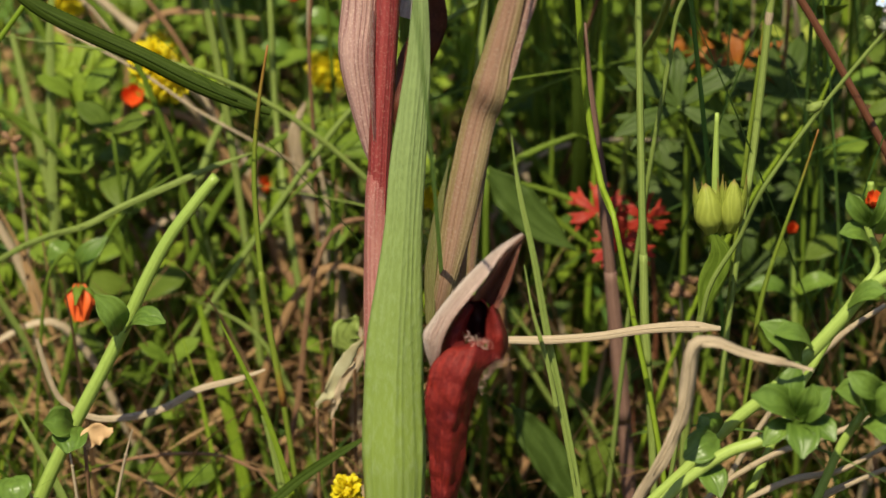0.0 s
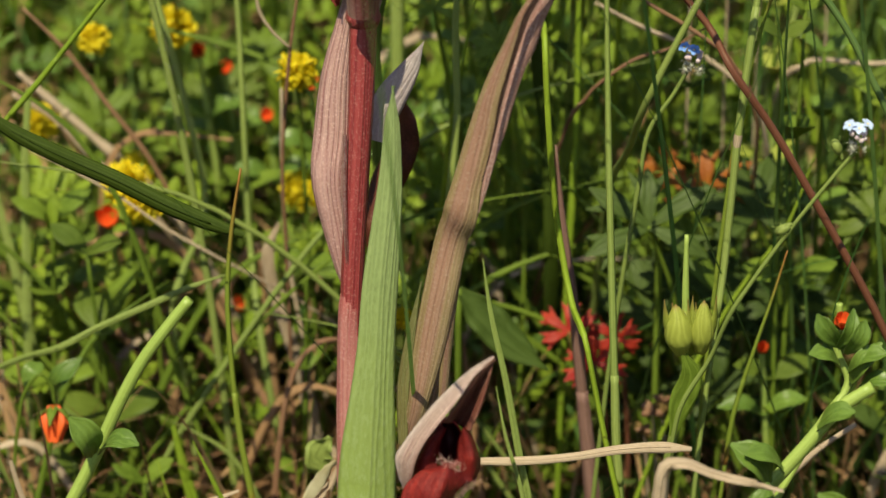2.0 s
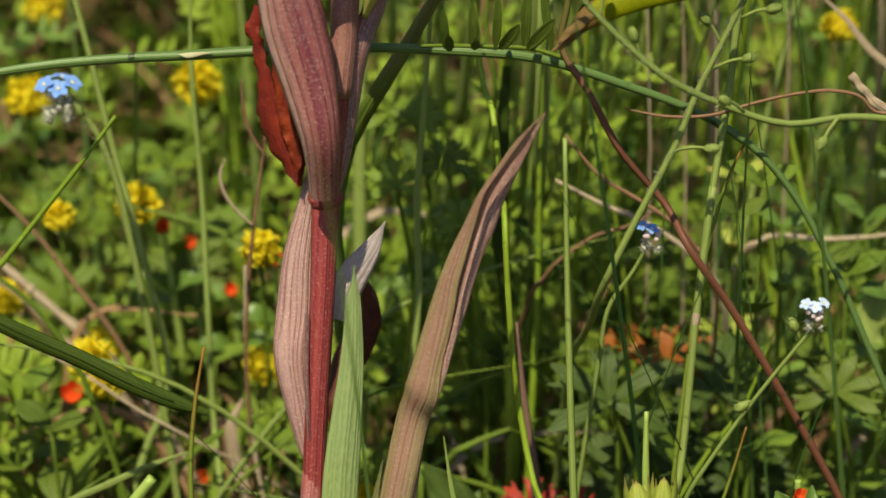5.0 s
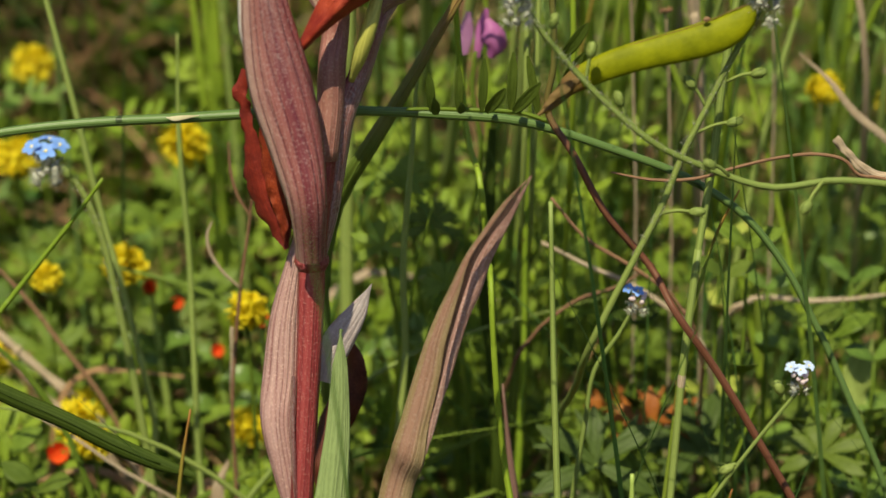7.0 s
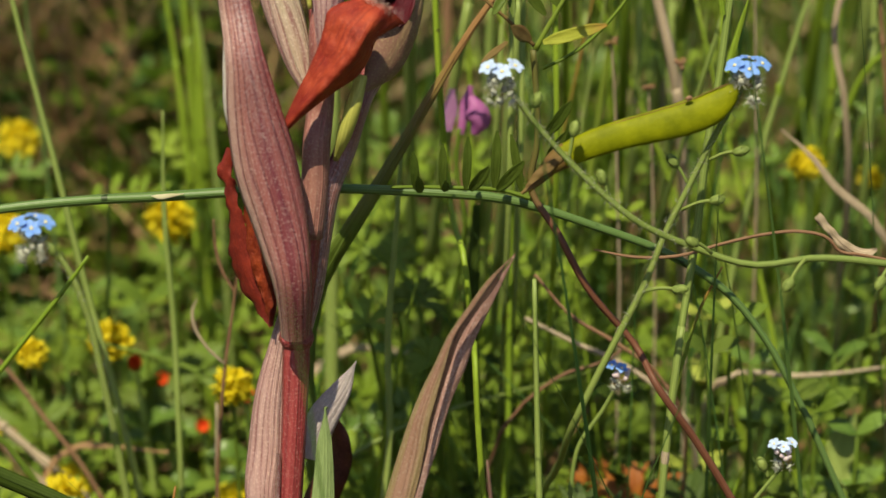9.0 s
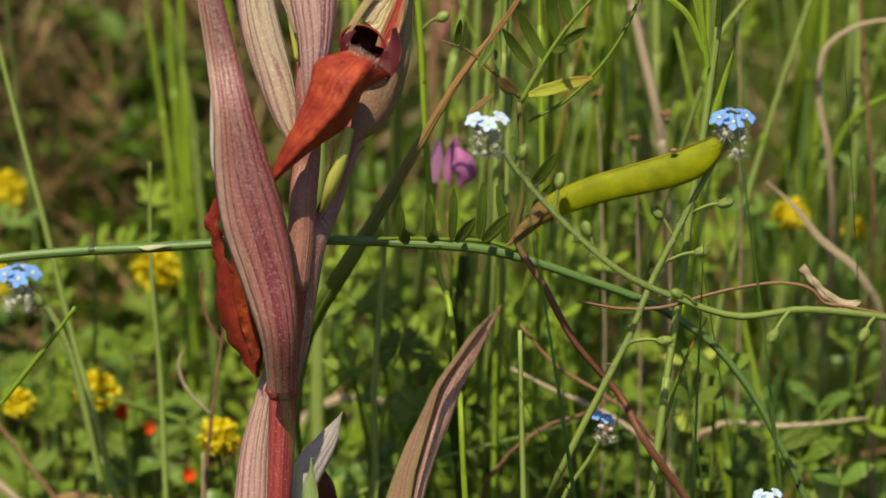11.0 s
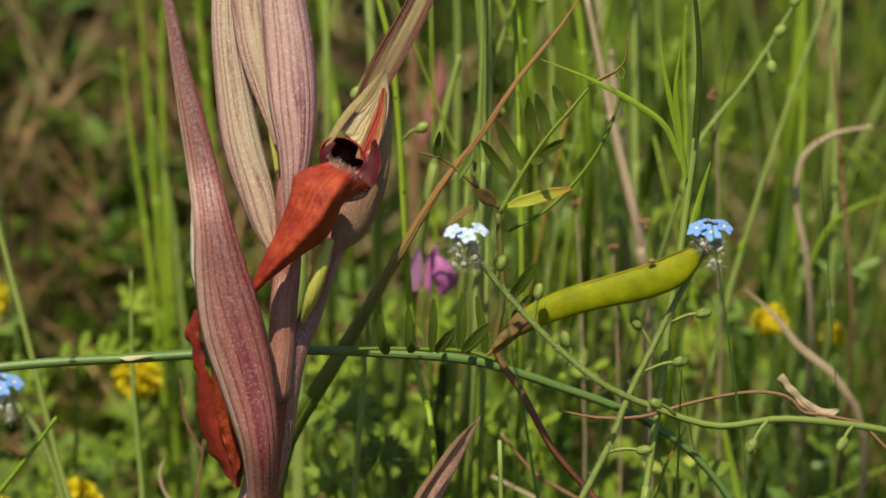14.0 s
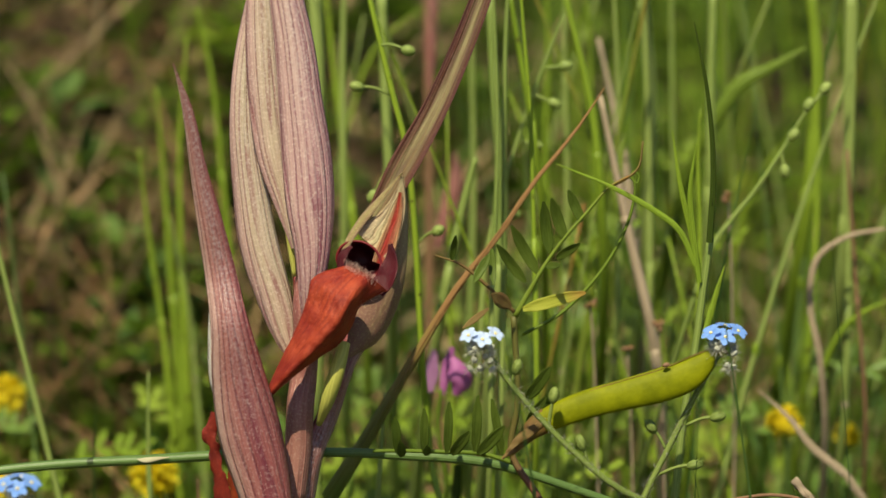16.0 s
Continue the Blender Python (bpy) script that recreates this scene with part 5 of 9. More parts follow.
    # upper bracts
    part("bract", Geo().sheet([(-0.0099, 0.4030, 0.2318), (-0.0111, 0.4030, 0.2235), (-0.0123, 0.4030, 0.2151), (-0.0126, 0.4030, 0.2067), (-0.0117, 0.4030, 0.1966), (-0.0104, 0.4030, 0.1881), (-0.0084, 0.4030, 0.1811), (-0.0066, 0.4030, 0.1751), (-0.0047, 0.4030, 0.1699)], [0.00013, 0.00128, 0.00179, 0.00214, 0.00265, 0.00299, 0.00274, 0.00197, 0.00051], (-0.15, -1, 0.1), [0.8, 1.0, 1.0, 1.1], 0.0, 60, 14, 0.0003), "bract_olive", root, "olive and pink bract with dark veins")
    part("bract", Geo().sheet([(-0.0088, 0.4000, 0.2393), (-0.0092, 0.4000, 0.2335), (-0.0095, 0.4000, 0.2269), (-0.0093, 0.4000, 0.2186), (-0.0088, 0.4000, 0.2103), (-0.0079, 0.4000, 0.2020), (-0.0062, 0.4000, 0.1946), (-0.0049, 0.4000, 0.1885)], [0.00013, 0.00111, 0.00214, 0.00265, 0.00274, 0.00248, 0.00145, 0.00043], (0.0, -1, 0.1), [0.8, 1.0, 0.9], 0.0, 56, 14, 0.0003), "bract_olive", root, "olive and pink bract with dark veins")
    part("bract", Geo().sheet([(-0.0075, 0.3960, 0.2389), (-0.0070, 0.3960, 0.2340), (-0.0059, 0.3960, 0.2271), (-0.0045, 0.3960, 0.2189), (-0.0036, 0.3960, 0.2107), (-0.0027, 0.3960, 0.2024), (-0.0022, 0.3960, 0.1949), (-0.0020, 0.3965, 0.1881), (-0.0024, 0.3975, 0.1812), (-0.0031, 0.3990, 0.1750)], [0.00013, 0.00120, 0.00231, 0.00291, 0.00325, 0.00368, 0.00359, 0.00265, 0.00171, 0.00060], (0.1, -1, 0.1), [0.9, 1.1, 1.1], 0.0, 60, 16, 0.0003), "bract_rose", root, "rosy bract with dark purple veins")


orchid()


# ---- grasses round the orchid ----
def grass_stem(pts, r, mat="grass", label="thin upright green grass stem", sides=6, n=28, knots=0.0, root_down=True):
    pts = rooted(pts) if root_down else [Vector(p) for p in pts]
    dry = mat.startswith("straw")
    root = thing("dry_stalk" if dry else "grass_plant", pts[-1], label, "dry stalk" if dry else "grass plant", "grass round the orchid")
    part("stem", Geo().tube(pts[::-1], r[::-1] if isinstance(r, list) else r, sides, n, 1.0, knots), mat, root)
    if dry:
        path = spline(pts, 30)
        wide = max(r) if isinstance(r, list) else r
        for k in (9, 19):
            part("joint", Geo().tube([path[k - 1].lerp(path[k], 0.7), path[k], path[k].lerp(path[k + 1], 0.3)], [wide * 0.9, wide * 1.12, wide * 0.9], 6, 4), mat, root)
    else:
        path = spline(pts, 60)
        rad = [lerp_list(r, k / 60) if isinstance(r, list) else r for k in range(61)]
        part("leaf_sheath", Geo().tube([path[k] for k in range(30, 48, 3)], [rad[30] * 1.02, rad[36] * 1.16, rad[42] * 1.18, rad[45] * 1.2], 7, 14), mat, root)
    if mat == "grass_pale":
        path, rad = spline(pts, 40), max(r)
        for k in (24,):
            part("joint", Geo().tube([path[k - 1].lerp(path[k], 0.6), path[k], path[k].lerp(path[k + 1], 0.4)], [rad * 0.9, rad * 1.1, rad * 0.95], 7, 4), "straw", root)
    return root


def grass_blade(pts, w, mat="grass", label="narrow green grass blade", face=TOWARDS, fold=0.25, root=True, name="grass_plant", cup=0.0, wave=0.0):
    pts = rooted(pts) if root else [Vector(p) for p in pts]
    ob = thing(name, pts[-1], label, "dry leaf" if name == "dry_leaf" else "grass plant", "grass round the orchid")
    part("blade", Geo().sheet(pts[::-1], w[::-1] if isinstance(w, list) else w, face, cup, fold, 30, 4, 0.00012, wave, 3.0), mat, ob)
    path = spline(pts, 12)
    wide = max(w) if isinstance(w, list) else w
    rib = [p + Vector(face).normalized() * 0.00002 for p in path[2:11]]
    part("midrib", Geo().tube(rib[::-1], [wide * 0.11, wide * 0.1, wide * 0.05], 4, 16), mat, ob)
    return ob


def grasses():
    # tall culm that lies across the picture behind the orchid, with a pale joint
    culm = [Vector(p) for p in [(-0.0626, 0.4090, 0.1512), (-0.0489, 0.4090, 0.1533), (-0.0386, 0.4090, 0.1542), (-0.0275, 0.4090, 0.1547), (-0.0171, 0.4090, 0.1553), (0.0004, 0.4090, 0.1557), (0.0111, 0.4090, 0.1552), (0.0240, 0.4090, 0.1540), (0.0379, 0.4090, 0.1497), (0.0501, 0.4090, 0.1448), (0.0581, 0.4090, 0.1394), (0.0644, 0.4090, 0.1317), (0.0699, 0.4090, 0.1217)]]
    bent = rooted(culm)
    ob = thing("grass_plant", bent[-1], "long green grass culm arching across behind the orchid", "grass plant", "grass round the orchid")
    part("culm", Geo().tube(bent, [0.00064, 0.00073, 0.00077, 0.00077, 0.00081, 0.00073, 0.00073, 0.00077, 0.00068, 0.00064, 0.00064, 0.00060, 0.00056, 0.00056, 0.00051], 8, 80), "culm", ob)
    part("joint", Geo().sheet([(-0.0292, 0.4079, 0.1550), (-0.0280, 0.4078, 0.1549), (-0.0262, 0.4078, 0.1551), (-0.0243, 0.4079, 0.1553)], [0.00006, 0.00042, 0.00032, 0.00005], (0, -1, 0.5), 0.6, 0.0, 16, 6, 0.0002), "husk_pale", ob, "pale papery dry scale at the joint")
    # broad blade that rises behind the orchid and dries towards its tip
    grass_blade([(0.0429, 0.4200, 0.2107), (0.0386, 0.4200, 0.2042), (0.0316, 0.4200, 0.1954), (0.0264, 0.4200, 0.1874), (0.0207, 0.4200, 0.1803), (0.0158, 0.4200, 0.1723), (0.0105, 0.4200, 0.1633), (0.0052, 0.4200, 0.1543), (0.0007, 0.4200, 0.1471)] + [(-0.0048, 0.4280, 0.1350), (-0.0063, 0.4280, 0.1275)] + [(-0.0055, 0.4300, 0.1050), (-0.0060, 0.4300, 0.0822), (-0.0067, 0.4300, 0.0567)], [0.00009, 0.00026, 0.00038, 0.00047, 0.00056, 0.00073, 0.00098, 0.00124, 0.00137, 0.00141, 0.00120, 0.00103, 0.00094, 0.00085], "grass_dry", "dark green grass blade drying to a tan tip", (0.2, -1, 0.5))
    # upright stems to the right
    grass_stem([(0.0279, 0.3960, 0.1445), (0.0286, 0.3960, 0.1195), (0.0293, 0.3960, 0.1005), (0.0302, 0.3960, 0.0800), (0.0308, 0.3960, 0.0672), (0.0317, 0.3960, 0.0569)], [0.00034, 0.00051, 0.00060, 0.00064, 0.00064, 0.00060], "grass_pale", "pale green upright grass stem")
    grass_blade([(0.0545, 0.4020, 0.2219), (0.0566, 0.4020, 0.2118), (0.0577, 0.4020, 0.2000), (0.0573, 0.4020, 0.1889)], [0.00009, 0.00030, 0.00043, 0.00051], "grass_deep_and_shaded", "dark upright leaf tip of a tall grass", root=False)
    grass_stem([(0.0577, 0.4040, 0.1895), (0.0568, 0.4040, 0.1826), (0.0556, 0.4040, 0.1722), (0.0540, 0.4040, 0.1618), (0.0529, 0.4040, 0.1504)] + [(0.0506, 0.4020, 0.1357), (0.0485, 0.4020, 0.1155), (0.0469, 0.4020, 0.0938)] + [(0.0452, 0.4000, 0.0813), (0.0436, 0.4000, 0.0646)], [0.00056, 0.00060, 0.00060, 0.00060, 0.00060, 0.00056, 0.00051, 0.00047, 0.00043, 0.00038], "grass_pale", "tall pale green grass stem with a sheath")
    for a in ([(0.0343, 0.4030, 0.2007), (0.0424, 0.4030, 0.1973), (0.0483, 0.4030, 0.1941), (0.0526, 0.4030, 0.1909), (0.0554, 0.4030, 0.1853)], [(0.0552, 0.4030, 0.2037), (0.0544, 0.4030, 0.1965), (0.0550, 0.4030, 0.1896), (0.0560, 0.4030, 0.1827)], [(0.0519, 0.4060, 0.2055), (0.0533, 0.4060, 0.1970), (0.0552, 0.4060, 0.1892), (0.0565, 0.4060, 0.1832)], [(0.0593, 0.4000, 0.1857), (0.0577, 0.4000, 0.1798), (0.0563, 0.4000, 0.1746)]):
        grass_blade(a, [0.00009, 0.00038, 0.00047, 0.00043], "grass", "bright green leaf of a tall grass", root=False)
    grass_stem([(0.0272, 0.4436, 0.1536), (0.0268, 0.4436, 0.1263), (0.0267, 0.4436, 0.1071), (0.0261, 0.4436, 0.0927), (0.0253, 0.4436, 0.0750)], [0.00039, 0.00054, 0.00058, 0.00058, 0.00054], "grass", "upright green grass stem")
    grass_blade([(0.0215, 0.4478, 0.1452), (0.0209, 0.4478, 0.1337), (0.0204, 0.4478, 0.1181)] + [(0.0224, 0.4478, 0.1019), (0.0230, 0.4478, 0.0840)], [0.00069, 0.00130, 0.00138, 0.00130, 0.00099], "grass_deep_and_shaded", "broad upright dark green grass blade")
    grass_stem([(0.0090, 0.4300, 0.1610), (0.0079, 0.4300, 0.1444), (0.0065, 0.4300, 0.1258)] + [(0.0068, 0.4300, 0.1118), (0.0058, 0.4300, 0.1004)], [0.00030, 0.00051, 0.00056, 0.00056, 0.00051], "grass_pale")
    grass_stem([(0.0112, 0.4320, 0.1358), (0.0092, 0.4320, 0.1274), (0.0078, 0.4320, 0.1208)], [0.00013, 0.00026, 0.00034], "grass")
    grass_blade([(0.0099, 0.3860, 0.1020), (0.0110, 0.3860, 0.0942), (0.0134, 0.3860, 0.0828), (0.0156, 0.3860, 0.0703), (0.0174, 0.3860, 0.0612), (0.0202, 0.3860, 0.0463)], [0.00009, 0.00038, 0.00051, 0.00060, 0.00064, 0.00064], "grass_pale", "pale green grass blade beside the flower")
    grass_blade([(0.0119, 0.3840, 0.0827), (0.0134, 0.3840, 0.0747), (0.0154, 0.3840, 0.0675), (0.0169, 0.3840, 0.0602)], [0.00009, 0.00026, 0.00034, 0.00034], "grass_pale", "pale green grass blade beside the flower", root=False)
    grass_blade([(0.0644, 0.4300, 0.1049), (0.0596, 0.4300, 0.0917), (0.0536, 0.4300, 0.0831), (0.0467, 0.4300, 0.0705)], [0.00013, 0.00034, 0.00038, 0.00038], "grass", root=True)
    grass_stem([(0.0576, 0.4100, 0.1430), (0.0547, 0.4100, 0.1373), (0.0517, 0.4100, 0.1275), (0.0496, 0.4100, 0.1168), (0.0481, 0.4100, 0.1040)], [0.00013, 0.00026, 0.00034, 0.00038, 0.00038], "grass_tip", "thin yellowish green grass stem")
    grass_stem([(0.0570, 0.4050, 0.0968), (0.0553, 0.4050, 0.0904), (0.0526, 0.4050, 0.0813), (0.0496, 0.4050, 0.0702), (0.0482, 0.4050, 0.0588)], [0.00013, 0.00026, 0.00034, 0.00034, 0.00034], "grass_tip", "thin yellowish green grass stem")
    tall = grass_stem([(0.0054, 0.4320, 0.2291), (0.0067, 0.4320, 0.2238), (0.0099, 0.4320, 0.2104), (0.0124, 0.4320, 0.2004), (0.0139, 0.4320, 0.1859), (0.0148, 0.4320, 0.1694), (0.0170, 0.4320, 0.1462)] + [(0.0183, 0.4200, 0.1430), (0.0199, 0.4200, 0.1275)] + [(0.0195, 0.4050, 0.1308), (0.0206, 0.4050, 0.1112), (0.0238, 0.4050, 0.0893)] + [(0.0254, 0.3940, 0.0870), (0.0276, 0.3940, 0.0762), (0.0297, 0.3940, 0.0661), (0.0316, 0.3940, 0.0577)], [0.00043, 0.00047, 0.00051, 0.00051, 0.00051, 0.00051, 0.00051, 0.00047, 0.00043, 0.00043, 0.00043, 0.00043, 0.00047, 0.00047, 0.00043], "grass", "tall thin green flower stalk with small round buds", n=60)
    for p, q in (((0.0099, 0.4320, 0.2087), (0.0046, 0.4300, 0.2102)), ((0.0079, 0.4320, 0.2166), (0.0127, 0.4300, 0.2159)), ((0.0144, 0.4320, 0.1850), (0.0175, 0.4300, 0.1872)), ((0.0121, 0.4320, 0.2009), (0.0071, 0.4320, 0.1925))):
        p, q = Vector(p), Vector(q)
        part("bud", Geo().tube([p, p.lerp(q, 0.5) + Vector((0, 0, 0.0005)), q], 0.00025, 5, 6).ball(q, 0.0009, q - p, 1.35, 6, 8), "grass_pale", tall, "small round pale green bud")
    grass_stem([(0.0259, 0.4352, 0.2341), (0.0267, 0.4352, 0.2180), (0.0272, 0.4352, 0.2007), (0.0265, 0.4352, 0.1797), (0.0262, 0.4352, 0.1495)], [0.00024, 0.00035, 0.00040, 0.00044, 0.00044], "grass_pale", "upright pale green grass stem further back")
    grass_stem([(0.0295, 0.4394, 0.2340), (0.0287, 0.4394, 0.2177), (0.0285, 0.4394, 0.2013), (0.0285, 0.4394, 0.1753), (0.0279, 0.4394, 0.1466)], [0.00031, 0.00043, 0.00047, 0.00047, 0.00047], "grass_pale", "upright pale green grass stem further back")
    grass_stem([(0.0299, 0.4310, 0.2343), (0.0308, 0.4310, 0.2218), (0.0321, 0.4310, 0.2066), (0.0329, 0.4310, 0.1858), (0.0335, 0.4310, 0.1600)], [0.00020, 0.00032, 0.00040, 0.00040, 0.00040], "grass", "upright pale green grass stem further back")
    grass_stem([(0.0557, 0.4898, 0.2355), (0.0567, 0.4898, 0.2144), (0.0577, 0.4898, 0.1899), (0.0579, 0.4898, 0.1578)], [0.00042, 0.00063, 0.00066, 0.00069], "grass_pale", "upright pale green grass stem further back")
    grass_stem([(0.0924, 0.4772, 0.2359), (0.0922, 0.4772, 0.2112), (0.0920, 0.4772, 0.1863), (0.0919, 0.4772, 0.1497)], [0.00036, 0.00054, 0.00057, 0.00061], "grass_pale", "upright pale green grass stem further back")
    grass_stem([(0.0854, 0.4982, 0.2353), (0.0884, 0.4982, 0.2138), (0.0897, 0.4982, 0.1931), (0.0884, 0.4982, 0.1519)], [0.00035, 0.00055, 0.00062, 0.00062], "grass", "upright pale green grass stem further back")
    grass_stem([(0.0640, 0.5150, 0.2349), (0.0645, 0.5150, 0.2085), (0.0654, 0.5150, 0.1641)], [0.00040, 0.00053, 0.00060], "grass_pale", "upright pale green grass stem further back")
    grass_stem([(-0.0025, 0.5222, 0.2352), (-0.0000, 0.5222, 0.2128), (0.0016, 0.5222, 0.1977), (0.0058, 0.5222, 0.1649)], [0.00039, 0.00061, 0.00069, 0.00077], "grass", "upright pale green grass stem further back")
    grass_stem([(-0.0259, 0.5312, 0.2176), (-0.0233, 0.5312, 0.2056), (-0.0213, 0.5312, 0.1859), (-0.0186, 0.5312, 0.1517)], [0.00030, 0.00057, 0.00068, 0.00068], "grass", "upright pale green grass stem further back")
    grass_stem([(-0.0339, 0.5312, 0.2024), (-0.0325, 0.5312, 0.1836), (-0.0311, 0.5312, 0.1614), (-0.0288, 0.5312, 0.1292)], [0.00023, 0.00060, 0.00072, 0.00075], "grass", "upright pale green grass stem further back")
    grass_stem([(-0.0273, 0.5222, 0.2128), (-0.0289, 0.5222, 0.1923), (-0.0287, 0.5222, 0.1672), (-0.0276, 0.5222, 0.1356)], [0.00023, 0.00054, 0.00069, 0.00077], "grass", "upright pale green grass stem further back")
    grass_stem([(-0.0360, 0.5132, 0.1921), (-0.0345, 0.5132, 0.1772), (-0.0322, 0.5132, 0.1599), (-0.0298, 0.5132, 0.1354)], [0.00019, 0.00047, 0.00059, 0.00062], "grass", "upright pale green grass stem further back")
    grass_stem([(-0.0307, 0.5177, 0.1787), (-0.0276, 0.5177, 0.1635), (-0.0257, 0.5177, 0.1432)], [0.00019, 0.00046, 0.00054], "grass_pale", "upright pale green grass stem further back")
    grass_stem([(0.0029, 0.4982, 0.2302), (0.0023, 0.4982, 0.2097), (0.0026, 0.4982, 0.1765)], [0.00041, 0.00083, 0.00089], "grass_pale", "upright pale green grass stem further back")
    grass_stem([(0.0615, 0.4478, 0.2050), (0.0612, 0.4478, 0.1984), (0.0617, 0.4478, 0.1852), (0.0613, 0.4478, 0.1624)], [0.00015, 0.00034, 0.00042, 0.00046], "grass", "upright pale green grass stem further back")
    grass_stem([(0.0435, 0.4982, 0.2353), (0.0428, 0.4982, 0.2138), (0.0435, 0.4982, 0.1890), (0.0430, 0.4982, 0.1521)], [0.00027, 0.00051, 0.00059, 0.00062], "grass_pale", "upright pale green grass stem further back")
    grass_stem([(0.0471, 0.5150, 0.2349), (0.0489, 0.5150, 0.2107), (0.0498, 0.5150, 0.1838), (0.0495, 0.5150, 0.1467)], [0.00034, 0.00060, 0.00066, 0.00066], "grass", "upright pale green grass stem further back")
    grass_stem([(0.0503, 0.4898, 0.2325), (0.0516, 0.4898, 0.2114), (0.0525, 0.4898, 0.1879), (0.0518, 0.4898, 0.1557)], [0.00028, 0.00052, 0.00060, 0.00063], "grass_pale", "upright pale green grass stem further back")
    grass_stem([(0.0269, 0.5066, 0.2351), (0.0263, 0.5066, 0.2133), (0.0267, 0.5066, 0.1881), (0.0259, 0.5066, 0.1549)], [0.00034, 0.00058, 0.00064, 0.00067], "grass_pale", "upright pale green grass stem further back")
    grass_stem([(0.0405, 0.5234, 0.2348), (0.0416, 0.5234, 0.2122), (0.0413, 0.5234, 0.1861), (0.0420, 0.5234, 0.1517)], [0.00033, 0.00065, 0.00072, 0.00072], "grass", "upright pale green grass stem further back")
    grass_stem([(0.0264, 0.4470, 0.2241), (0.0276, 0.4470, 0.2046), (0.0287, 0.4470, 0.1924), (0.0272, 0.4470, 0.1668)], [0.00081, 0.00090, 0.00090, 0.00081], "grass_pale", "pale bluish green grass stem behind the orchid")
    grass_stem([(0.0302, 0.4550, 0.2237), (0.0324, 0.4550, 0.2115), (0.0340, 0.4550, 0.2025)], [0.00046, 0.00064, 0.00018], "grass", "bright green grass stem behind the orchid")
    grass_stem([(-0.0025, 0.4750, 0.2228), (-0.0020, 0.4750, 0.2101), (-0.0023, 0.4750, 0.1893)], [0.00125, 0.00134, 0.00125], "grass_pale", "pale bluish green grass stem behind the orchid")
    grass_stem([(0.0567, 0.4950, 0.2220), (0.0582, 0.4950, 0.2055), (0.0583, 0.4950, 0.1869)], [0.00110, 0.00120, 0.00120], "grass_pale", "pale bluish green grass stem further back")
    grass_stem([(0.0675, 0.4800, 0.2226), (0.0674, 0.4800, 0.2097), (0.0674, 0.4800, 0.1886)], [0.00078, 0.00087, 0.00087], "grass_pale", "pale bluish green grass stem further back")
    grass_stem([(0.0929, 0.4850, 0.2224), (0.0929, 0.4850, 0.2063), (0.0929, 0.4850, 0.1829)], [0.00108, 0.00118, 0.00118], "grass_pale", "pale bluish green grass stem further back")
    grass_stem([(0.0899, 0.5100, 0.2213), (0.0914, 0.5100, 0.2076), (0.0902, 0.5100, 0.1852)], [0.00103, 0.00134, 0.00124], "grass", "yellowish green grass stem further back")
    grass_stem([(0.0464, 0.4650, 0.2059), (0.0498, 0.4650, 0.1903), (0.0525, 0.4650, 0.1785), (0.0552, 0.4650, 0.1677)], [0.00047, 0.00085, 0.00094, 0.00085], "straw", "pale dry stalk leaning further back")
    grass_stem([(0.0246, 0.4550, 0.1963), (0.0226, 0.4550, 0.1886), (0.0204, 0.4550, 0.1781)], [0.00055, 0.00083, 0.00083], "grass_pale", "pale bluish green grass stem behind the orchid")
    grass_stem([(0.0091, 0.4700, 0.2230), (0.0096, 0.4700, 0.2075), (0.0103, 0.4700, 0.1928)], [0.00085, 0.00095, 0.00095], "grass_pale", "pale bluish green grass stem behind the orchid")
    grass_stem([(0.0406, 0.4700, 0.2231), (0.0431, 0.4700, 0.2133), (0.0457, 0.4700, 0.2016), (0.0470, 0.4700, 0.1898)], [0.00057, 0.00076, 0.00076, 0.00066], "grass", "yellowish green grass stem further back")
    grass_blade([(0.0873, 0.5000, 0.2118), (0.0811, 0.5000, 0.2083), (0.0754, 0.5000, 0.2052), (0.0724, 0.5000, 0.2010)], [0.00030, 0.00131, 0.00121, 0.00081], "herb", "broad green grass blade further back")
    for q, buds in (([(0.0395, 0.4562, 0.2204), (0.0372, 0.4562, 0.2147), (0.0335, 0.4562, 0.2043), (0.0292, 0.4562, 0.1909), (0.0267, 0.4562, 0.1804), (0.0255, 0.4562, 0.1629)], (((-35, 88), (2, 84)), ((-78, 202), (-45, 212)), ((-50, 130), (-15, 145)), ((-120, 330), (-80, 325)))), ([(0.0822, 0.4478, 0.2089), (0.0784, 0.4478, 0.2036), (0.0752, 0.4478, 0.1982), (0.0711, 0.4478, 0.1919), (0.0665, 0.4478, 0.1861), (0.0639, 0.4478, 0.1824), (0.0610, 0.4478, 0.1738)], (((-62, 92), (-50, 78)), ((-70, 104), (-62, 136)), ((-37, 52), (-26, 30)), ((-22, 32), (0, 4))))):
        ob = grass_stem(q, [0.00021, 0.00034, 0.00038, 0.00043, 0.00043, 0.00043], "grass_pale", "thin pale stalk with small round buds further back")
        for (x0, y0), (x1, y1) in buds:
            p, e = Vector(q[0]) + Vector((x0, 0, -y0)) / 9600, Vector(q[0]) + Vector((x1, 0, -y1)) / 9600
            part("bud", Geo().tube([p, e], 0.0003, 5, 3).ball(e, 0.0009, e - p, 1.4, 6, 8), "grass_pale", ob, "small round pale bud")
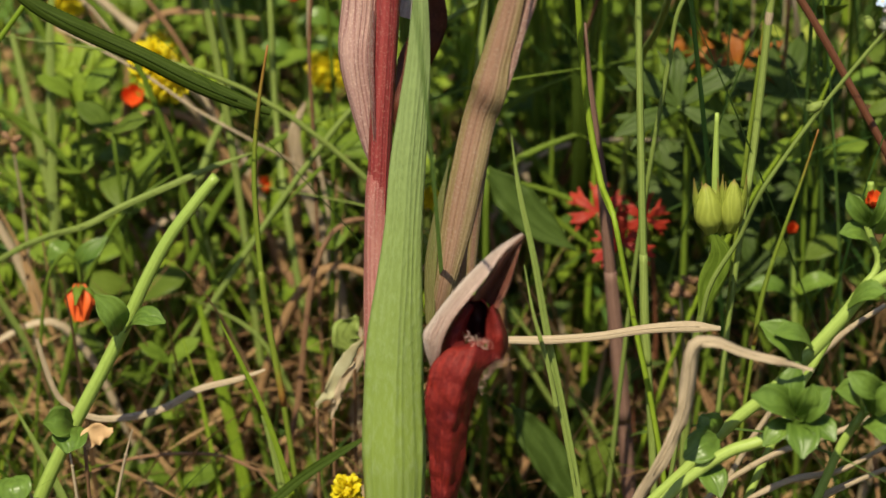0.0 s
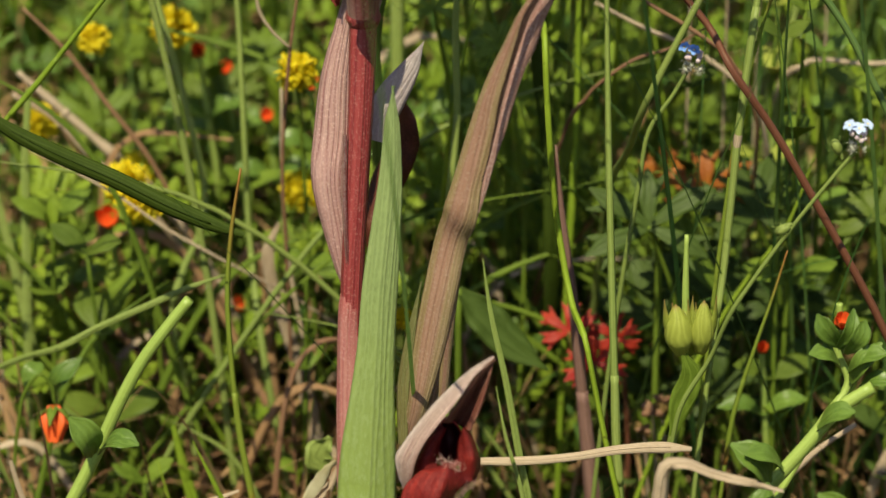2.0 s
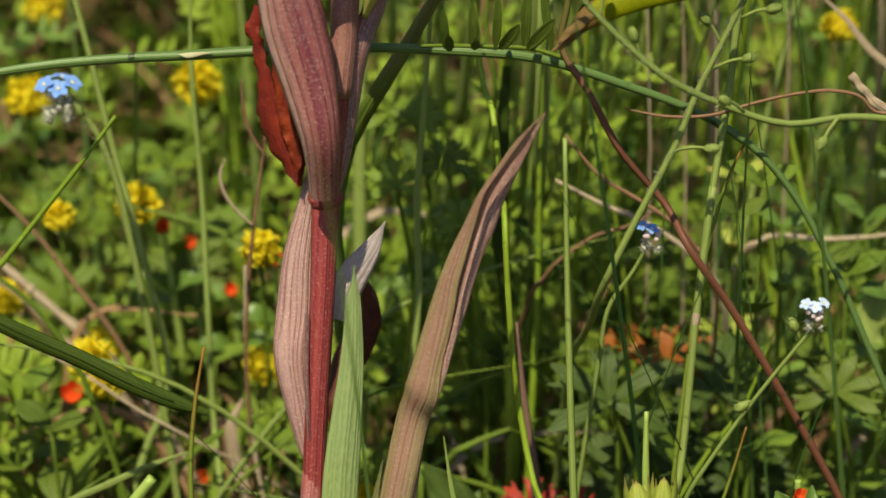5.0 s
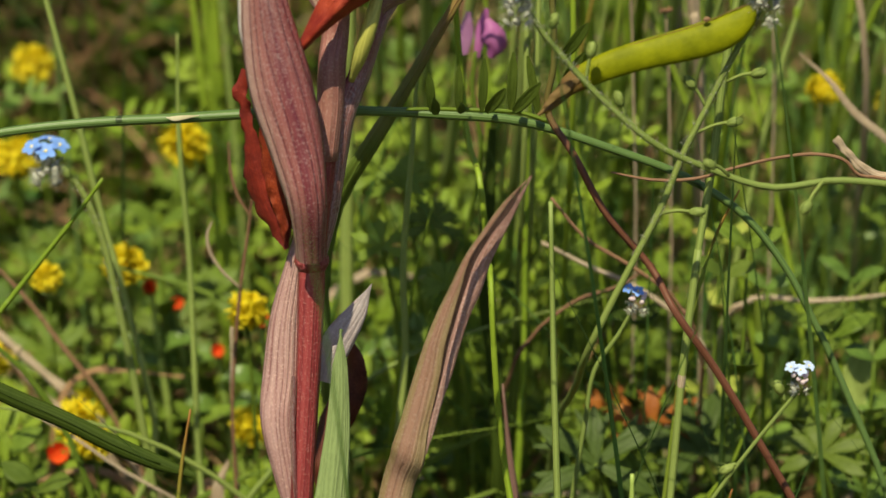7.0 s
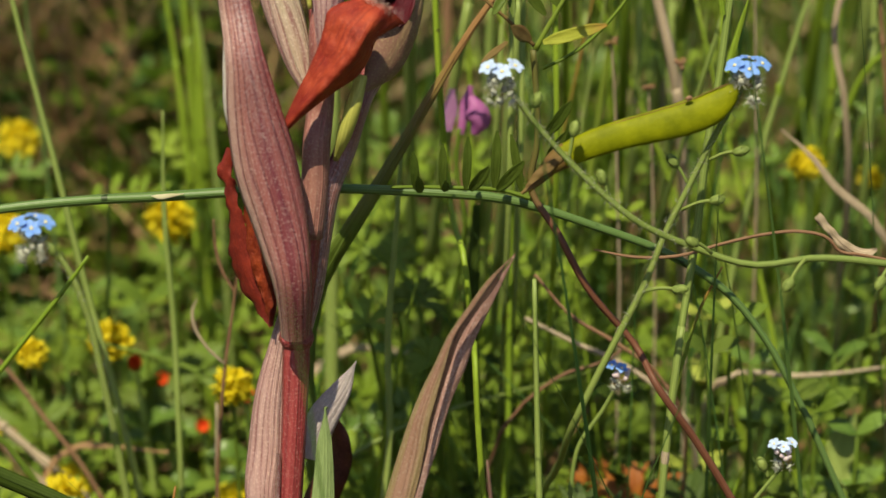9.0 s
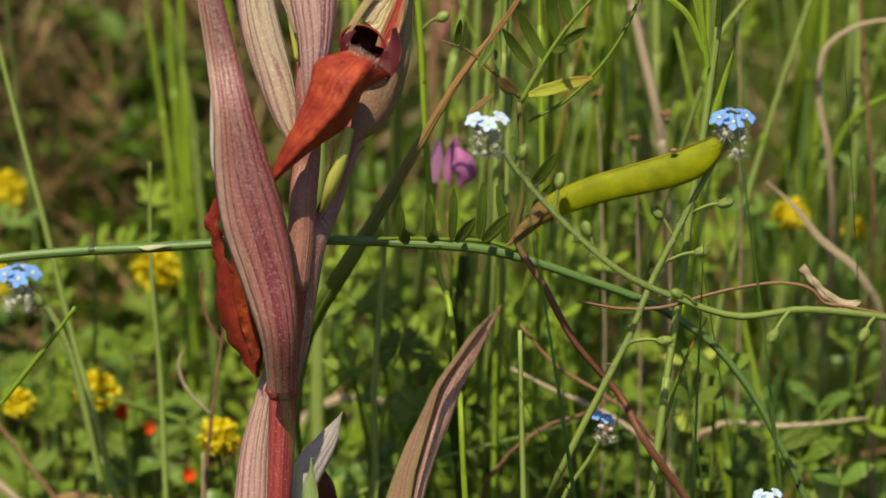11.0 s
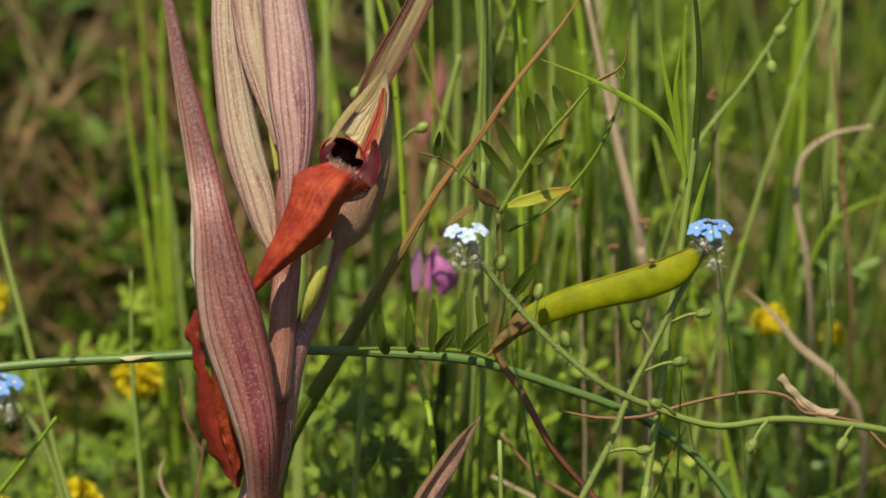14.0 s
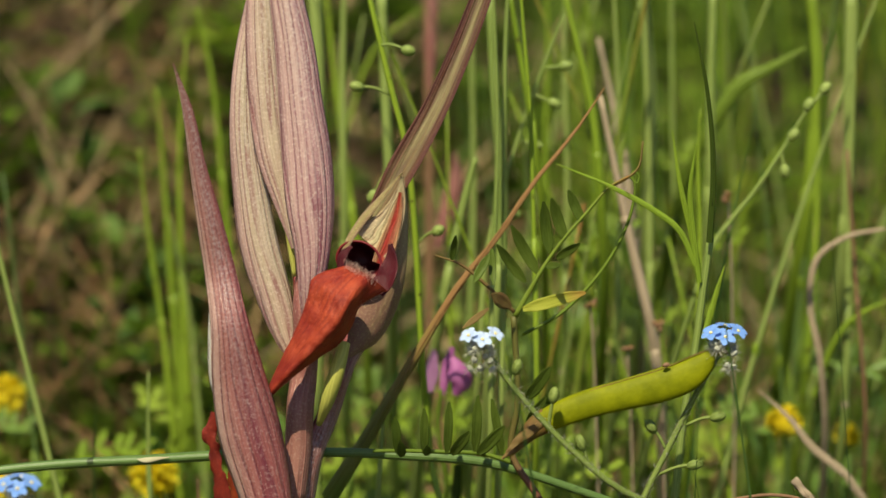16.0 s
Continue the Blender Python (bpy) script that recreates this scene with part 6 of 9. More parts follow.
    # to the left
    grass_stem([(-0.0304, 0.4520, 0.1606), (-0.0305, 0.4520, 0.1437), (-0.0293, 0.4520, 0.1242)] + [(-0.0286, 0.4500, 0.1041), (-0.0279, 0.4500, 0.0820)] + [(-0.0263, 0.4450, 0.0693), (-0.0236, 0.4450, 0.0508), (-0.0208, 0.4450, 0.0319)], [0.00017, 0.00047, 0.00051, 0.00056, 0.00056, 0.00056, 0.00051, 0.00047], "grass_pale", "pale green upright grass stem", n=50)
    grass_stem([(-0.0583, 0.4520, 0.1969), (-0.0534, 0.4520, 0.1735), (-0.0484, 0.4520, 0.1516), (-0.0442, 0.4520, 0.1322)] + [(-0.0378, 0.4500, 0.1061), (-0.0354, 0.4500, 0.0901)] + [(-0.0413, 0.4480, 0.0733), (-0.0395, 0.4480, 0.0590)], [0.00034, 0.00047, 0.00056, 0.00056, 0.00056, 0.00056, 0.00051, 0.00043], "grass_pale", "pale green slanting grass stem", n=50)
    grass_stem([(-0.0263, 0.4050, 0.1102), (-0.0278, 0.4050, 0.1014), (-0.0288, 0.4050, 0.0906), (-0.0285, 0.4050, 0.0796), (-0.0276, 0.4050, 0.0684), (-0.0256, 0.4050, 0.0551), (-0.0237, 0.4050, 0.0405)], [0.00017, 0.00034, 0.00043, 0.00047, 0.00047, 0.00047, 0.00047], "grass_tip", "thin green grass stem with a tan tip")
    grass_blade([(-0.0342, 0.3980, 0.0687), (-0.0316, 0.3980, 0.0627), (-0.0287, 0.3980, 0.0561), (-0.0259, 0.3980, 0.0476), (-0.0234, 0.3980, 0.0379)], [0.00009, 0.00034, 0.00043, 0.00051, 0.00051], "grass", "bright green grass blade")
    grass_blade([(-0.0280, 0.4000, 0.0520), (-0.0265, 0.4000, 0.0457), (-0.0249, 0.4000, 0.0370)], [0.00043, 0.00068, 0.00077], "grass_pale", "pale green grass blade")
    grass_blade([(-0.0420, 0.4200, 0.0567), (-0.0399, 0.4200, 0.0478), (-0.0380, 0.4200, 0.0368), (-0.0368, 0.4200, 0.0286)], [0.00009, 0.00034, 0.00038, 0.00038], "grass")
    grass_blade([(-0.0667, 0.4050, 0.1207), (-0.0610, 0.4050, 0.1164), (-0.0536, 0.4050, 0.1124), (-0.0453, 0.4050, 0.1085), (-0.0378, 0.4050, 0.1045), (-0.0311, 0.4050, 0.1015), (-0.0260, 0.4050, 0.0996)], [0.00026, 0.00111, 0.00137, 0.00137, 0.00137, 0.00120, 0.00051], "grass_deep_and_shaded", "dark green grass blade lying aslant", root=False, fold=0.4)
    grass_stem([(-0.0221, 0.4480, 0.1115), (-0.0222, 0.4480, 0.0941), (-0.0213, 0.4480, 0.0803), (-0.0194, 0.4480, 0.0682), (-0.0178, 0.4480, 0.0538)], [0.00021, 0.00034, 0.00038, 0.00038, 0.00038], "straw", "thin tan dry grass stalk")
    grass_blade([(-0.0229, 0.4450, 0.0891), (-0.0247, 0.4450, 0.0842), (-0.0236, 0.4450, 0.0753), (-0.0209, 0.4450, 0.0672), (-0.0186, 0.4450, 0.0581), (-0.0170, 0.4450, 0.0488)], [0.00026, 0.00111, 0.00111, 0.00128, 0.00120, 0.00094], "straw", "withered tan grass leaf", wave=0.0006)
    grass_stem([(-0.0401, 0.4200, 0.1431), (-0.0451, 0.4200, 0.1364), (-0.0515, 0.4200, 0.1284), (-0.0589, 0.4200, 0.1193), (-0.0645, 0.4200, 0.1129)], [0.00030, 0.00038, 0.00043, 0.00043, 0.00043], "grass", "thin green grass stem lying aslant")
    grass_blade([(-0.0298, 0.4200, 0.0884), (-0.0361, 0.4200, 0.0861), (-0.0433, 0.4200, 0.0828), (-0.0506, 0.4200, 0.0795), (-0.0571, 0.4200, 0.0761), (-0.0627, 0.4230, 0.0735), (-0.0690, 0.4260, 0.0700)], [0.00013, 0.00051, 0.00056, 0.00056, 0.00051, 0.00051, 0.00047], "fuzzy", "green grass blade lying aslant")
    grass_blade([(-0.0726, 0.4550, 0.0981), (-0.0704, 0.4550, 0.0862), (-0.0678, 0.4550, 0.0720)], [0.00051, 0.00077, 0.00077], "grass_pale")
    grass_blade([(-0.0642, 0.4500, 0.1111), (-0.0654, 0.4500, 0.0995), (-0.0659, 0.4500, 0.0857)], [0.00051, 0.00073, 0.00077], "grass_pale")
    grass_blade([(-0.0671, 0.4000, 0.0544), (-0.0631, 0.4000, 0.0458), (-0.0599, 0.4000, 0.0380)], [0.00013, 0.00060, 0.00068], "grass_pale", "pale green grass blade")
    grass_stem([(-0.0466, 0.3850, 0.0562), (-0.0479, 0.3850, 0.0515), (-0.0496, 0.3850, 0.0440)], [0.00013, 0.00026, 0.00030], "straw", "stiff whitish dry bristle")
    grass_stem([(-0.0564, 0.3850, 0.0543), (-0.0559, 0.3850, 0.0497), (-0.0554, 0.3850, 0.0441)], [0.00013, 0.00026, 0.00030], "straw", "stiff whitish dry bristle")
    grass_stem([(-0.0639, 0.3870, 0.0469), (-0.0622, 0.3870, 0.0431), (-0.0608, 0.3870, 0.0393)], [0.00013, 0.00026, 0.00030], "straw", "stiff whitish dry bristle")
    grass_blade([(-0.0121, 0.3950, 0.0503), (-0.0161, 0.3950, 0.0479), (-0.0209, 0.3950, 0.0446), (-0.0259, 0.3950, 0.0403)], [0.00043, 0.00094, 0.00103, 0.00094], "grass_deep_and_shaded", "green grass blade lying low", (0, -0.5, 1))
    grass_blade([(-0.0402, 0.4300, 0.0587), (-0.0386, 0.4300, 0.0507), (-0.0367, 0.4300, 0.0426), (-0.0346, 0.4300, 0.0323)], [0.00043, 0.00094, 0.00103, 0.00103], "grass", "yellowish green broad grass blade")
    # dry leaves and stalks
    grass_blade([(0.0097, 0.3850, 0.0705), (0.0147, 0.3850, 0.0705), (0.0231, 0.3850, 0.0711), (0.0306, 0.3850, 0.0723), (0.0373, 0.3850, 0.0726), (0.0411, 0.3850, 0.0723)], [0.00060, 0.00068, 0.00064, 0.00073, 0.00085, 0.00034], "straw", "dry tan grass leaf lying level", (0, -1, 0.6), root=False, name="dry_leaf")
    grass_blade([(0.0518, 0.3620, 0.0752), (0.0471, 0.3620, 0.0764), (0.0415, 0.3620, 0.0780), (0.0376, 0.3620, 0.0795), (0.0356, 0.3620, 0.0792), (0.0346, 0.3620, 0.0748), (0.0340, 0.3620, 0.0696), (0.0316, 0.3620, 0.0627), (0.0278, 0.3620, 0.0552)], [0.00026, 0.00060, 0.00073, 0.00085, 0.00111, 0.00111, 0.00094, 0.00094, 0.00085], "straw", "dry tan grass leaf bent over sharply", (0.1, -1, 0.4), name="dry_leaf", wave=0.0008)
    grass_blade([(-0.0275, 0.4000, 0.0596), (-0.0319, 0.4000, 0.0580), (-0.0380, 0.4000, 0.0563), (-0.0434, 0.4000, 0.0532), (-0.0487, 0.4000, 0.0517), (-0.0549, 0.4000, 0.0517), (-0.0592, 0.4000, 0.0544), (-0.0615, 0.4000, 0.0601), (-0.0626, 0.4000, 0.0648)], [0.00021, 0.00047, 0.00056, 0.00060, 0.00060, 0.00051, 0.00043, 0.00043, 0.00034], "straw", "dry tan grass leaf curled in an arc", (0, -1, 0.6), name="dry_leaf", root=False)
    grass_stem([(-0.0595, 0.4100, 0.0363), (-0.0521, 0.4100, 0.0395), (-0.0448, 0.4100, 0.0408), (-0.0348, 0.4100, 0.0404)], [0.00017, 0.00030, 0.00030, 0.00017], "straw_dark", "thin brown dead stalk lying low")
    grass_stem([(-0.0628, 0.4400, 0.1032), (-0.0556, 0.4400, 0.0994), (-0.0484, 0.4400, 0.0950), (-0.0412, 0.4400, 0.0897), (-0.0339, 0.4400, 0.0853), (-0.0212, 0.4450, 0.0763), (-0.0081, 0.4500, 0.0654)], [0.00017, 0.00026, 0.00026, 0.00026, 0.00026, 0.00021, 0.00021], "straw", "thin tan dry stalk lying aslant", root_down=False)
    grass_stem([(-0.0689, 0.4700, 0.1089), (-0.0623, 0.4700, 0.1027), (-0.0556, 0.4700, 0.0965), (-0.0498, 0.4700, 0.0912)], [0.00060, 0.00094, 0.00103, 0.00077], "straw", "pale dry stalk lying aslant", knots=0.5)
    grass_stem([(-0.0693, 0.4650, 0.1062), (-0.0627, 0.4650, 0.1021), (-0.0561, 0.4650, 0.0949), (-0.0503, 0.4650, 0.0897)], [0.00043, 0.00051, 0.00060, 0.00043], "straw", "pale dry stalk lying aslant", knots=0.5)
    grass_stem([(-0.0660, 0.4600, 0.1225), (-0.0586, 0.4600, 0.1145), (-0.0522, 0.4600, 0.1054), (-0.0457, 0.4600, 0.0963), (-0.0429, 0.4600, 0.0911)], [0.00026, 0.00038, 0.00043, 0.00043, 0.00038], "straw_dark", "thin dark dead stalk")
    grass_stem([(0.0221, 0.4200, 0.1095), (0.0236, 0.4200, 0.0949), (0.0253, 0.4200, 0.0827), (0.0268, 0.4200, 0.0683), (0.0285, 0.4200, 0.0527), (0.0305, 0.4200, 0.0316)], [0.00017, 0.00068, 0.00094, 0.00107, 0.00120, 0.00128], "stalk_purple", "hairy purplish brown dead stem", knots=0.15)
    grass_stem([(0.0302, 0.4310, 0.1372), (0.0357, 0.4310, 0.1307), (0.0430, 0.4310, 0.1260), (0.0485, 0.4310, 0.1222)], [0.00024, 0.00034, 0.00034, 0.00030], "straw_dark", "tan dry stalk lying aslant")
    grass_blade([(-0.0176, 0.4400, 0.0528), (-0.0138, 0.4400, 0.0497), (-0.0148, 0.4400, 0.0445), (-0.0178, 0.4400, 0.0393), (-0.0203, 0.4400, 0.0320)], [0.00017, 0.00068, 0.00094, 0.00085, 0.00051], "straw", "withered tan grass leaf", wave=0.0006, name="dry_leaf")
    for a in ([(0.0640, 0.3700, 0.0599), (0.0570, 0.3700, 0.0559), (0.0505, 0.3700, 0.0546), (0.0448, 0.3700, 0.0517)], [(0.0623, 0.3750, 0.0622), (0.0566, 0.3750, 0.0595), (0.0493, 0.3750, 0.0568), (0.0420, 0.3750, 0.0523)], [(0.0645, 0.3720, 0.0554), (0.0590, 0.3720, 0.0529), (0.0542, 0.3720, 0.0504)], [(0.0679, 0.4000, 0.0702), (0.0622, 0.4000, 0.0660), (0.0572, 0.4000, 0.0608)]):
        grass_stem(a, [0.00038, 0.00051, 0.00051, 0.00043], "straw", "pale dry stalk lying on the ground", knots=0.3)
    grass_stem([(-0.0179, 0.4400, 0.1359), (-0.0187, 0.4400, 0.1298), (-0.0201, 0.4400, 0.1204), (-0.0211, 0.4400, 0.1108), (-0.0218, 0.4400, 0.0991), (-0.0215, 0.4400, 0.0893)], [0.00017, 0.00026, 0.00030, 0.00030, 0.00030, 0.00030], "straw_dark", "thin orange-brown dry stalk")
    grass_stem([(-0.0217, 0.4405, 0.1446), (-0.0213, 0.4405, 0.1391), (-0.0202, 0.4405, 0.1354), (-0.0184, 0.4405, 0.1324)], [0.00014, 0.00026, 0.00028, 0.00022], "straw_dark", "crooked orange-brown twig beside a dry stalk", root_down=False)
    grass_stem([(-0.0245, 0.4395, 0.1316), (-0.0253, 0.4395, 0.1297), (-0.0250, 0.4395, 0.1267), (-0.0232, 0.4395, 0.1235), (-0.0202, 0.4395, 0.1205)], [0.00010, 0.00026, 0.00030, 0.00026, 0.00020], "straw", "thin pale curled dry thread", root_down=False)
    grass_stem([(-0.0642, 0.4700, 0.1048), (-0.0605, 0.4700, 0.0965), (-0.0549, 0.4700, 0.0882), (-0.0473, 0.4700, 0.0755), (-0.0416, 0.4700, 0.0648)], [0.00017, 0.00026, 0.00030, 0.00030, 0.00030], "straw_dark", "thin brown dead stalk leaning over")
    grass_stem([(0.0297, 0.4478, 0.1259), (0.0373, 0.4478, 0.1219), (0.0459, 0.4478, 0.1179), (0.0534, 0.4478, 0.1125)], [0.00030, 0.00042, 0.00046, 0.00039], "straw", "tan dry stalk lying aslant")
    grass_stem([(0.0920, 0.4562, 0.1147), (0.0834, 0.4562, 0.1136), (0.0757, 0.4562, 0.1133), (0.0679, 0.4562, 0.1140)], [0.00023, 0.00045, 0.00045, 0.00030], "straw", "pale dry stalk lying level", root_down=True)
    grass_stem([(0.0478, 0.4394, 0.1241), (0.0414, 0.4394, 0.1202), (0.0358, 0.4394, 0.1184), (0.0302, 0.4394, 0.1145)], [0.00016, 0.00027, 0.00031, 0.00031], "straw_dark", "thin dark dead stalk")
    # curled thin dry thread
    grass_stem([(0.0372, 0.4020, 0.1476), (0.0434, 0.4020, 0.1464), (0.0502, 0.4020, 0.1466), (0.0562, 0.4020, 0.1483), (0.0630, 0.4020, 0.1498), (0.0681, 0.4020, 0.1502), (0.0724, 0.4020, 0.1491), (0.0742, 0.4020, 0.1471), (0.0777, 0.4020, 0.1466)], [0.00013, 0.00026, 0.00026, 0.00026, 0.00026, 0.00026, 0.00026, 0.00026, 0.00026], "straw_dark", "thin curled brown tendril")
    grass_blade([(0.0708, 0.4030, 0.1524), (0.0730, 0.4030, 0.1499), (0.0752, 0.4030, 0.1477), (0.0778, 0.4030, 0.1464), (0.0800, 0.4030, 0.1471)], [0.00068, 0.00060, 0.00077, 0.00094, 0.00026], "straw", "curled dry tan leaf end", root=False, name="dry_leaf", wave=0.0004)
    grass_blade([(0.0732, 0.4562, 0.1562), (0.0787, 0.4562, 0.1512), (0.0826, 0.4562, 0.1463), (0.0886, 0.4562, 0.1413)], [0.00015, 0.00060, 0.00068, 0.00060], "straw", "dry tan grass leaf further back", root=True, name="dry_leaf")
    grass_blade([(0.0968, 0.4688, 0.1823), (0.0901, 0.4688, 0.1809), (0.0852, 0.4688, 0.1774), (0.0839, 0.4688, 0.1704), (0.0859, 0.4688, 0.1596)], [0.00029, 0.00048, 0.00055, 0.00055, 0.00043], "straw", "dry bent tan grass leaf further back", root=True, name="dry_leaf")
    grass_stem([(0.0906, 0.4730, 0.1957), (0.0925, 0.4730, 0.1738), (0.0949, 0.4730, 0.1486)], [0.00032, 0.00040, 0.00043], "straw_dark", "brown dry stalk further back")
    grass_stem([(0.0498, 0.5066, 0.2133), (0.0531, 0.5066, 0.1986), (0.0559, 0.5066, 0.1838), (0.0585, 0.5066, 0.1654)], [0.00034, 0.00088, 0.00101, 0.00095], "straw", "pale dry stalk further back")


def grass_tuft(foot, count, high, seed, mat="grass", spread=0.75, label="tuft of bright green grass blades"):
    """Several blades from one foot."""
    foot = Vector(foot)
    foot.z = ground_z(foot.x, foot.y) - 0.001
    root = thing("grass_tuft", foot, label, "grass tuft", "grass tufts")
    rnd = random.Random(seed)
    for k in range(count):
        a, h = rnd.uniform(0, 6.28), high * rnd.uniform(0.55, 1.0)
        out = Vector((math.cos(a), math.sin(a) * 0.6, 0)) * h * spread * rnd.uniform(0.2, 1.0)
        p = foot + Vector((rnd.uniform(-0.003, 0.003), rnd.uniform(-0.003, 0.003), 0))
        part("blade", Geo().sheet([p, p + out * 0.3 + Vector((0, 0, h * 0.5)), p + out + Vector((0, 0, h))], [0.0003, 0.00045, 0.00036, 0.00005], (rnd.uniform(-0.6, 0.6), -1, 0.3), 0.0, 0.4, 12, 2, 0.0001), mat, root)


def tall_stem(k, rnd):
    """One of the tall pale grasses of the meadow behind: stem, one or two leaves."""
    y = 0.465 + 0.135 * rnd.random() ** 1.2
    x = y * (0.035 + 0.155 * rnd.random() ** 0.9) if k % 7 else y * rnd.uniform(-0.16, 0.03)
    h = rnd.uniform(0.16, 0.27) if x > 0 else rnd.uniform(0.10, 0.17)
    foot = Vector((x, y, ground_z(x, y) - 0.001))
    lean = Vector((max(-0.25, min(0.25, rnd.gauss(0, 0.2 if x > 0 else 0.07))), rnd.gauss(0, 0.06), 0)) * h
    top = foot + Vector((0, 0, h)) + lean
    mid = foot.lerp(top, 0.5) - lean * 0.25
    root = thing("grass_plant", foot, "tall pale green grass of the meadow behind", "grass plant", "tall meadow grass")
    w = rnd.uniform(0.00025, 0.0006)
    part("stem", Geo().tube([foot, mid, top], [w, w, w * 0.4], 5, 14), ("grass_pale", "grass", "culm", "grass_pale", "grass_tip")[k % 5], root)
    for s in (0.3, 0.62):
        p = spline([foot, mid, top], 40)[int(40 * s)]
        part("joint", Geo().tube([p - Vector((0, 0, 0.0012)), p, p + Vector((0, 0, 0.0012))], [w * 0.9, w * 1.15, w * 0.9], 6, 4), "grass", root)
    for j in range((1, 0, 0, 1, 0)[k % 5] if x > 0.02 else 0):
        p = foot.lerp(top, rnd.uniform(0.25, 0.75))
        d = Vector((rnd.uniform(-1, 1), rnd.uniform(-0.5, 0.5), 1.5)).normalized() * rnd.uniform(0.02, 0.045)
        part("leaf", Geo().sheet([p, p + d * 0.5, p + d + Vector((d.x * 0.4, 0, -0.008))], [w * 0.8, w, w * 0.8, 0.00006], (0, -1, 0.4), 0.0, 0.3, 12, 2, 0.0001), "grass", root)


grasses()
# the darkest tufts have the undergrowth's shade put into their colour
for k, (p, n, h, m) in enumerate((((0.0593, 0.4150, 0.0566), 6, 0.05, "grass_deep_and_shaded"), ((0.0740, 0.4400, 0.0527), 8, 0.06, "grass_deep_and_shaded"), ((-0.0677, 0.4100, 0.0353), 7, 0.04, "grass_pale"), ((-0.0433, 0.4300, 0.0271), 8, 0.045, "grass"), ((0.0069, 0.4100, 0.0352), 8, 0.035, "grass_deep_and_shaded"),
                                  ((0.0169, 0.4400, 0.0382), 8, 0.05, "grass_deep_and_shaded"), ((-0.0221, 0.4500, 0.0341), 7, 0.06, "grass"), ((0.0832, 0.4478, 0.0975), 7, 0.08, "grass_deep_and_shaded"), ((0.0724, 0.4646, 0.0883), 8, 0.09, "grass_deep_and_shaded"), ((0.0584, 0.4730, 0.0857), 8, 0.09, "grass"), ((-0.0399, 0.4952, 0.0889), 8, 0.07, "grass"), ((-0.0645, 0.4952, 0.0736), 8, 0.07, "grass_deep_and_shaded"),
                                  ((0.0160, 0.4730, 0.0861), 5, 0.09, "grass_deep_and_shaded"), ((0.0295, 0.4814, 0.0919), 5, 0.10, "grass_deep_and_shaded"), ((0.0019, 0.4814, 0.0942), 5, 0.08, "grass"), ((0.0852, 0.4982, 0.0952), 10, 0.12, "grass_pale"))):
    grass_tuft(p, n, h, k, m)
def dead_leaf(k, rnd):
    """A withered grass leaf among the herbs: rises, bends over and hangs, twisted."""
    y = rnd.uniform(0.425, 0.51)
    x = y * rnd.uniform(-0.17, 0.19)
    foot = Vector((x, y, ground_z(x, y) - 0.001))
    h = rnd.uniform(0.035, 0.085)
    d = Vector((rnd.choice((-1, 1)) * rnd.uniform(0.25, 1.0), rnd.uniform(-0.3, 0.3), 0)) * h
    top = foot + d * 0.55 + Vector((0, 0, h))
    bow = foot + d * 0.2 + Vector((rnd.gauss(0, 0.003), 0, h * 0.55))
    end = top + d * rnd.uniform(0.3, 0.8) - Vector((0, 0, h * rnd.uniform(-0.1, 0.55)))
    w = rnd.uniform(0.0004, 0.0011)
    root = thing("dry_leaf", foot, ("withered tan grass leaf bent over among the herbs", "brown dead grass leaf bent over among the herbs")[k % 2], "dry leaf", "dry grass leaves")
    face = [(rnd.uniform(-0.8, 0.8), -1, 0.3), (rnd.uniform(-0.8, 0.8), -1, 0.6), (rnd.uniform(-0.8, 0.8), -0.6, 1.0)]
    part("blade", Geo().sheet([foot, bow, top, end], [w * 0.6, w, w * 0.9, w * 0.15], face, 0.5, 0.3, 24, 4, 0.0001, w * 0.6, 3.0), ("straw", "straw_dark", "litter_leaf")[k % 3], root)


def leaning_blade(k, rnd, left):
    """A narrow grass leaf that leans across the herbs."""
    y = rnd.uniform(0.425, 0.475)
    x = y * (rnd.uniform(-0.19, -0.03) if left else rnd.uniform(0.03, 0.18))
    foot = Vector((x, y, ground_z(x, y) - 0.001))
    h = rnd.uniform(0.055, 0.115)
    d = Vector((rnd.choice((-1, -1, 1)) * rnd.uniform(0.3, 1.0), rnd.uniform(-0.15, 0.15), 0)) * h
    w = rnd.uniform(0.0003, 0.0008)
    root = thing("grass_plant", foot, "slender bluish green grass leaf leaning across the herbs" if k % 2 else "slender mid green grass leaf leaning across the herbs", "grass plant", "leaning grass leaves")
    part("blade", Geo().sheet([foot, foot + d * 0.35 + Vector((0, 0, h * 0.55)), foot + d * 0.8 + Vector((0, 0, h * 0.95)), foot + d * 1.25 + Vector((0, 0, h * 1.05))], [w * 0.8, w, w * 0.8, 0.00006], (rnd.uniform(-0.4, 0.4), -1, 0.5), 0.0, 0.35, 20, 2, 0.0001), ("herb", "fuzzy", "herb", "herb")[k % 4], root)


lean_rnd = random.Random(31)
for k in range(30):
    leaning_blade(k, lean_rnd, k % 3 != 2)
leaf_rnd = random.Random(12)
for k in range(30):
    dead_leaf(k, leaf_rnd)
tall_rnd = random.Random(5)
for k in range(26):
    tall_stem(k, tall_rnd)


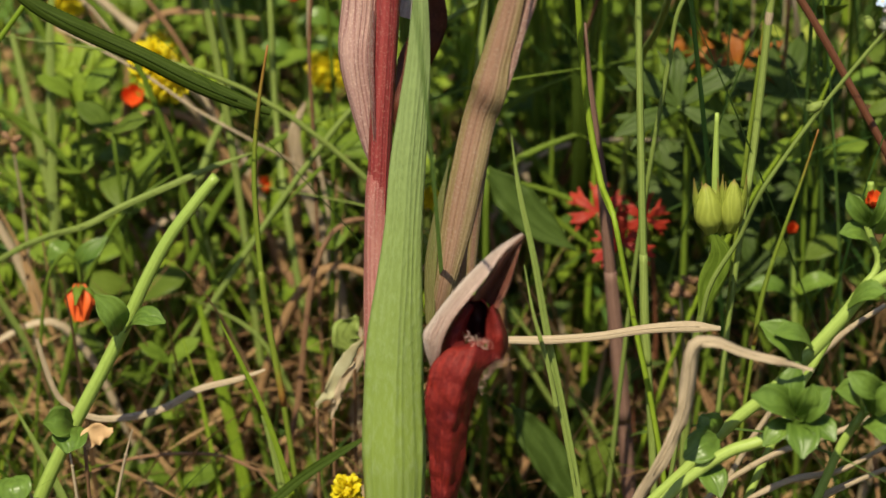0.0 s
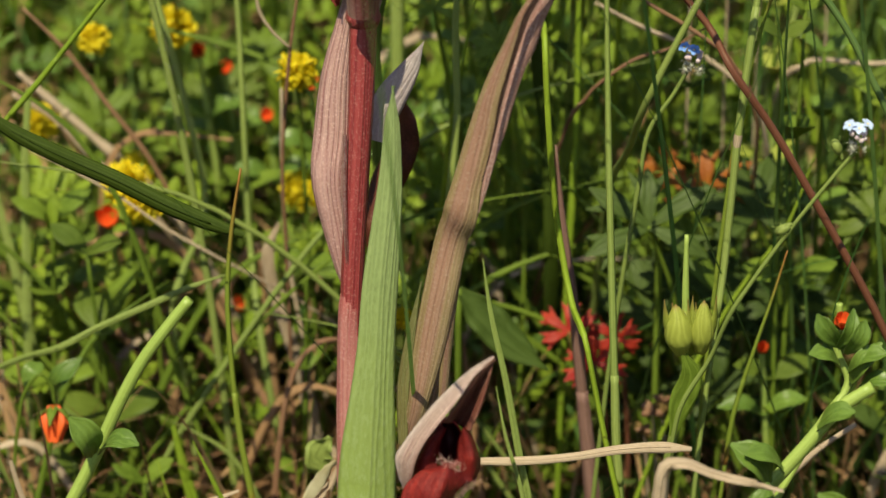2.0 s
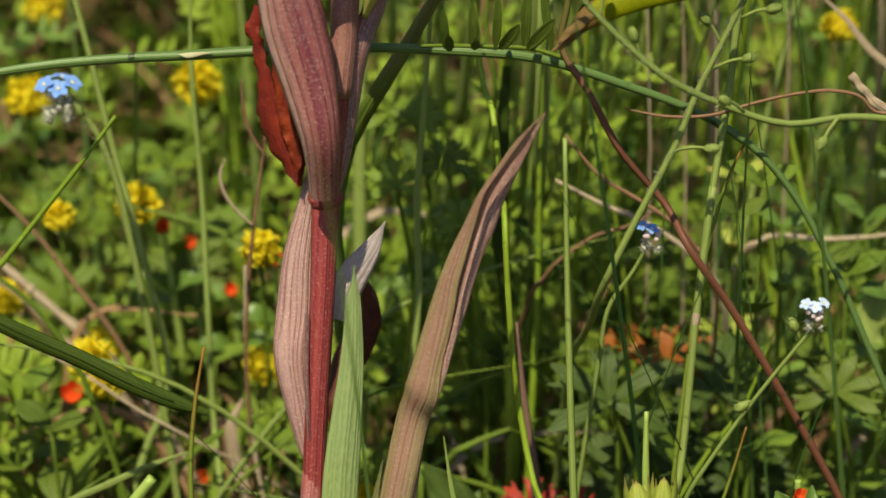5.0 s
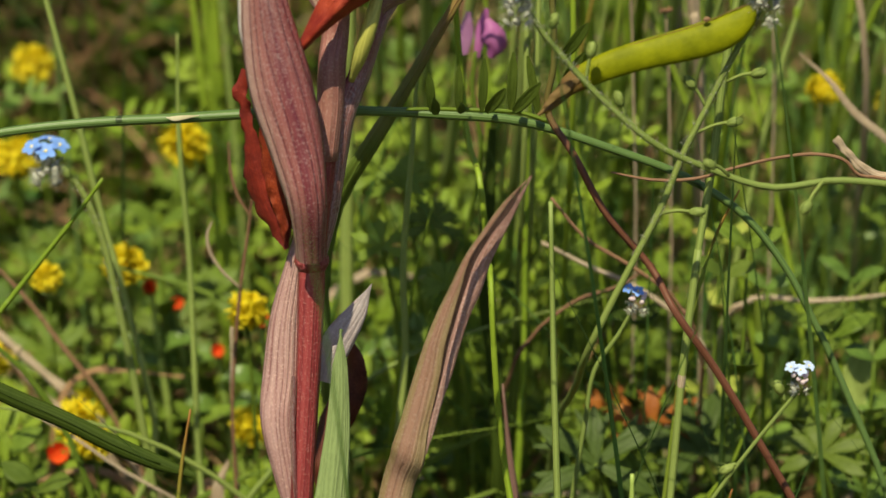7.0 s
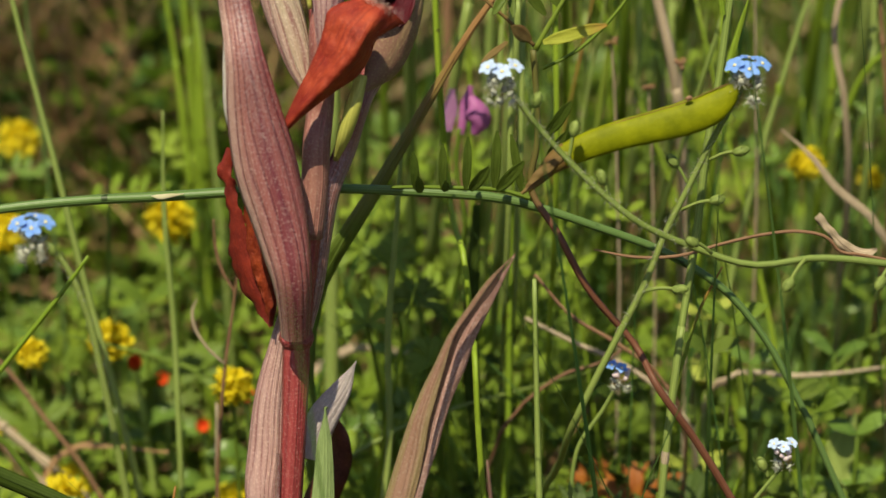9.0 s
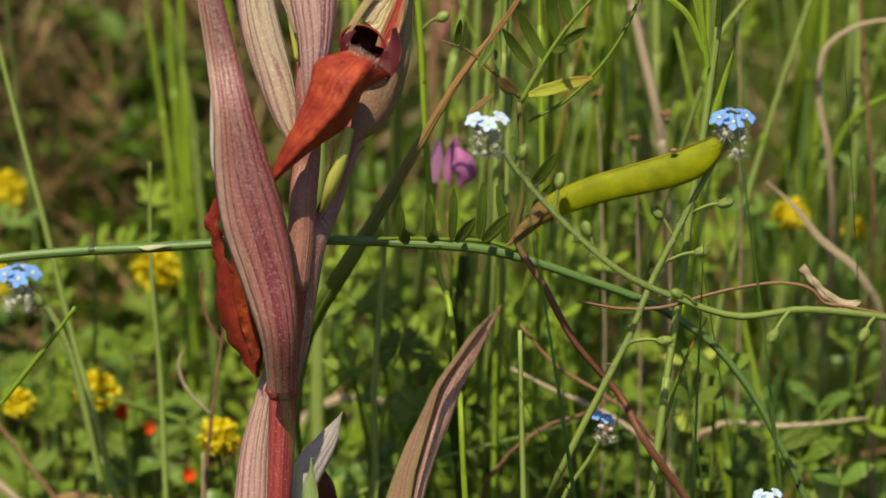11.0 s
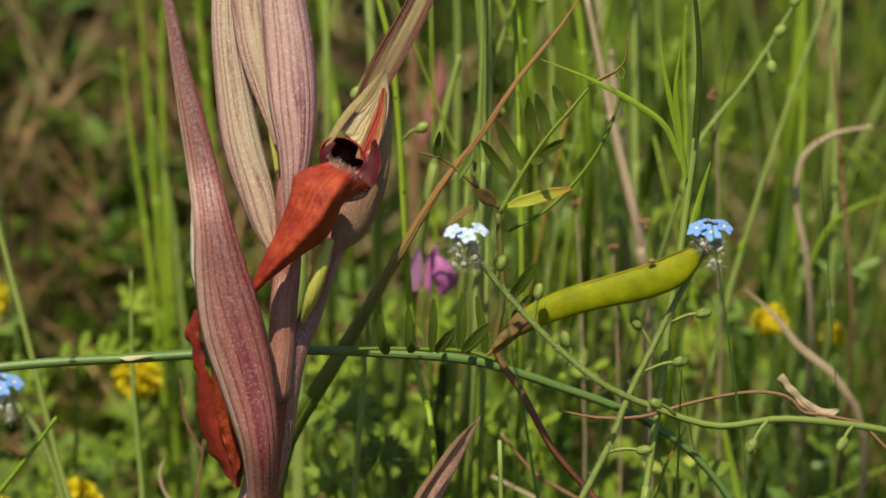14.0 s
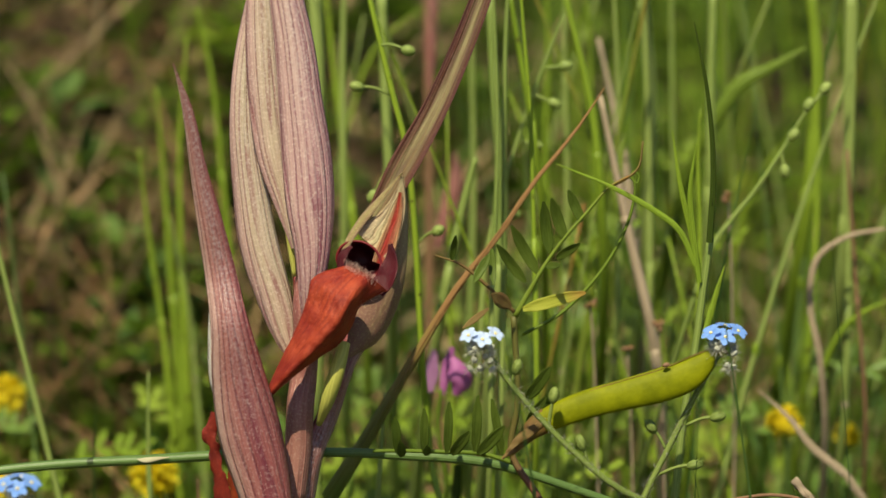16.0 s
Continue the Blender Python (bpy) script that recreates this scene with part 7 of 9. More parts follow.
# ---- herbs ----
def forget_me_not(head, stem, label, scale=1.0, pale=False, buds=(), big=1.0, count=5):
    """Hairy stem, a curled head of small five-petalled flowers over hairy buds."""
    pts = rooted(stem)
    root = thing("forget_me_not", pts[-1], label, "flower", "forget-me-nots")
    part("stem", Geo().tube(pts[::-1], [0.0006 * scale, 0.00055 * scale, 0.0005 * scale, 0.00042 * scale], 7, 40), "fuzzy", root)
    head = Vector(head)
    if scale > 0.9:
        fuzz = Geo()
        hairs(fuzz, pts[:6], 420, 0.0009 * scale, (0, -0.2, 0.1), int(head.x * 7777), 0.000025)
        tagged(part("fine_hair", fuzz, "calyx", root), "fine pale hairs along the stem", kind="stuff")
    rnd = random.Random(int(head.x * 99999))
    for i in range(18):
        a = rnd.uniform(0, 6.28)
        p = head + Vector((math.cos(a) * 0.0016, math.sin(a) * 0.0013 - 0.0004, rnd.uniform(-0.0042, 0.0))) * scale
        d = Vector((math.cos(a), math.sin(a), 0.9))
        cal = Geo().ball(p, 0.00045 * scale, d, 1.5, 5, 6)
        for k in range(18):
            e = Vector((rnd.uniform(-1, 1), rnd.uniform(-1, 1), rnd.uniform(-1, 1))).normalized()
            cal.tube([p + e * 0.0005 * scale, p + e * 0.0015 * scale], [0.000045, 0.00002], 3, 1)
        young = scale < 0.8 and p.z - head.z > -0.0026 * scale
        part("bud", Geo().ball(p, 0.0006 * scale, d, 1.1, 6, 8) if young else cal, "bud_pink" if young else "calyx", root, "pinkish white closed bud" if young else "grey hairy bud")
    spots = [(-0.0019, -0.001, 0.0012), (0.0001, -0.0016, 0.0007), (0.0020, -0.0008, 0.0014), (0.0004, 0.0010, 0.0019), (-0.0013, 0.0012, 0.0016)]
    for i, s in enumerate(spots[:count]):
        c = head + Vector(s) * scale
        nrm = (Vector(s) + Vector((0, -0.0011, 0.0020))).normalized()
        a = nrm.orthogonal().normalized()
        b = nrm.cross(a)
        fl = Geo()
        for k in range(5):
            th = k * 1.2566 + i
            d = a * math.cos(th) + b * math.sin(th)
            fl.sheet([c, c + d * 0.0006 * scale * big + nrm * 0.0001, c + d * 0.0011 * scale * big + nrm * 0.0002, c + d * 0.00155 * scale * big + nrm * 0.0001], [w * scale * big for w in (0.00015, 0.0005, 0.00062, 0.00022)], nrm, -0.3, 0.0, 6, 4, 0.00008)
        flower = part("flower", fl, "blue_pale" if pale and i < 4 else "blue", root)
        part("flower_eye", Geo().ball(c + nrm * 0.00012, 0.00028 * scale, nrm, 0.6, 4, 8), "eye_yellow", flower)
    for p, q in buds:
        p, q = Vector(p), Vector(q)
        g = Geo().tube([p, p.lerp(q, 0.55) + Vector((0, 0, 0.0004)), q], 0.00028, 5, 6)
        d = (q - p).normalized()
        stalk = part("fruit_stalk", g, "fuzzy", root)
        part("fruit_calyx", Geo().ball(q, 0.0008, d, 1.6, 6, 8), "fuzzy", stalk, "hairy closed calyx")
        g = Geo()
        for k in range(24):
            e = Vector((rnd.uniform(-1, 1), rnd.uniform(-1, 1), rnd.uniform(-1, 1))).normalized()
            g.tube([q + e * 0.0007, q + e * 0.0015 + d * 0.0006], [0.00004, 0.00002], 3, 1)
        tagged(part("fine_hair", g, "fuzzy", stalk), "fine pale hairs", kind="stuff")
    return root


forget_me_not((0.0223, 0.3860, 0.1766), [(0.0232, 0.3870, 0.1749), (0.0263, 0.3870, 0.1707), (0.0313, 0.3870, 0.1648), (0.0363, 0.3870, 0.1598), (0.0421, 0.3870, 0.1550)] + [(0.0503, 0.3890, 0.1508), (0.0595, 0.3890, 0.1480), (0.0687, 0.3890, 0.1490), (0.0770, 0.3890, 0.1483), (0.0854, 0.3890, 0.1468), (0.0939, 0.3890, 0.1426)],
              "forget-me-not with pale blue flowers on a hairy arching stem", 0.98, True,
              [((0.0268, 0.3880, 0.1701), (0.0276, 0.3880, 0.1726)), ((0.0322, 0.3880, 0.1638), (0.0330, 0.3880, 0.1684)), ((0.0380, 0.3880, 0.1583), (0.0370, 0.3880, 0.1613)), ((0.0668, 0.3880, 0.1492), (0.0641, 0.3860, 0.1457)),
               ((0.0793, 0.3880, 0.1481), (0.0774, 0.3860, 0.1459)), ((0.0531, 0.3880, 0.1500), (0.0500, 0.3860, 0.1521))], 0.95, 3)
forget_me_not((0.0582, 0.3920, 0.1758), [(0.0577, 0.3940, 0.1731), (0.0540, 0.3940, 0.1663), (0.0503, 0.3940, 0.1587), (0.0470, 0.3940, 0.1518)] + [(0.0442, 0.3940, 0.1444), (0.0403, 0.3940, 0.1364), (0.0367, 0.3940, 0.1291), (0.0345, 0.3940, 0.1244), (0.0331, 0.4100, 0.1123), (0.0316, 0.4400, 0.0948)], "forget-me-not with sky-blue flowers on a hairy stem", 1.02, False,
              [((0.0532, 0.3940, 0.1627), (0.0577, 0.3930, 0.1641)), ((0.0503, 0.3940, 0.1588), (0.0479, 0.3940, 0.1625)), ((0.0491, 0.3940, 0.1552), (0.0544, 0.3930, 0.1569)), ((0.0431, 0.3940, 0.1429), (0.0492, 0.3930, 0.1435))])
forget_me_not((0.0638, 0.3860, 0.1212), [(0.0642, 0.3880, 0.1177), (0.0618, 0.3880, 0.1147), (0.0562, 0.3880, 0.1073), (0.0497, 0.3880, 0.0977), (0.0465, 0.3880, 0.0924)] + [(0.0440, 0.3900, 0.0849), (0.0397, 0.3900, 0.0768), (0.0386, 0.3900, 0.0714)], "small forget-me-not with pale blue flowers", 0.66, True,
              [((0.0554, 0.3880, 0.1063), (0.0539, 0.3880, 0.1056)), ((0.0622, 0.3880, 0.1160), (0.0612, 0.3880, 0.1181))], 1.0, 3)
forget_me_not((-0.0511, 0.4400, 0.1429), [(-0.0489, 0.4410, 0.1406), (-0.0459, 0.4410, 0.1368), (-0.0433, 0.4410, 0.1307), (-0.0405, 0.4410, 0.1183), (-0.0381, 0.4410, 0.1048)], "forget-me-not with blue flowers behind the grass", 1.15, False, [((-0.0471, 0.4400, 0.1380), (-0.0480, 0.4400, 0.1398))])
forget_me_not((0.0422, 0.4100, 0.1269), [(0.0422, 0.4120, 0.1244), (0.0397, 0.4120, 0.1199), (0.0362, 0.4120, 0.1145), (0.0346, 0.4120, 0.1053)], "small forget-me-not with one blue flower", 0.7, False, (), 0.9, 2)


def leaf_at(geo, base, tip, w, face=TOWARDS, cup=-0.25, fold=0.0, n=8, m=4, curl=0.0, blunt=False):
    """A single ovate leaf from base to tip."""
    base, tip = Vector(base), Vector(tip)
    mid = base.lerp(tip, 0.5) + Vector(face).normalized() * (curl * (tip - base).length)
    geo.sheet([base, mid, tip], [w * 0.3, w * 0.72, w * 0.8, w * 0.78, w * 0.66, w * 0.2] if blunt else [w * 0.25, w * 0.8, w, w * 0.85, w * 0.12], face, cup, fold, n, m, 0.00018)
    return geo


def vetch():
    """Vetch with a red-brown stem, small paired leaflets, tendrils and one olive-green pod."""
    stem = [(0.0280, 0.4040, 0.1775), (0.0285, 0.4040, 0.1706), (0.0287, 0.4040, 0.1636), (0.0278, 0.4040, 0.1567)] + [(0.0316, 0.4020, 0.1504), (0.0363, 0.4020, 0.1417), (0.0441, 0.4020, 0.1320)] + [(0.0463, 0.3980, 0.1280), (0.0529, 0.3980, 0.1184), (0.0609, 0.3980, 0.1050), (0.0701, 0.3980, 0.0886)]
    pts = rooted(stem)
    root = thing("vetch", pts[-1], "vetch with reddish stem, narrow leaflets and a green pod", "plant")
    part("stem", Geo().tube(pts[::-1], [0.00062, 0.00062, 0.00060, 0.00058, 0.00056, 0.00054, 0.00054, 0.00052, 0.00049, 0.00048, 0.00046], 8, 60), "red_stem", root, "reddish-brown stem")
    pod = part("pod", Geo().tube([(0.0316, 0.3920, 0.1636), (0.0335, 0.3920, 0.1645), (0.0390, 0.3920, 0.1665), (0.0445, 0.3920, 0.1679), (0.0494, 0.3920, 0.1692), (0.0530, 0.3920, 0.1706), (0.0552, 0.3920, 0.1722), (0.0567, 0.3920, 0.1738), (0.0583, 0.3920, 0.1744)], [0.00165, 0.00192, 0.00212, 0.00235, 0.00250, 0.00245, 0.00175, 0.00085, 0.00024], 20, 60, 0.5, 0.04), "pod", root, "plump olive-green seed pod")
    part("pod_seam", Geo().tube([(0.0330, 0.3919, 0.1660), (0.0395, 0.3919, 0.1686), (0.0444, 0.3919, 0.1701), (0.0494, 0.3919, 0.1716), (0.0539, 0.3919, 0.1736), (0.0566, 0.3919, 0.1746)], [0.00004, 0.00009, 0.00008, 0.00009, 0.00008, 0.00005], 6, 40, 1.0, 0.4), "husk_olive", pod, "thin brown seam along the pod")
    part("pod_scar", Geo().ball((0.0497, 0.3910, 0.1723), 0.00035, (1, 0, 0.2), 1.6, 5, 8, 0.4), "straw_dark", pod, "small brown withered scrap")
    part("pod_husk", Geo().tube([(0.0266, 0.3922, 0.1586), (0.0286, 0.3922, 0.1608), (0.0302, 0.3922, 0.1625), (0.0325, 0.3922, 0.1641)], [0.00045, 0.00105, 0.00150, 0.00180], 12, 18, 0.55, 0.12), "husk_olive", pod, "withered olive-brown flower remains")
    for q in ([(0.0316, 0.3895, 0.1640), (0.0288, 0.3895, 0.1622), (0.0262, 0.3895, 0.1598)], [(0.0306, 0.3905, 0.1628), (0.0280, 0.3905, 0.1607), (0.0256, 0.3905, 0.1585)]):
        part("withered_petal", Geo().sheet(q, [0.00043, 0.00080, 0.00021], (0.1, -1, 0.5), 0.6, 0.0, 14, 6, 0.0002, 0.0003, 1.5), "husk", pod)
    part("pod_beak", Geo().tube([(0.0574, 0.3920, 0.1741), (0.0586, 0.3920, 0.1740), (0.0596, 0.3920, 0.1733)], [0.00038, 0.00026, 0.00013], 6, 8), "husk", pod)
    # upper leaf: rachis, leaflets, tendril
    rachis = part("rachis", Geo().tube([(0.0283, 0.4040, 0.1775), (0.0302, 0.4040, 0.1810), (0.0324, 0.4040, 0.1848), (0.0357, 0.4040, 0.1895), (0.0391, 0.4040, 0.1934), (0.0425, 0.4040, 0.1972), (0.0452, 0.4040, 0.1987)], [0.00043, 0.00038, 0.00034, 0.00030, 0.00026, 0.00021, 0.00017], 6, 24), "grass_tip", root)
    rows = (((0.0298, 0.4040, 0.1827), (0.0253, 0.4000, 0.1889), 8), ((0.0317, 0.4040, 0.1840), (0.0275, 0.4010, 0.1916), 9), ((0.0334, 0.4040, 0.1870), (0.0323, 0.4020, 0.1951), 9), ((0.0357, 0.4040, 0.1891), (0.0335, 0.4020, 0.1956), 9),
            ((0.0383, 0.4040, 0.1919), (0.0361, 0.4030, 0.1967), 8), ((0.0293, 0.4020, 0.1789), (0.0383, 0.3980, 0.1820), 9.5), ((0.0327, 0.4000, 0.1858), (0.0342, 0.3950, 0.1865), 6), ((0.0343, 0.4020, 0.1866), (0.0374, 0.3980, 0.1893), 7),
            ((0.0242, 0.4020, 0.1871), (0.0218, 0.4000, 0.1833), 7), ((0.0247, 0.4040, 0.1878), (0.0249, 0.4020, 0.1826), 6), ((0.0187, 0.4040, 0.1861), (0.0192, 0.4020, 0.1900), 5))
    for a, b, w in rows:
        part("leaflet", leaf_at(Geo(), a, b, w / 8200, (0.15, -1, 0.2), -0.45, 0.0, 14, 6, -0.06, True), "yellow_leaf" if w == 9.5 else "vetch_leaf", rachis)
    part("rachis", Geo().tube([(0.0282, 0.4050, 0.1780), (0.0258, 0.4050, 0.1804), (0.0230, 0.4050, 0.1830), (0.0201, 0.4050, 0.1853), (0.0162, 0.4050, 0.1867)], [0.00030, 0.00026, 0.00026, 0.00021, 0.00013], 6, 18), "husk", root)
    part("bract_scale", leaf_at(Geo(), (0.0275, 0.4010, 0.1793), (0.0244, 0.3980, 0.1819), 0.0011), "husk", root)
    part("bract_scale", leaf_at(Geo(), (0.0242, 0.4020, 0.1791), (0.0201, 0.4000, 0.1763), 0.0005), "husk", root)
    part("tendril", Geo().tube([(0.0458, 0.4100, 0.1981), (0.0472, 0.4100, 0.1970), (0.0473, 0.4100, 0.1984), (0.0465, 0.4100, 0.1988), (0.0468, 0.4100, 0.1965), (0.0464, 0.4100, 0.1931), (0.0440, 0.4100, 0.1870), (0.0397, 0.4100, 0.1809), (0.0350, 0.4100, 0.1765), (0.0298, 0.4100, 0.1737)], [0.00017, 0.00017, 0.00017, 0.00017, 0.00021, 0.00026, 0.00030, 0.00030, 0.00030, 0.00026], 5, 50), "herb", root)
    part("tendril", Geo().tube([(0.0426, 0.4050, 0.1971), (0.0447, 0.4050, 0.1981), (0.0466, 0.4050, 0.1997), (0.0474, 0.4050, 0.2039)], [0.00021, 0.00021, 0.00017, 0.00013], 5, 14), "husk", root)
    # lower leaf whose leaflets stand in a row along the culm
    low = part("rachis", Geo().tube([(0.0286, 0.4060, 0.1544), (0.0239, 0.4060, 0.1559), (0.0179, 0.4060, 0.1563), (0.0111, 0.4060, 0.1565), (0.0068, 0.4060, 0.1565)], [0.00038, 0.00034, 0.00034, 0.00030, 0.00026], 6, 16), "herb", root)
    for a, b, w in (((0.0106, 0.4040, 0.1564), (0.0101, 0.4020, 0.1626), 8), ((0.0112, 0.4020, 0.1564), (0.0108, 0.4000, 0.1592), 8), ((0.0146, 0.4040, 0.1564), (0.0145, 0.4020, 0.1638), 8), ((0.0150, 0.4020, 0.1566), (0.0148, 0.4000, 0.1585), 7),
                    ((0.0180, 0.4040, 0.1565), (0.0183, 0.4020, 0.1648), 8), ((0.0186, 0.4020, 0.1567), (0.0212, 0.3990, 0.1608), 10), ((0.0223, 0.4040, 0.1567), (0.0226, 0.4020, 0.1657), 9), ((0.0227, 0.4020, 0.1568), (0.0264, 0.3990, 0.1616), 11),
                    ((0.0265, 0.4060, 0.1557), (0.0248, 0.4040, 0.1648), 8), ((0.0303, 0.4070, 0.1642), (0.0337, 0.4040, 0.1697), 11), ((0.0304, 0.4070, 0.1607), (0.0331, 0.4040, 0.1652), 8)):
        part("leaflet", leaf_at(Geo(), a, b, w / 9500, (0.1, -1, 0.1), -0.45, 0.0, 12, 6, 0.03, True), "vetch_leaf", low)
    # vivid pink blossom on its own stalk behind
    back = thing("vetch_blossom", (0.024, 0.47, 0.0), "pink vetch blossom on a thin stalk", "flower")
    part("stalk", Geo().tube([(0.024, 0.47, -0.002)] + [(0.0175, 0.4550, 0.1261)] + [(0.0197, 0.4500, 0.1412), (0.0182, 0.4500, 0.1528), (0.0187, 0.4500, 0.1577)], [0.00043, 0.00043, 0.00043, 0.00038, 0.00034], 6, 24), "herb", back)
    part("banner", Geo().sheet([(0.0177, 0.4560, 0.1634), (0.0173, 0.4560, 0.1596), (0.0171, 0.4560, 0.1562)], [0.00045, 0.00129, 0.00055], (-0.3, -1, 0.4), 0.5, 0.0, 12, 8), "pink_pale", back)
    part("wing", Geo().sheet([(0.0206, 0.4500, 0.1632), (0.0217, 0.4490, 0.1612), (0.0220, 0.4490, 0.1588), (0.0212, 0.4500, 0.1566)], [0.00060, 0.00190, 0.00215, 0.00070], (0.15, -1, 0.3), 1.25, 0.0, 20, 10), "pink", back)
    part("wing", Geo().sheet([(0.0207, 0.4540, 0.1642), (0.0199, 0.4540, 0.1608), (0.0190, 0.4540, 0.1561)], [0.00043, 0.00103, 0.00051], (-0.1, -1, 0.3), 0.6, 0.0, 12, 6), "pink", back)


vetch()


def clover(head, r=0.0032, lean=0.0, seed=0):
    """Hop clover: a round head of many small yellow florets on a thin stalk, with three-part leaves below."""
    head = Vector(head)
    foot = Vector((head.x + lean, head.y + 0.008, 0))
    foot.z = ground_z(foot.x, foot.y)
    root = thing("hop_clover", foot, "hop clover with a round yellow flower head", "flower", "yellow clovers")
    mid = head.lerp(foot, 0.45) + Vector((lean * -0.4 + 0.002, 0, 0))
    part("stalk", Geo().tube([foot - Vector((0, 0, 0.002)), mid, head], [0.0004, 0.0004, 0.0003], 6, 14), "herb", root)
    rnd = random.Random(seed + 11)
    g = Geo()
    for i in range(95):
        z = 1 - 1.85 * (i + 0.5) / 95
        a = i * 2.39996
        d = Vector((math.cos(a) * math.sqrt(max(0, 1 - z * z)), math.sin(a) * math.sqrt(max(0, 1 - z * z)), z))
        c = head + d * r * 0.45
        e = (d + Vector((rnd.uniform(-0.45, 0.45), rnd.uniform(-0.45, 0.45), rnd.uniform(-0.6, 0.35)))).normalized()
        g.sheet([c, c + e * r * 0.35 + d * r * 0.12, c + e * r * rnd.uniform(0.5, 0.8)], [r * 0.15, r * rnd.uniform(0.21, 0.30), r * 0.13], d, 0.5, 0.0, 4, 3, 0.00012)
    g.ball(head, r * 0.6, (0, 0, 1), 1.0, 6, 8)
    part("flower_head", g, "yellow", root, "bright yellow florets")
    for k in range(2):
        c = mid + Vector((rnd.uniform(-0.004, 0.004), rnd.uniform(-0.004, 0.004), rnd.uniform(-0.012, 0.004)))
        lf = Geo()
        for j in range(3):
            a = j * 2.1 + rnd.uniform(0, 6)
            leaf_at(lf, c, c + Vector((math.cos(a), math.sin(a), 0.25)) * 0.0042, 0.0014, (0, -0.5, 1), -0.3, 0.0, 6, 4)
        lf.tube([mid, c], 0.0003, 5, 3)
        part("leaf", lf, "herb", root)


for i, (p, r, l) in enumerate((((-0.0203, 0.4750, 0.0858), 0.0034, 0.004), ((-0.0197, 0.4520, 0.1133), 0.0032, 0.006), ((-0.0421, 0.4750, 0.1154), 0.0036, -0.006), ((-0.0487, 0.4500, 0.0943), 0.0038, 0.004), ((-0.0456, 0.4470, 0.0917), 0.003, 0.004),
                               ((-0.0639, 0.4998, 0.1298), 0.004, 0.01), ((-0.0332, 0.5020, 0.1319), 0.0042, 0.0), ((-0.0554, 0.4700, 0.1147), 0.0026, 0.004), ((-0.0662, 0.4800, 0.0977), 0.003, 0.004), ((-0.0518, 0.4862, 0.0851), 0.004, -0.004), ((-0.0505, 0.4862, 0.0799), 0.0032, -0.004),
                               ((-0.0148, 0.3920, 0.0428), 0.0024, 0.002), ((-0.0663, 0.4800, 0.0973), 0.003, 0.002), ((0.0828, 0.4880, 0.1442), 0.0030, 0.003), ((0.0950, 0.4914, 0.1412), 0.0022, 0.003), ((-0.0651, 0.5403, 0.1400), 0.004, 0.0), ((-0.0022, 0.4400, 0.0740), 0.0018, 0.0))):
    clover(p, r, l, i)


def pimpernel_flower(parent, c, d, r, closed=0.6):
    """Five scarlet petals half shut in a green calyx."""
    c, d = Vector(c), Vector(d).normalized()
    a = d.orthogonal().normalized()
    b = d.cross(a)
    g, s = Geo(), Geo()
    for k in range(5):
        th = k * 1.2566
        o = a * math.cos(th) + b * math.sin(th)
        g.sheet([c, c + o * r * (1 - closed) * 0.7 + d * r * 0.6, c + o * r * (1 - closed) * 1.1 + d * r * 1.5], [r * 0.25, r * 0.62, r * 0.3], o, 0.5, 0.0, 8, 5, 0.00012)
        o2 = a * math.cos(th + 0.6) + b * math.sin(th + 0.6)
        s.sheet([c, c + o2 * r * 0.5 + d * r * 0.25, c + o2 * r * 0.85 + d * r * 0.8], [r * 0.2, r * 0.2, r * 0.03], o2, 0.3, 0.0, 5, 3, 0.0001)
    fl = part("flower", g, "scarlet", parent, "half-closed scarlet flower")
    part("calyx", s, "herb", fl)


def pimpernel(stem, leaves, flowers, label, w=None, mat="herb_pale"):
    pts = rooted(stem)
    root = thing("scarlet_pimpernel", pts[-1], label, "plant", "scarlet pimpernels")
    part("stem", Geo().tube(pts[::-1], w or [0.0006, 0.0006, 0.0005], 8, 36), mat, root, "pale green angular stem")
    for a, b, wd, f in leaves:
        part("leaf", leaf_at(Geo(), a, b, wd * (0.8 if a[0] > 0 else 1.0), f, -0.75, 0.1, 14, 8, 0.26), "pimpernel_leaf", root)
    for c, d, r, shut in flowers:
        pimpernel_flower(root, c, d, r, shut)
    return root


L, R_, U = (-0.5, -1, 0.5), (0.5, -1, 0.5), (0, -0.7, 1)
pimpernel([(-0.0335, 0.3920, 0.0938), (-0.0368, 0.3920, 0.0896), (-0.0407, 0.3920, 0.0843), (-0.0442, 0.3920, 0.0780), (-0.0476, 0.3920, 0.0707), (-0.0508, 0.3920, 0.0643), (-0.0555, 0.3920, 0.0555), (-0.0622, 0.3920, 0.0415)],
          [((-0.0485, 0.3900, 0.0697), (-0.0514, 0.3860, 0.0774), 0.0022, (0.6, -1, 0.3)), ((-0.0476, 0.3900, 0.0701), (-0.0411, 0.3850, 0.0733), 0.0019, (0, -0.6, 1)), ((-0.0562, 0.3900, 0.0547), (-0.0597, 0.3840, 0.0577), 0.0024, (0.2, -1, 0.6)), ((-0.0557, 0.3900, 0.0544), (-0.0564, 0.3830, 0.0532), 0.0026, (0, -1, 0.5)), ((-0.0657, 0.3880, 0.0469), (-0.0644, 0.3840, 0.0441), 0.0028, U)],
          [], "scarlet pimpernel with a thick cut stem and paired leaves", [0.00112, 0.00112, 0.00108, 0.00104, 0.00100, 0.00096, 0.00092, 0.00088, 0.00080])
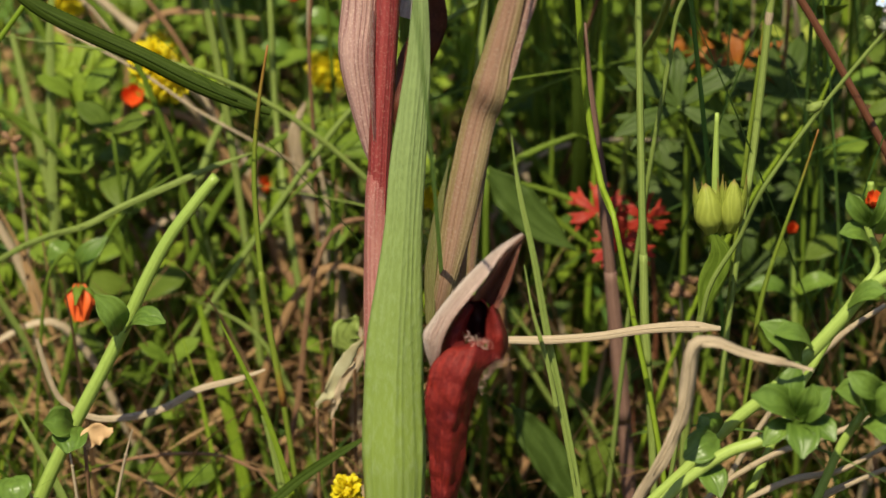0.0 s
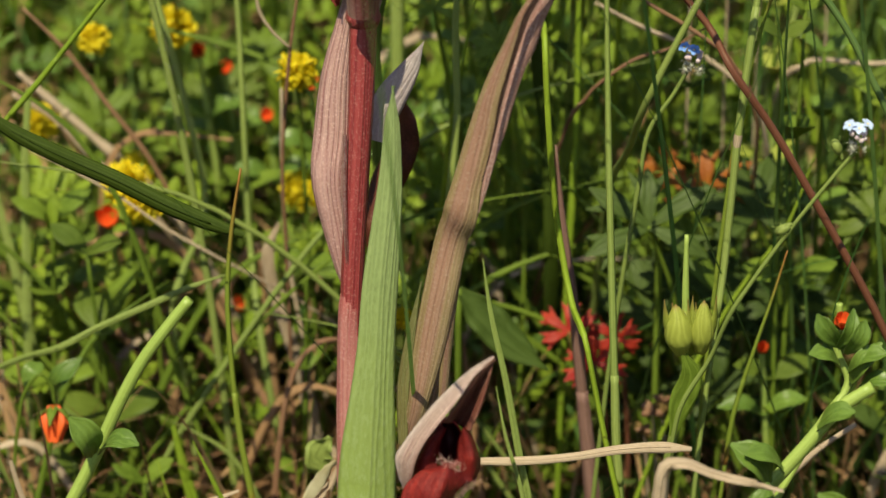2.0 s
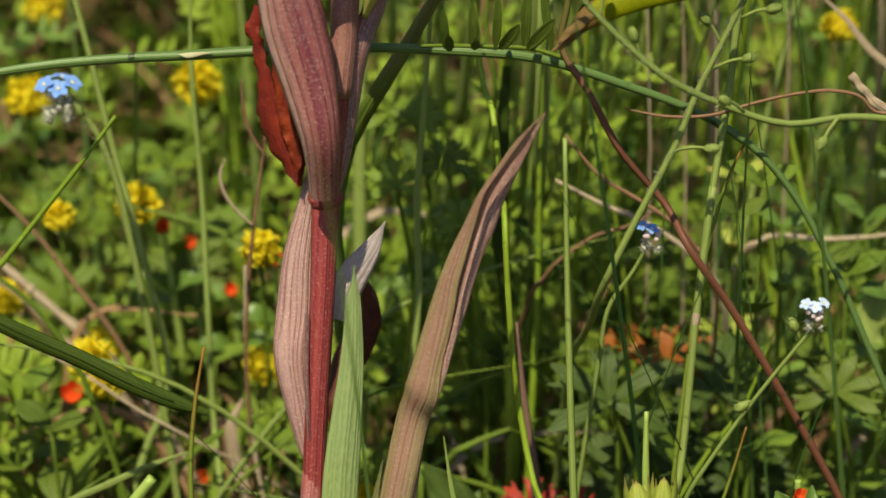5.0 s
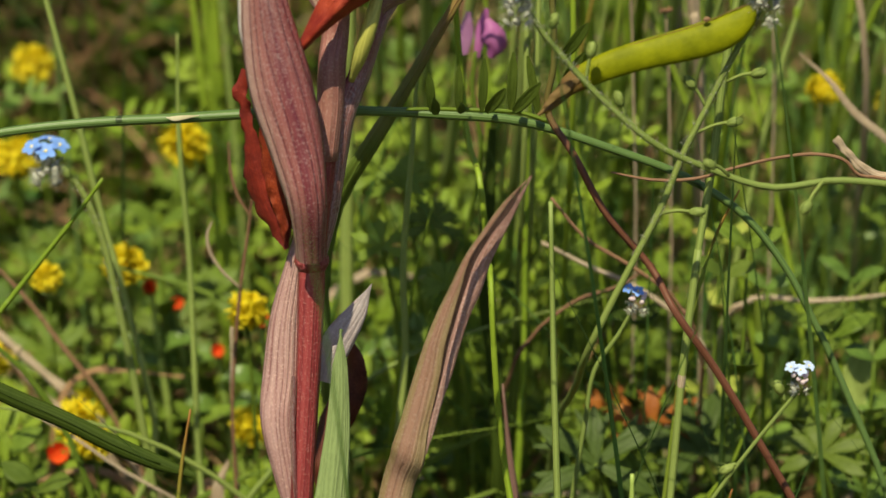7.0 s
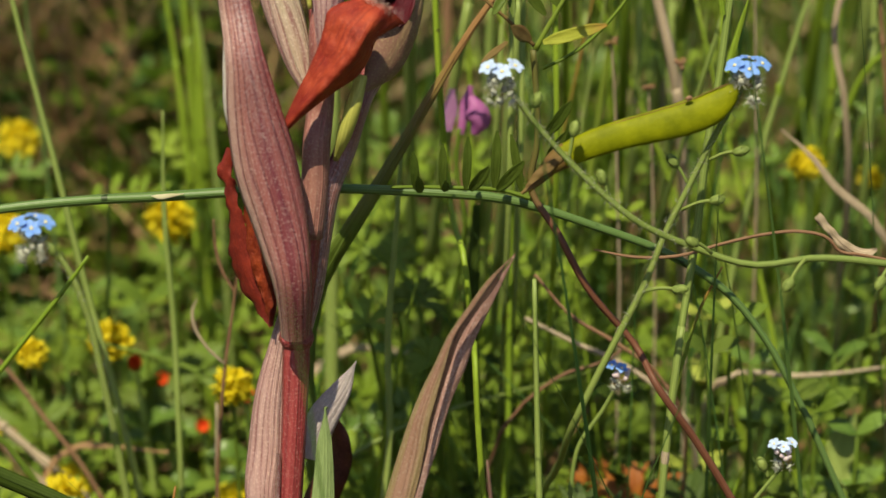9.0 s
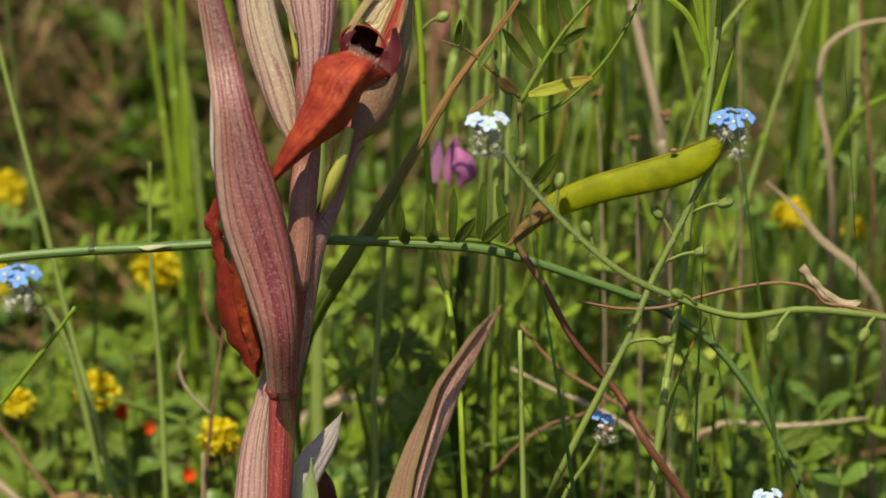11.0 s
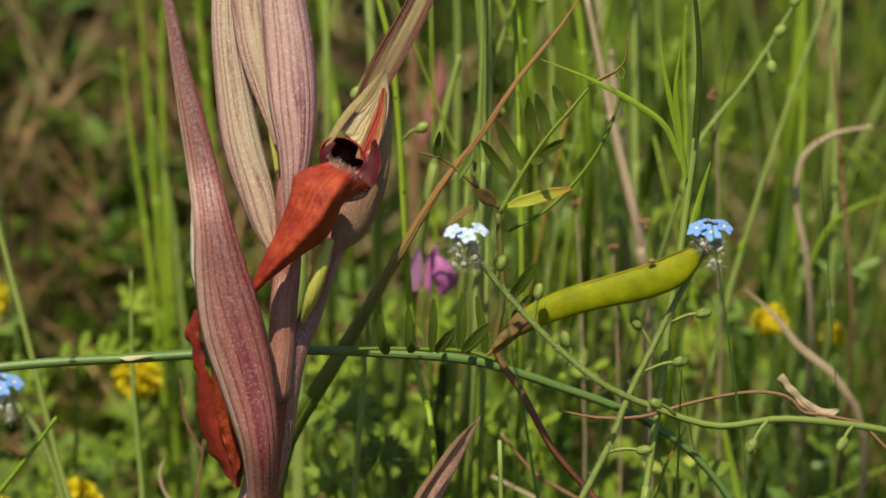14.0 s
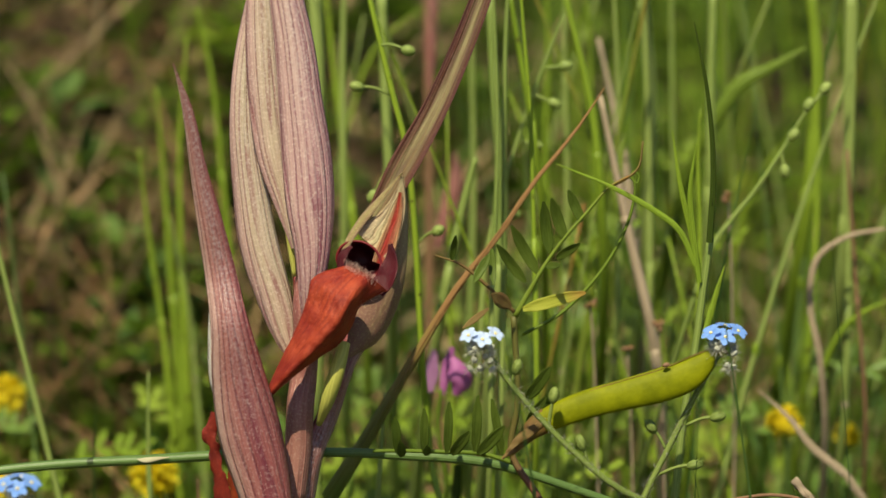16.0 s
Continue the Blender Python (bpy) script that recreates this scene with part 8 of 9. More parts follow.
pimpernel([(-0.0589, 0.4250, 0.0646), (-0.0593, 0.4250, 0.0676), (-0.0609, 0.4250, 0.0697), (-0.0631, 0.4250, 0.0676), (-0.0650, 0.4250, 0.0607), (-0.0662, 0.4250, 0.0508)], [((-0.0596, 0.4300, 0.0628), (-0.0546, 0.4280, 0.0714), 0.0018, L), ((-0.0613, 0.4300, 0.0697), (-0.0640, 0.4280, 0.0665), 0.0016, U)],
          [((-0.0584, 0.4210, 0.0659), (0, -0.3, -1), 0.0040, 0.86)], "scarlet pimpernel with a hanging flower bud", [0.0003, 0.0003, 0.00025], "herb")
pimpernel([(0.0661, 0.3760, 0.0855), (0.0614, 0.3760, 0.0821), (0.0568, 0.3760, 0.0764), (0.0529, 0.3760, 0.0716), (0.0482, 0.3760, 0.0663), (0.0426, 0.3760, 0.0613), (0.0358, 0.3760, 0.0536), (0.0305, 0.3760, 0.0482)],
          [((0.0515, 0.3740, 0.0711), (0.0453, 0.3720, 0.0783), 0.0028, (0.3, -1, 0.8)), ((0.0534, 0.3740, 0.0733), (0.0471, 0.3700, 0.0775), 0.002, U), ((0.0580, 0.3740, 0.0798), (0.0627, 0.3700, 0.0839), 0.0022, U), ((0.0398, 0.3720, 0.0604), (0.0346, 0.3680, 0.0589), 0.003, (0.1, -1, 0.7)),
           ((0.0396, 0.3740, 0.0600), (0.0373, 0.3730, 0.0635), 0.0026, (0.1, -1, 0.4)), ((0.0375, 0.3720, 0.0559), (0.0399, 0.3660, 0.0537), 0.0026, U)], [], "scarlet pimpernel with pale stem and broad paired leaves", [0.00077, 0.00081, 0.00090, 0.00094, 0.00103, 0.00103, 0.00103, 0.00103, 0.00094])
pimpernel([(0.0517, 0.3680, 0.0683), (0.0498, 0.3680, 0.0648), (0.0467, 0.3680, 0.0622), (0.0411, 0.3680, 0.0600), (0.0355, 0.3680, 0.0559)],
          [((0.0505, 0.3670, 0.0657), (0.0433, 0.3620, 0.0713), 0.0028, (0, -0.9, 0.8)), ((0.0505, 0.3660, 0.0663), (0.0501, 0.3660, 0.0748), 0.0027, (-0.6, -1, 0.2)), ((0.0507, 0.3660, 0.0659), (0.0544, 0.3620, 0.0723), 0.0027, (-0.3, -1, 0.5)), ((0.0508, 0.3660, 0.0657), (0.0503, 0.3580, 0.0634), 0.003, (0, -1, 0.9)),
           ((0.0512, 0.3660, 0.0652), (0.0551, 0.3600, 0.0651), 0.0024, U), ((0.0502, 0.3640, 0.0674), (0.0519, 0.3620, 0.0730), 0.0016, (0.3, -1, 0.3)), ((0.0500, 0.3660, 0.0652), (0.0452, 0.3620, 0.0635), 0.002, U)], [], "scarlet pimpernel rosette of pointed green leaves", [0.00068, 0.00085, 0.00094, 0.00085, 0.00077])
pimpernel([(0.0637, 0.3680, 0.0696), (0.0610, 0.3680, 0.0670), (0.0580, 0.3680, 0.0626), (0.0551, 0.3680, 0.0555)],
          [((0.0601, 0.3670, 0.0661), (0.0553, 0.3630, 0.0717), 0.0028, U), ((0.0609, 0.3670, 0.0665), (0.0632, 0.3630, 0.0726), 0.0028, (-0.3, -1, 0.5)), ((0.0602, 0.3670, 0.0652), (0.0643, 0.3620, 0.0635), 0.0028, U), ((0.0621, 0.3650, 0.0700), (0.0568, 0.3630, 0.0743), 0.0022, (0, -1, 0.3))], [], "scarlet pimpernel with glossy pointed leaves", [0.00068, 0.00068, 0.00068, 0.00060])
pimpernel([(0.0623, 0.3860, 0.0948)] + [(0.0625, 0.3860, 0.0917), (0.0622, 0.3860, 0.0878), (0.0641, 0.3860, 0.0824)] + [(0.0603, 0.3840, 0.0773)],
          [((0.0628, 0.3840, 0.0885), (0.0585, 0.3820, 0.0945), 0.0018, L), ((0.0632, 0.3840, 0.0876), (0.0656, 0.3820, 0.0936), 0.0018, (0.2, -1, 0.3)), ((0.0637, 0.3840, 0.0849), (0.0688, 0.3800, 0.0890), 0.002, U), ((0.0642, 0.3840, 0.0831), (0.0682, 0.3820, 0.0901), 0.0018, L),
           ((0.0624, 0.3840, 0.0858), (0.0574, 0.3810, 0.0887), 0.002, U), ((0.0653, 0.3830, 0.0826), (0.0698, 0.3800, 0.0846), 0.0018, U), ((0.0618, 0.3830, 0.0889), (0.0640, 0.3830, 0.0950), 0.0015, (0.3, -1, 0.2))],
          [((0.0622, 0.3840, 0.0918), (0.1, -0.6, 0.8), 0.0017, 0.4)], "scarlet pimpernel with an orange-red flower among pointed leaves")
for p, d, r, shut in (((-0.0604, 0.4750, 0.0620), (-0.2, -0.8, -0.5), 0.0019, 0.45), ((-0.0313, 0.4800, 0.0619), (-0.5, -0.6, 0.1), 0.0017, 0.5), ((-0.0533, 0.4908, 0.0759), (0.4, -0.8, 0.2), 0.0022, 0.2), ((-0.0383, 0.4818, 0.1089), (0, -0.8, -0.5), 0.0016, 0.5),
                      ((-0.0341, 0.4862, 0.1047), (0.2, -1, 0.0), 0.0014, 0.4), ((-0.0264, 0.4818, 0.0970), (0, -1, 0.2), 0.0014, 0.4), ((-0.0182, 0.4700, 0.1060), (0.2, -1, 0), 0.0014, 0.3), ((-0.0529, 0.4600, 0.0845), (0, -1, 0.3), 0.002, 0.3), ((0.0568, 0.4300, 0.0715), (0, -1, 0), 0.0012, 0.5)):
    q = Vector(p)
    pimpernel([q, q + Vector((0.002, 0.004, -0.02))], [(q + Vector((0.001, 0.002, -0.012)), q + Vector((0.008, 0.001, -0.009)), 0.002, U), (q + Vector((0.001, 0.002, -0.012)), q + Vector((-0.007, 0, -0.010)), 0.002, U)], [(p, (d[0] * 0.6, -0.75, 0.6), r * 1.2, shut * 0.8)], "small scarlet pimpernel flower among the herbs")


def cranesbill():
    """Cranesbill with two swollen pointed green buds, deeply cut leaves turning red."""
    root = thing("cranesbill", (0.04, 0.398, 0.0), "cranesbill with swollen green buds on a hairy stem", "plant")
    part("stem", Geo().tube([(0.0405, 0.398, -0.002)] + [(0.0383, 0.3980, 0.0617), (0.0401, 0.3980, 0.0728), (0.0413, 0.3980, 0.0824)], [0.00068, 0.00077, 0.00077, 0.00060], 7, 20), "fuzzy", root)
    part("stem", Geo().tube([(0.0416, 0.4000, 0.0813), (0.0411, 0.4000, 0.0903), (0.0410, 0.4000, 0.1010)], [0.00060, 0.00060, 0.00034], 7, 14), "herb_pale", root)
    for base, top, w in (((0.0403, 0.3960, 0.0834), (0.0391, 0.3950, 0.0916), 52), ((0.0432, 0.3960, 0.0836), (0.0434, 0.3950, 0.0922), 44), ((0.0418, 0.3990, 0.0822), (0.0408, 0.4000, 0.0894), 46)):
        b, t = Vector(base), Vector(top)
        bud = part("bud", Geo().tube([b, b.lerp(t, 0.3), b.lerp(t, 0.65), b.lerp(t, 0.92), t], [w * k / 23400 for k in (0.45, 1.0, 0.85, 0.32, 0.05)], 10, 16), "bud", root, "swollen ribbed green bud")
        for k in (-1, 1):
            o = Vector((k * 0.0012, -0.0004, 0))
            leaf_tip = Geo().sheet([b + o * 0.6, b.lerp(t, 0.55) + o * 1.5, t + o * 1.5 + Vector((0, 0, 0.001))], [0.0005, 0.0008, 0.00006], (k * 0.8, -1, 0.2), 0.4, 0.2, 10, 4, 0.00015)
            part("sepal", leaf_tip, "bud", bud)
    part("leaf", Geo().sheet([(0.0405, 0.3950, 0.0838), (0.0417, 0.3950, 0.0804), (0.0404, 0.3950, 0.0758), (0.0391, 0.3950, 0.0703)], [0.00043, 0.00171, 0.00197, 0.00051], (0.2, -1, 0.3), -0.4, 0.2, 14, 6), "herb", root)


cranesbill()


def cut_leaf(at, r, face, mat, label, seed, lobes=5):
    """A deeply divided leaf on a stalk: narrow lobes with side teeth."""
    at = Vector(at)
    face = Vector(face).normalized()
    g = ground_z(at.x, at.y)
    root = thing("cranesbill_leaf", (at.x, at.y + 0.004, g), label, "leaf", "cut leaves")
    part("stalk", Geo().tube([(at.x, at.y + 0.004, g - 0.002), at + Vector((r * 0.4, 0.003, -0.012)), at], 0.0004, 6, 10), "herb" if mat != "red_leaf" else "red_stem", root)
    a = face.cross(Vector((0, 0, 1))).normalized()
    b = a.cross(face)
    rnd = random.Random(seed)
    blade = Geo()
    for k in range(lobes):
        th = math.pi * (-0.15 + 1.3 * k / (lobes - 1))
        d = a * math.cos(th) + b * math.sin(th)
        end = at + d * r * rnd.uniform(0.8, 1.1) + face * r * rnd.uniform(-0.2, 0.25)
        blade.sheet([at, at.lerp(end, 0.5) + face * 0.0006, end], [r * 0.05, r * 0.12, r * 0.17, r * 0.02], face, -0.3, 0.0, 8, 4)
        for s in (-1, 1):
            q = at.lerp(end, 0.55)
            side = face.cross(d) * s
            blade.sheet([q, q + (d * 0.6 + side * 0.6) * r * 0.26, q + (d + side * 0.8) * r * 0.36], [r * 0.06, r * 0.07, r * 0.01], face, -0.2, 0.0, 5, 3)
    part("blade", blade, mat, root)


cut_leaf((0.0255, 0.4370, 0.0724), 0.0056, (-0.2, -1, 0.5), "red_leaf", "deeply cut leaf turned bright red", 1)
cut_leaf((0.0298, 0.4370, 0.0669), 0.0060, (0.2, -1, 0.6), "red_leaf", "deeply cut leaf turned bright red", 2)
cut_leaf((0.0335, 0.4370, 0.0714), 0.0048, (0, -1, 0.2), "red_leaf", "deeply cut leaf turned bright red", 3)
cut_leaf((0.0488, 0.4478, 0.0934), 0.0085, (0.1, -1, 0.3), "orange_leaf", "deeply cut leaf turning orange", 4)
cut_leaf((0.0442, 0.4646, 0.0906), 0.006, (-0.1, -1, 0.2), "orange_leaf", "deeply cut leaf turning orange", 5)
# herb_dark leaves carry the shade of the undergrowth in their colour
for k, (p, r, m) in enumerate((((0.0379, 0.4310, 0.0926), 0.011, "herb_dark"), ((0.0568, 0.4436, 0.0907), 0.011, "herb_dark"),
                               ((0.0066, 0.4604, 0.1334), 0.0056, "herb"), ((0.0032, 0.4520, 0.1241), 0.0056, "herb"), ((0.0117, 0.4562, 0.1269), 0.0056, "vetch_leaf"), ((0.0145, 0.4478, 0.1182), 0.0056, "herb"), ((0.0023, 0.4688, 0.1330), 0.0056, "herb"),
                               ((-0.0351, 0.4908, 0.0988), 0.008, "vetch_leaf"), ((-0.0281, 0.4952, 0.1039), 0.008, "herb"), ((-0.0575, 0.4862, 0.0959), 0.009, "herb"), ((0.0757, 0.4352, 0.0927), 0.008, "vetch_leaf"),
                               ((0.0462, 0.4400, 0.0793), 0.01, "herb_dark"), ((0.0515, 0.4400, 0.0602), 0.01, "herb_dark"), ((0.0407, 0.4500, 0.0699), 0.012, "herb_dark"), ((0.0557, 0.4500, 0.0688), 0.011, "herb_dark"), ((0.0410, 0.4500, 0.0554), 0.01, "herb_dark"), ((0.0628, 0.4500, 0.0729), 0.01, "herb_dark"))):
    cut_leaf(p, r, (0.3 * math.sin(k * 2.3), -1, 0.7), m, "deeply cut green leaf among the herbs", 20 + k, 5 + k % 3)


def far_orchid():
    """A second tongue orchid further back: stem, clasping bracts."""
    root = thing("tongue_orchid", (0.0197, 0.5423, 0.0), "second tongue orchid with reddish bracts further back", "orchid")
    part("stem", Geo().tube([(0.0197, 0.5423, 0.0574)] + [(0.0201, 0.5402, 0.0733), (0.0197, 0.5402, 0.1202)] + [(0.0200, 0.5402, 0.1199), (0.0195, 0.5402, 0.1533), (0.0194, 0.5402, 0.1843), (0.0191, 0.5402, 0.2045), (0.0185, 0.5402, 0.2289)], [0.00083, 0.00083, 0.00090, 0.00096, 0.00096, 0.00090, 0.00083, 0.00064], 8, 30), "straw_dark", root)
    for pts, w in (([(0.0244, 0.5377, 0.1891), (0.0247, 0.5377, 0.1835), (0.0232, 0.5377, 0.1773), (0.0209, 0.5377, 0.1696)], [0.00026, 0.00142, 0.00174, 0.00064]), ([(0.0184, 0.5394, 0.2278), (0.0198, 0.5394, 0.2201), (0.0196, 0.5394, 0.2112), (0.0194, 0.5394, 0.2012)], [0.00026, 0.00109, 0.00135, 0.00078])):
        part("bract", Geo().sheet(pts, w, (0.1, -1, 0.1), 0.8, 0.0, 16, 6), "stem_upper", root)


far_orchid()


def leafy_herb(top, tiers, size, label, seed, lean=0.0, mat="herb"):
    """An upright herb: a square stem with pairs of ovate leaves, each pair turned against the last."""
    top = Vector(top)
    g = ground_z(top.x + lean, top.y)
    foot = Vector((top.x + lean, top.y + 0.004, g - 0.001))
    root = thing("leafy_herb", foot, label, "plant", "leafy herbs")
    rnd = random.Random(seed)
    path = spline([foot, foot.lerp(top, 0.5) + Vector((rnd.uniform(-0.003, 0.003), 0, 0)), top], 30)
    part("stem", Geo().tube([foot, path[15], top], [0.0005, 0.0005, 0.0003], 6, 14), "herb", root)
    for k in range(tiers):
        p = path[30 - int(k * 22 / tiers)]
        a = rnd.uniform(-0.4, 0.4) + (1.57 if k % 2 else 0.0)
        s = size * (0.55 + 0.45 * min(1.0, (k + 1) / 2.5))
        for sgn in (-1, 1):
            d = Vector((math.cos(a) * sgn, math.sin(a) * sgn, 0.55 - 0.12 * k + rnd.uniform(-0.2, 0.2)))
            part("leaf", leaf_at(Geo(), p, p + d * s, s * (0.34 if top.y < 0.45 else 0.25), Vector((0, -0.5, 1)) - d * 0.2, -0.35, 0.15, 10, 6, 0.1), mat, root)


for k, (p, tiers, size, lean) in enumerate((((-0.0660, 0.4700, 0.0779), 4, 0.0085, 0.002), ((-0.0617, 0.4750, 0.0753), 4, 0.008, -0.002), ((-0.0694, 0.4600, 0.0724), 3, 0.0085, 0.001), ((-0.0777, 0.4800, 0.0711), 4, 0.008, 0.002), ((-0.0181, 0.4400, 0.0834), 3, 0.006, 0.002), ((-0.0454, 0.4300, 0.0487), 3, 0.007, 0.0)), 0):
    leafy_herb(p, tiers, size, "small herb with pairs of oval green leaves", k, lean, "herb" if k % 3 else "vetch_leaf")
for k, (p, tiers, size, lean) in enumerate((((-0.0367, 0.4850, 0.1204), 4, 0.009, 0.002), ((0.0626, 0.4352, 0.1277), 4, 0.008, -0.002), ((0.0585, 0.4310, 0.1240), 3, 0.007, 0.002), ((-0.0029, 0.4700, 0.0961), 4, 0.008, 0.0), ((-0.0613, 0.4500, 0.0883), 4, 0.009, 0.003), ((-0.0545, 0.4400, 0.0856), 4, 0.009, 0.001), ((0.0789, 0.4478, 0.1094), 4, 0.009, 0.002), ((-0.0296, 0.4800, 0.0849), 4, 0.008, -0.002), ((0.0745, 0.4478, 0.1113), 4, 0.009, 0.0)), 10):
    leafy_herb(p, tiers, size, "small herb with pairs of oval green leaves", k, lean, "herb" if k % 3 else "vetch_leaf")

for k, (p, tiers, size, mat) in enumerate((((0.0610, 0.4562, 0.1235), 4, 0.010, "bud"), ((0.0678, 0.4478, 0.1177), 4, 0.009, "pimpernel_leaf"), ((0.0848, 0.4646, 0.1145), 4, 0.011, "pimpernel_leaf"), ((0.0955, 0.4898, 0.1182), 4, 0.011, "herb"), ((0.0458, 0.4478, 0.1116), 3, 0.009, "grass_deep_and_shaded"),
                                           ((0.0561, 0.4730, 0.1125), 4, 0.010, "herb"), ((0.0276, 0.4646, 0.1129), 4, 0.009, "grass_deep_and_shaded"), ((0.0377, 0.4982, 0.1122), 4, 0.011, "herb"), ((0.0851, 0.5066, 0.1185), 4, 0.012, "pimpernel_leaf"), ((0.0080, 0.4646, 0.1150), 4, 0.009, "pimpernel_leaf"),
                                           ((-0.0614, 0.5222, 0.1033), 4, 0.011, "pimpernel_leaf"), ((-0.0541, 0.5493, 0.1055), 4, 0.012, "pimpernel_leaf"), ((-0.0407, 0.5088, 0.1024), 4, 0.010, "pimpernel_leaf"), ((-0.0324, 0.5312, 0.1053), 4, 0.010, "herb"), ((-0.0114, 0.4952, 0.1038), 3, 0.008, "pimpernel_leaf"), ((0.0862, 0.4478, 0.1053), 4, 0.010, "pimpernel_leaf"))):
    leafy_herb(p, tiers + 2, size * 0.72, "fresh green herb with lit oval leaves further back", 60 + k, 0.002 * (k % 3 - 1), mat)


def pinnate_herb(x, y, top, leaves, seed, mat, leaflet=0.0036):
    """A thin leaning herb whose leaves bear paired narrow leaflets."""
    rnd = random.Random(seed)
    foot = Vector((x + rnd.uniform(-0.006, 0.006), y + 0.003, ground_z(x, y) - 0.001))
    head = Vector((x, y, top))
    root = thing("pinnate_herb", foot, "slender herb with feathery lit green leaves", "plant", "pinnate herbs")
    pts = [foot, foot.lerp(head, 0.5) + Vector((rnd.uniform(-0.006, 0.006), 0, 0)), head]
    part("stem", Geo().tube(pts, [0.00035, 0.0003, 0.0002], 5, 16), "herb", root)
    path = spline(pts, 40)
    for k in range(leaves):
        p = path[40 - int(k * 30 / leaves)]
        a = k * 2.4 + rnd.uniform(-0.5, 0.5)
        d = Vector((math.cos(a), math.sin(a) * 0.7, rnd.uniform(0.3, 1.0))).normalized()
        long = leaflet * rnd.uniform(2.6, 4.4)
        mid, end = p + d * long * 0.5, p + d * long + Vector((0, 0, -long * 0.25))
        blade = Geo().tube([p, mid, end], 0.00014, 4, 6)
        face = (Vector((0, -0.7, 0.8)) + Vector((rnd.uniform(-0.4, 0.4), 0, rnd.uniform(-0.3, 0.3)))).normalized()
        side = face.cross(d).normalized()
        for j in range(4):
            q = spline([p, mid, end], 8)[2 + j * 2 - (1 if j == 3 else 0)]
            for sgn in (-1, 1):
                tip = q + (side * sgn + d * 0.75).normalized() * leaflet * rnd.uniform(0.7, 1.1)
                leaf_at(blade, q, tip, leaflet * 0.2, face, -0.2, 0.0, 4, 2)
        leaf_at(blade, end, end + d * leaflet, leaflet * 0.2, face, -0.2, 0.0, 4, 2)
        part("leaf", blade, mat, root)


# herb_lit leaves look sunlit by their brighter colour
lit_rnd = random.Random(21)
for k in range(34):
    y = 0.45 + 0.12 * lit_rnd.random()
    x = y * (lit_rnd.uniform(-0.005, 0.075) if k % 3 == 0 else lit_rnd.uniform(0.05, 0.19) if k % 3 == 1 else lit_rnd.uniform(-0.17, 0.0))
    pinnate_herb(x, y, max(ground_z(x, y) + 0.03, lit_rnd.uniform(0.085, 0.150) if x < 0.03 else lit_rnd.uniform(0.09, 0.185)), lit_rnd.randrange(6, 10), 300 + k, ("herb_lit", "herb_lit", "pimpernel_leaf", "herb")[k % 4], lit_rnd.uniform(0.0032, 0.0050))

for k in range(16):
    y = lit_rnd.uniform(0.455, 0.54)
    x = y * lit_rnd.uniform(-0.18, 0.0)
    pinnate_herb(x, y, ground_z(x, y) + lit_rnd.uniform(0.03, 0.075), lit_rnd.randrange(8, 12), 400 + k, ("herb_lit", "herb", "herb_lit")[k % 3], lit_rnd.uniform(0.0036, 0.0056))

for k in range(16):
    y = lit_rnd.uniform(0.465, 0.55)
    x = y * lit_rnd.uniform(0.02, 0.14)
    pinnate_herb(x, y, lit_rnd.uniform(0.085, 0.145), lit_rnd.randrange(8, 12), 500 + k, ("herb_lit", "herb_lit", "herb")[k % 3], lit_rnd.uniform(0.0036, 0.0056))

# broad-leaved herbs on one side, their dark colour standing in for shade
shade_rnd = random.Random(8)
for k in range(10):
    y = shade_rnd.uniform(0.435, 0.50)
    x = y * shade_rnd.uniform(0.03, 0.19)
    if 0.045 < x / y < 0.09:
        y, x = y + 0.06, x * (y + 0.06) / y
    leafy_herb((x, y, shade_rnd.uniform(0.055, 0.098) - 0.25 * (0.53 - y)), 4, shade_rnd.uniform(0.008, 0.013), "green broad-leaved herb, painted dark as shaded undergrowth", 100 + k, shade_rnd.uniform(-0.004, 0.004), "herb_dark")


# ---- broad leaves, withered bits and seed heads near the ground ----
def broad_leaf(pts, w, mat, label, face=(0, -0.8, 0.8)):
    """A broad leaf on a stalk that comes up from the soil."""
    p = Vector(pts[-1])
    foot = Vector((p.x, p.y + 0.006, ground_z(p.x, p.y) - 0.001))
    root = thing("broad_leaf", foot, label, "leaf", "broad leaves")
    part("stalk", Geo().tube([foot, foot.lerp(p, 0.6), p], 0.0006, 6, 10), "herb", root)
    part("blade", Geo().sheet(pts, w, face, -0.35, 0.15, 22, 8, 0.0002, 0.0006, 2.0), mat, root)


broad_leaf([(0.0218, 0.4289, 0.0686), (0.0163, 0.4289, 0.0730), (0.0107, 0.4289, 0.0784), (0.0070, 0.4289, 0.0827)], [0.00025, 0.00282, 0.00298, 0.00080], "herb_dark", "broad green leaf lying aslant behind the orchid")
broad_leaf([(-0.0214, 0.4520, 0.0805), (-0.0157, 0.4520, 0.0788), (-0.0100, 0.4520, 0.0782), (-0.0061, 0.4520, 0.0764)], [0.00017, 0.00188, 0.00214, 0.00068], "herb", "broad green leaf behind the orchid")
broad_leaf([(0.0110, 0.4150, 0.0474), (0.0138, 0.4150, 0.0429), (0.0175, 0.4150, 0.0374), (0.0208, 0.4150, 0.0308)], [0.00034, 0.00256, 0.00316, 0.00171], "herb_dark", "broad green leaf with a brown margin")
broad_leaf([(0.0286, 0.4250, 0.0375), (0.0259, 0.4250, 0.0334), (0.0246, 0.4250, 0.0282), (0.0241, 0.4250, 0.0241)], [0.00026, 0.00214, 0.00239, 0.00128], "vetch_leaf", "broad green leaf near the ground")
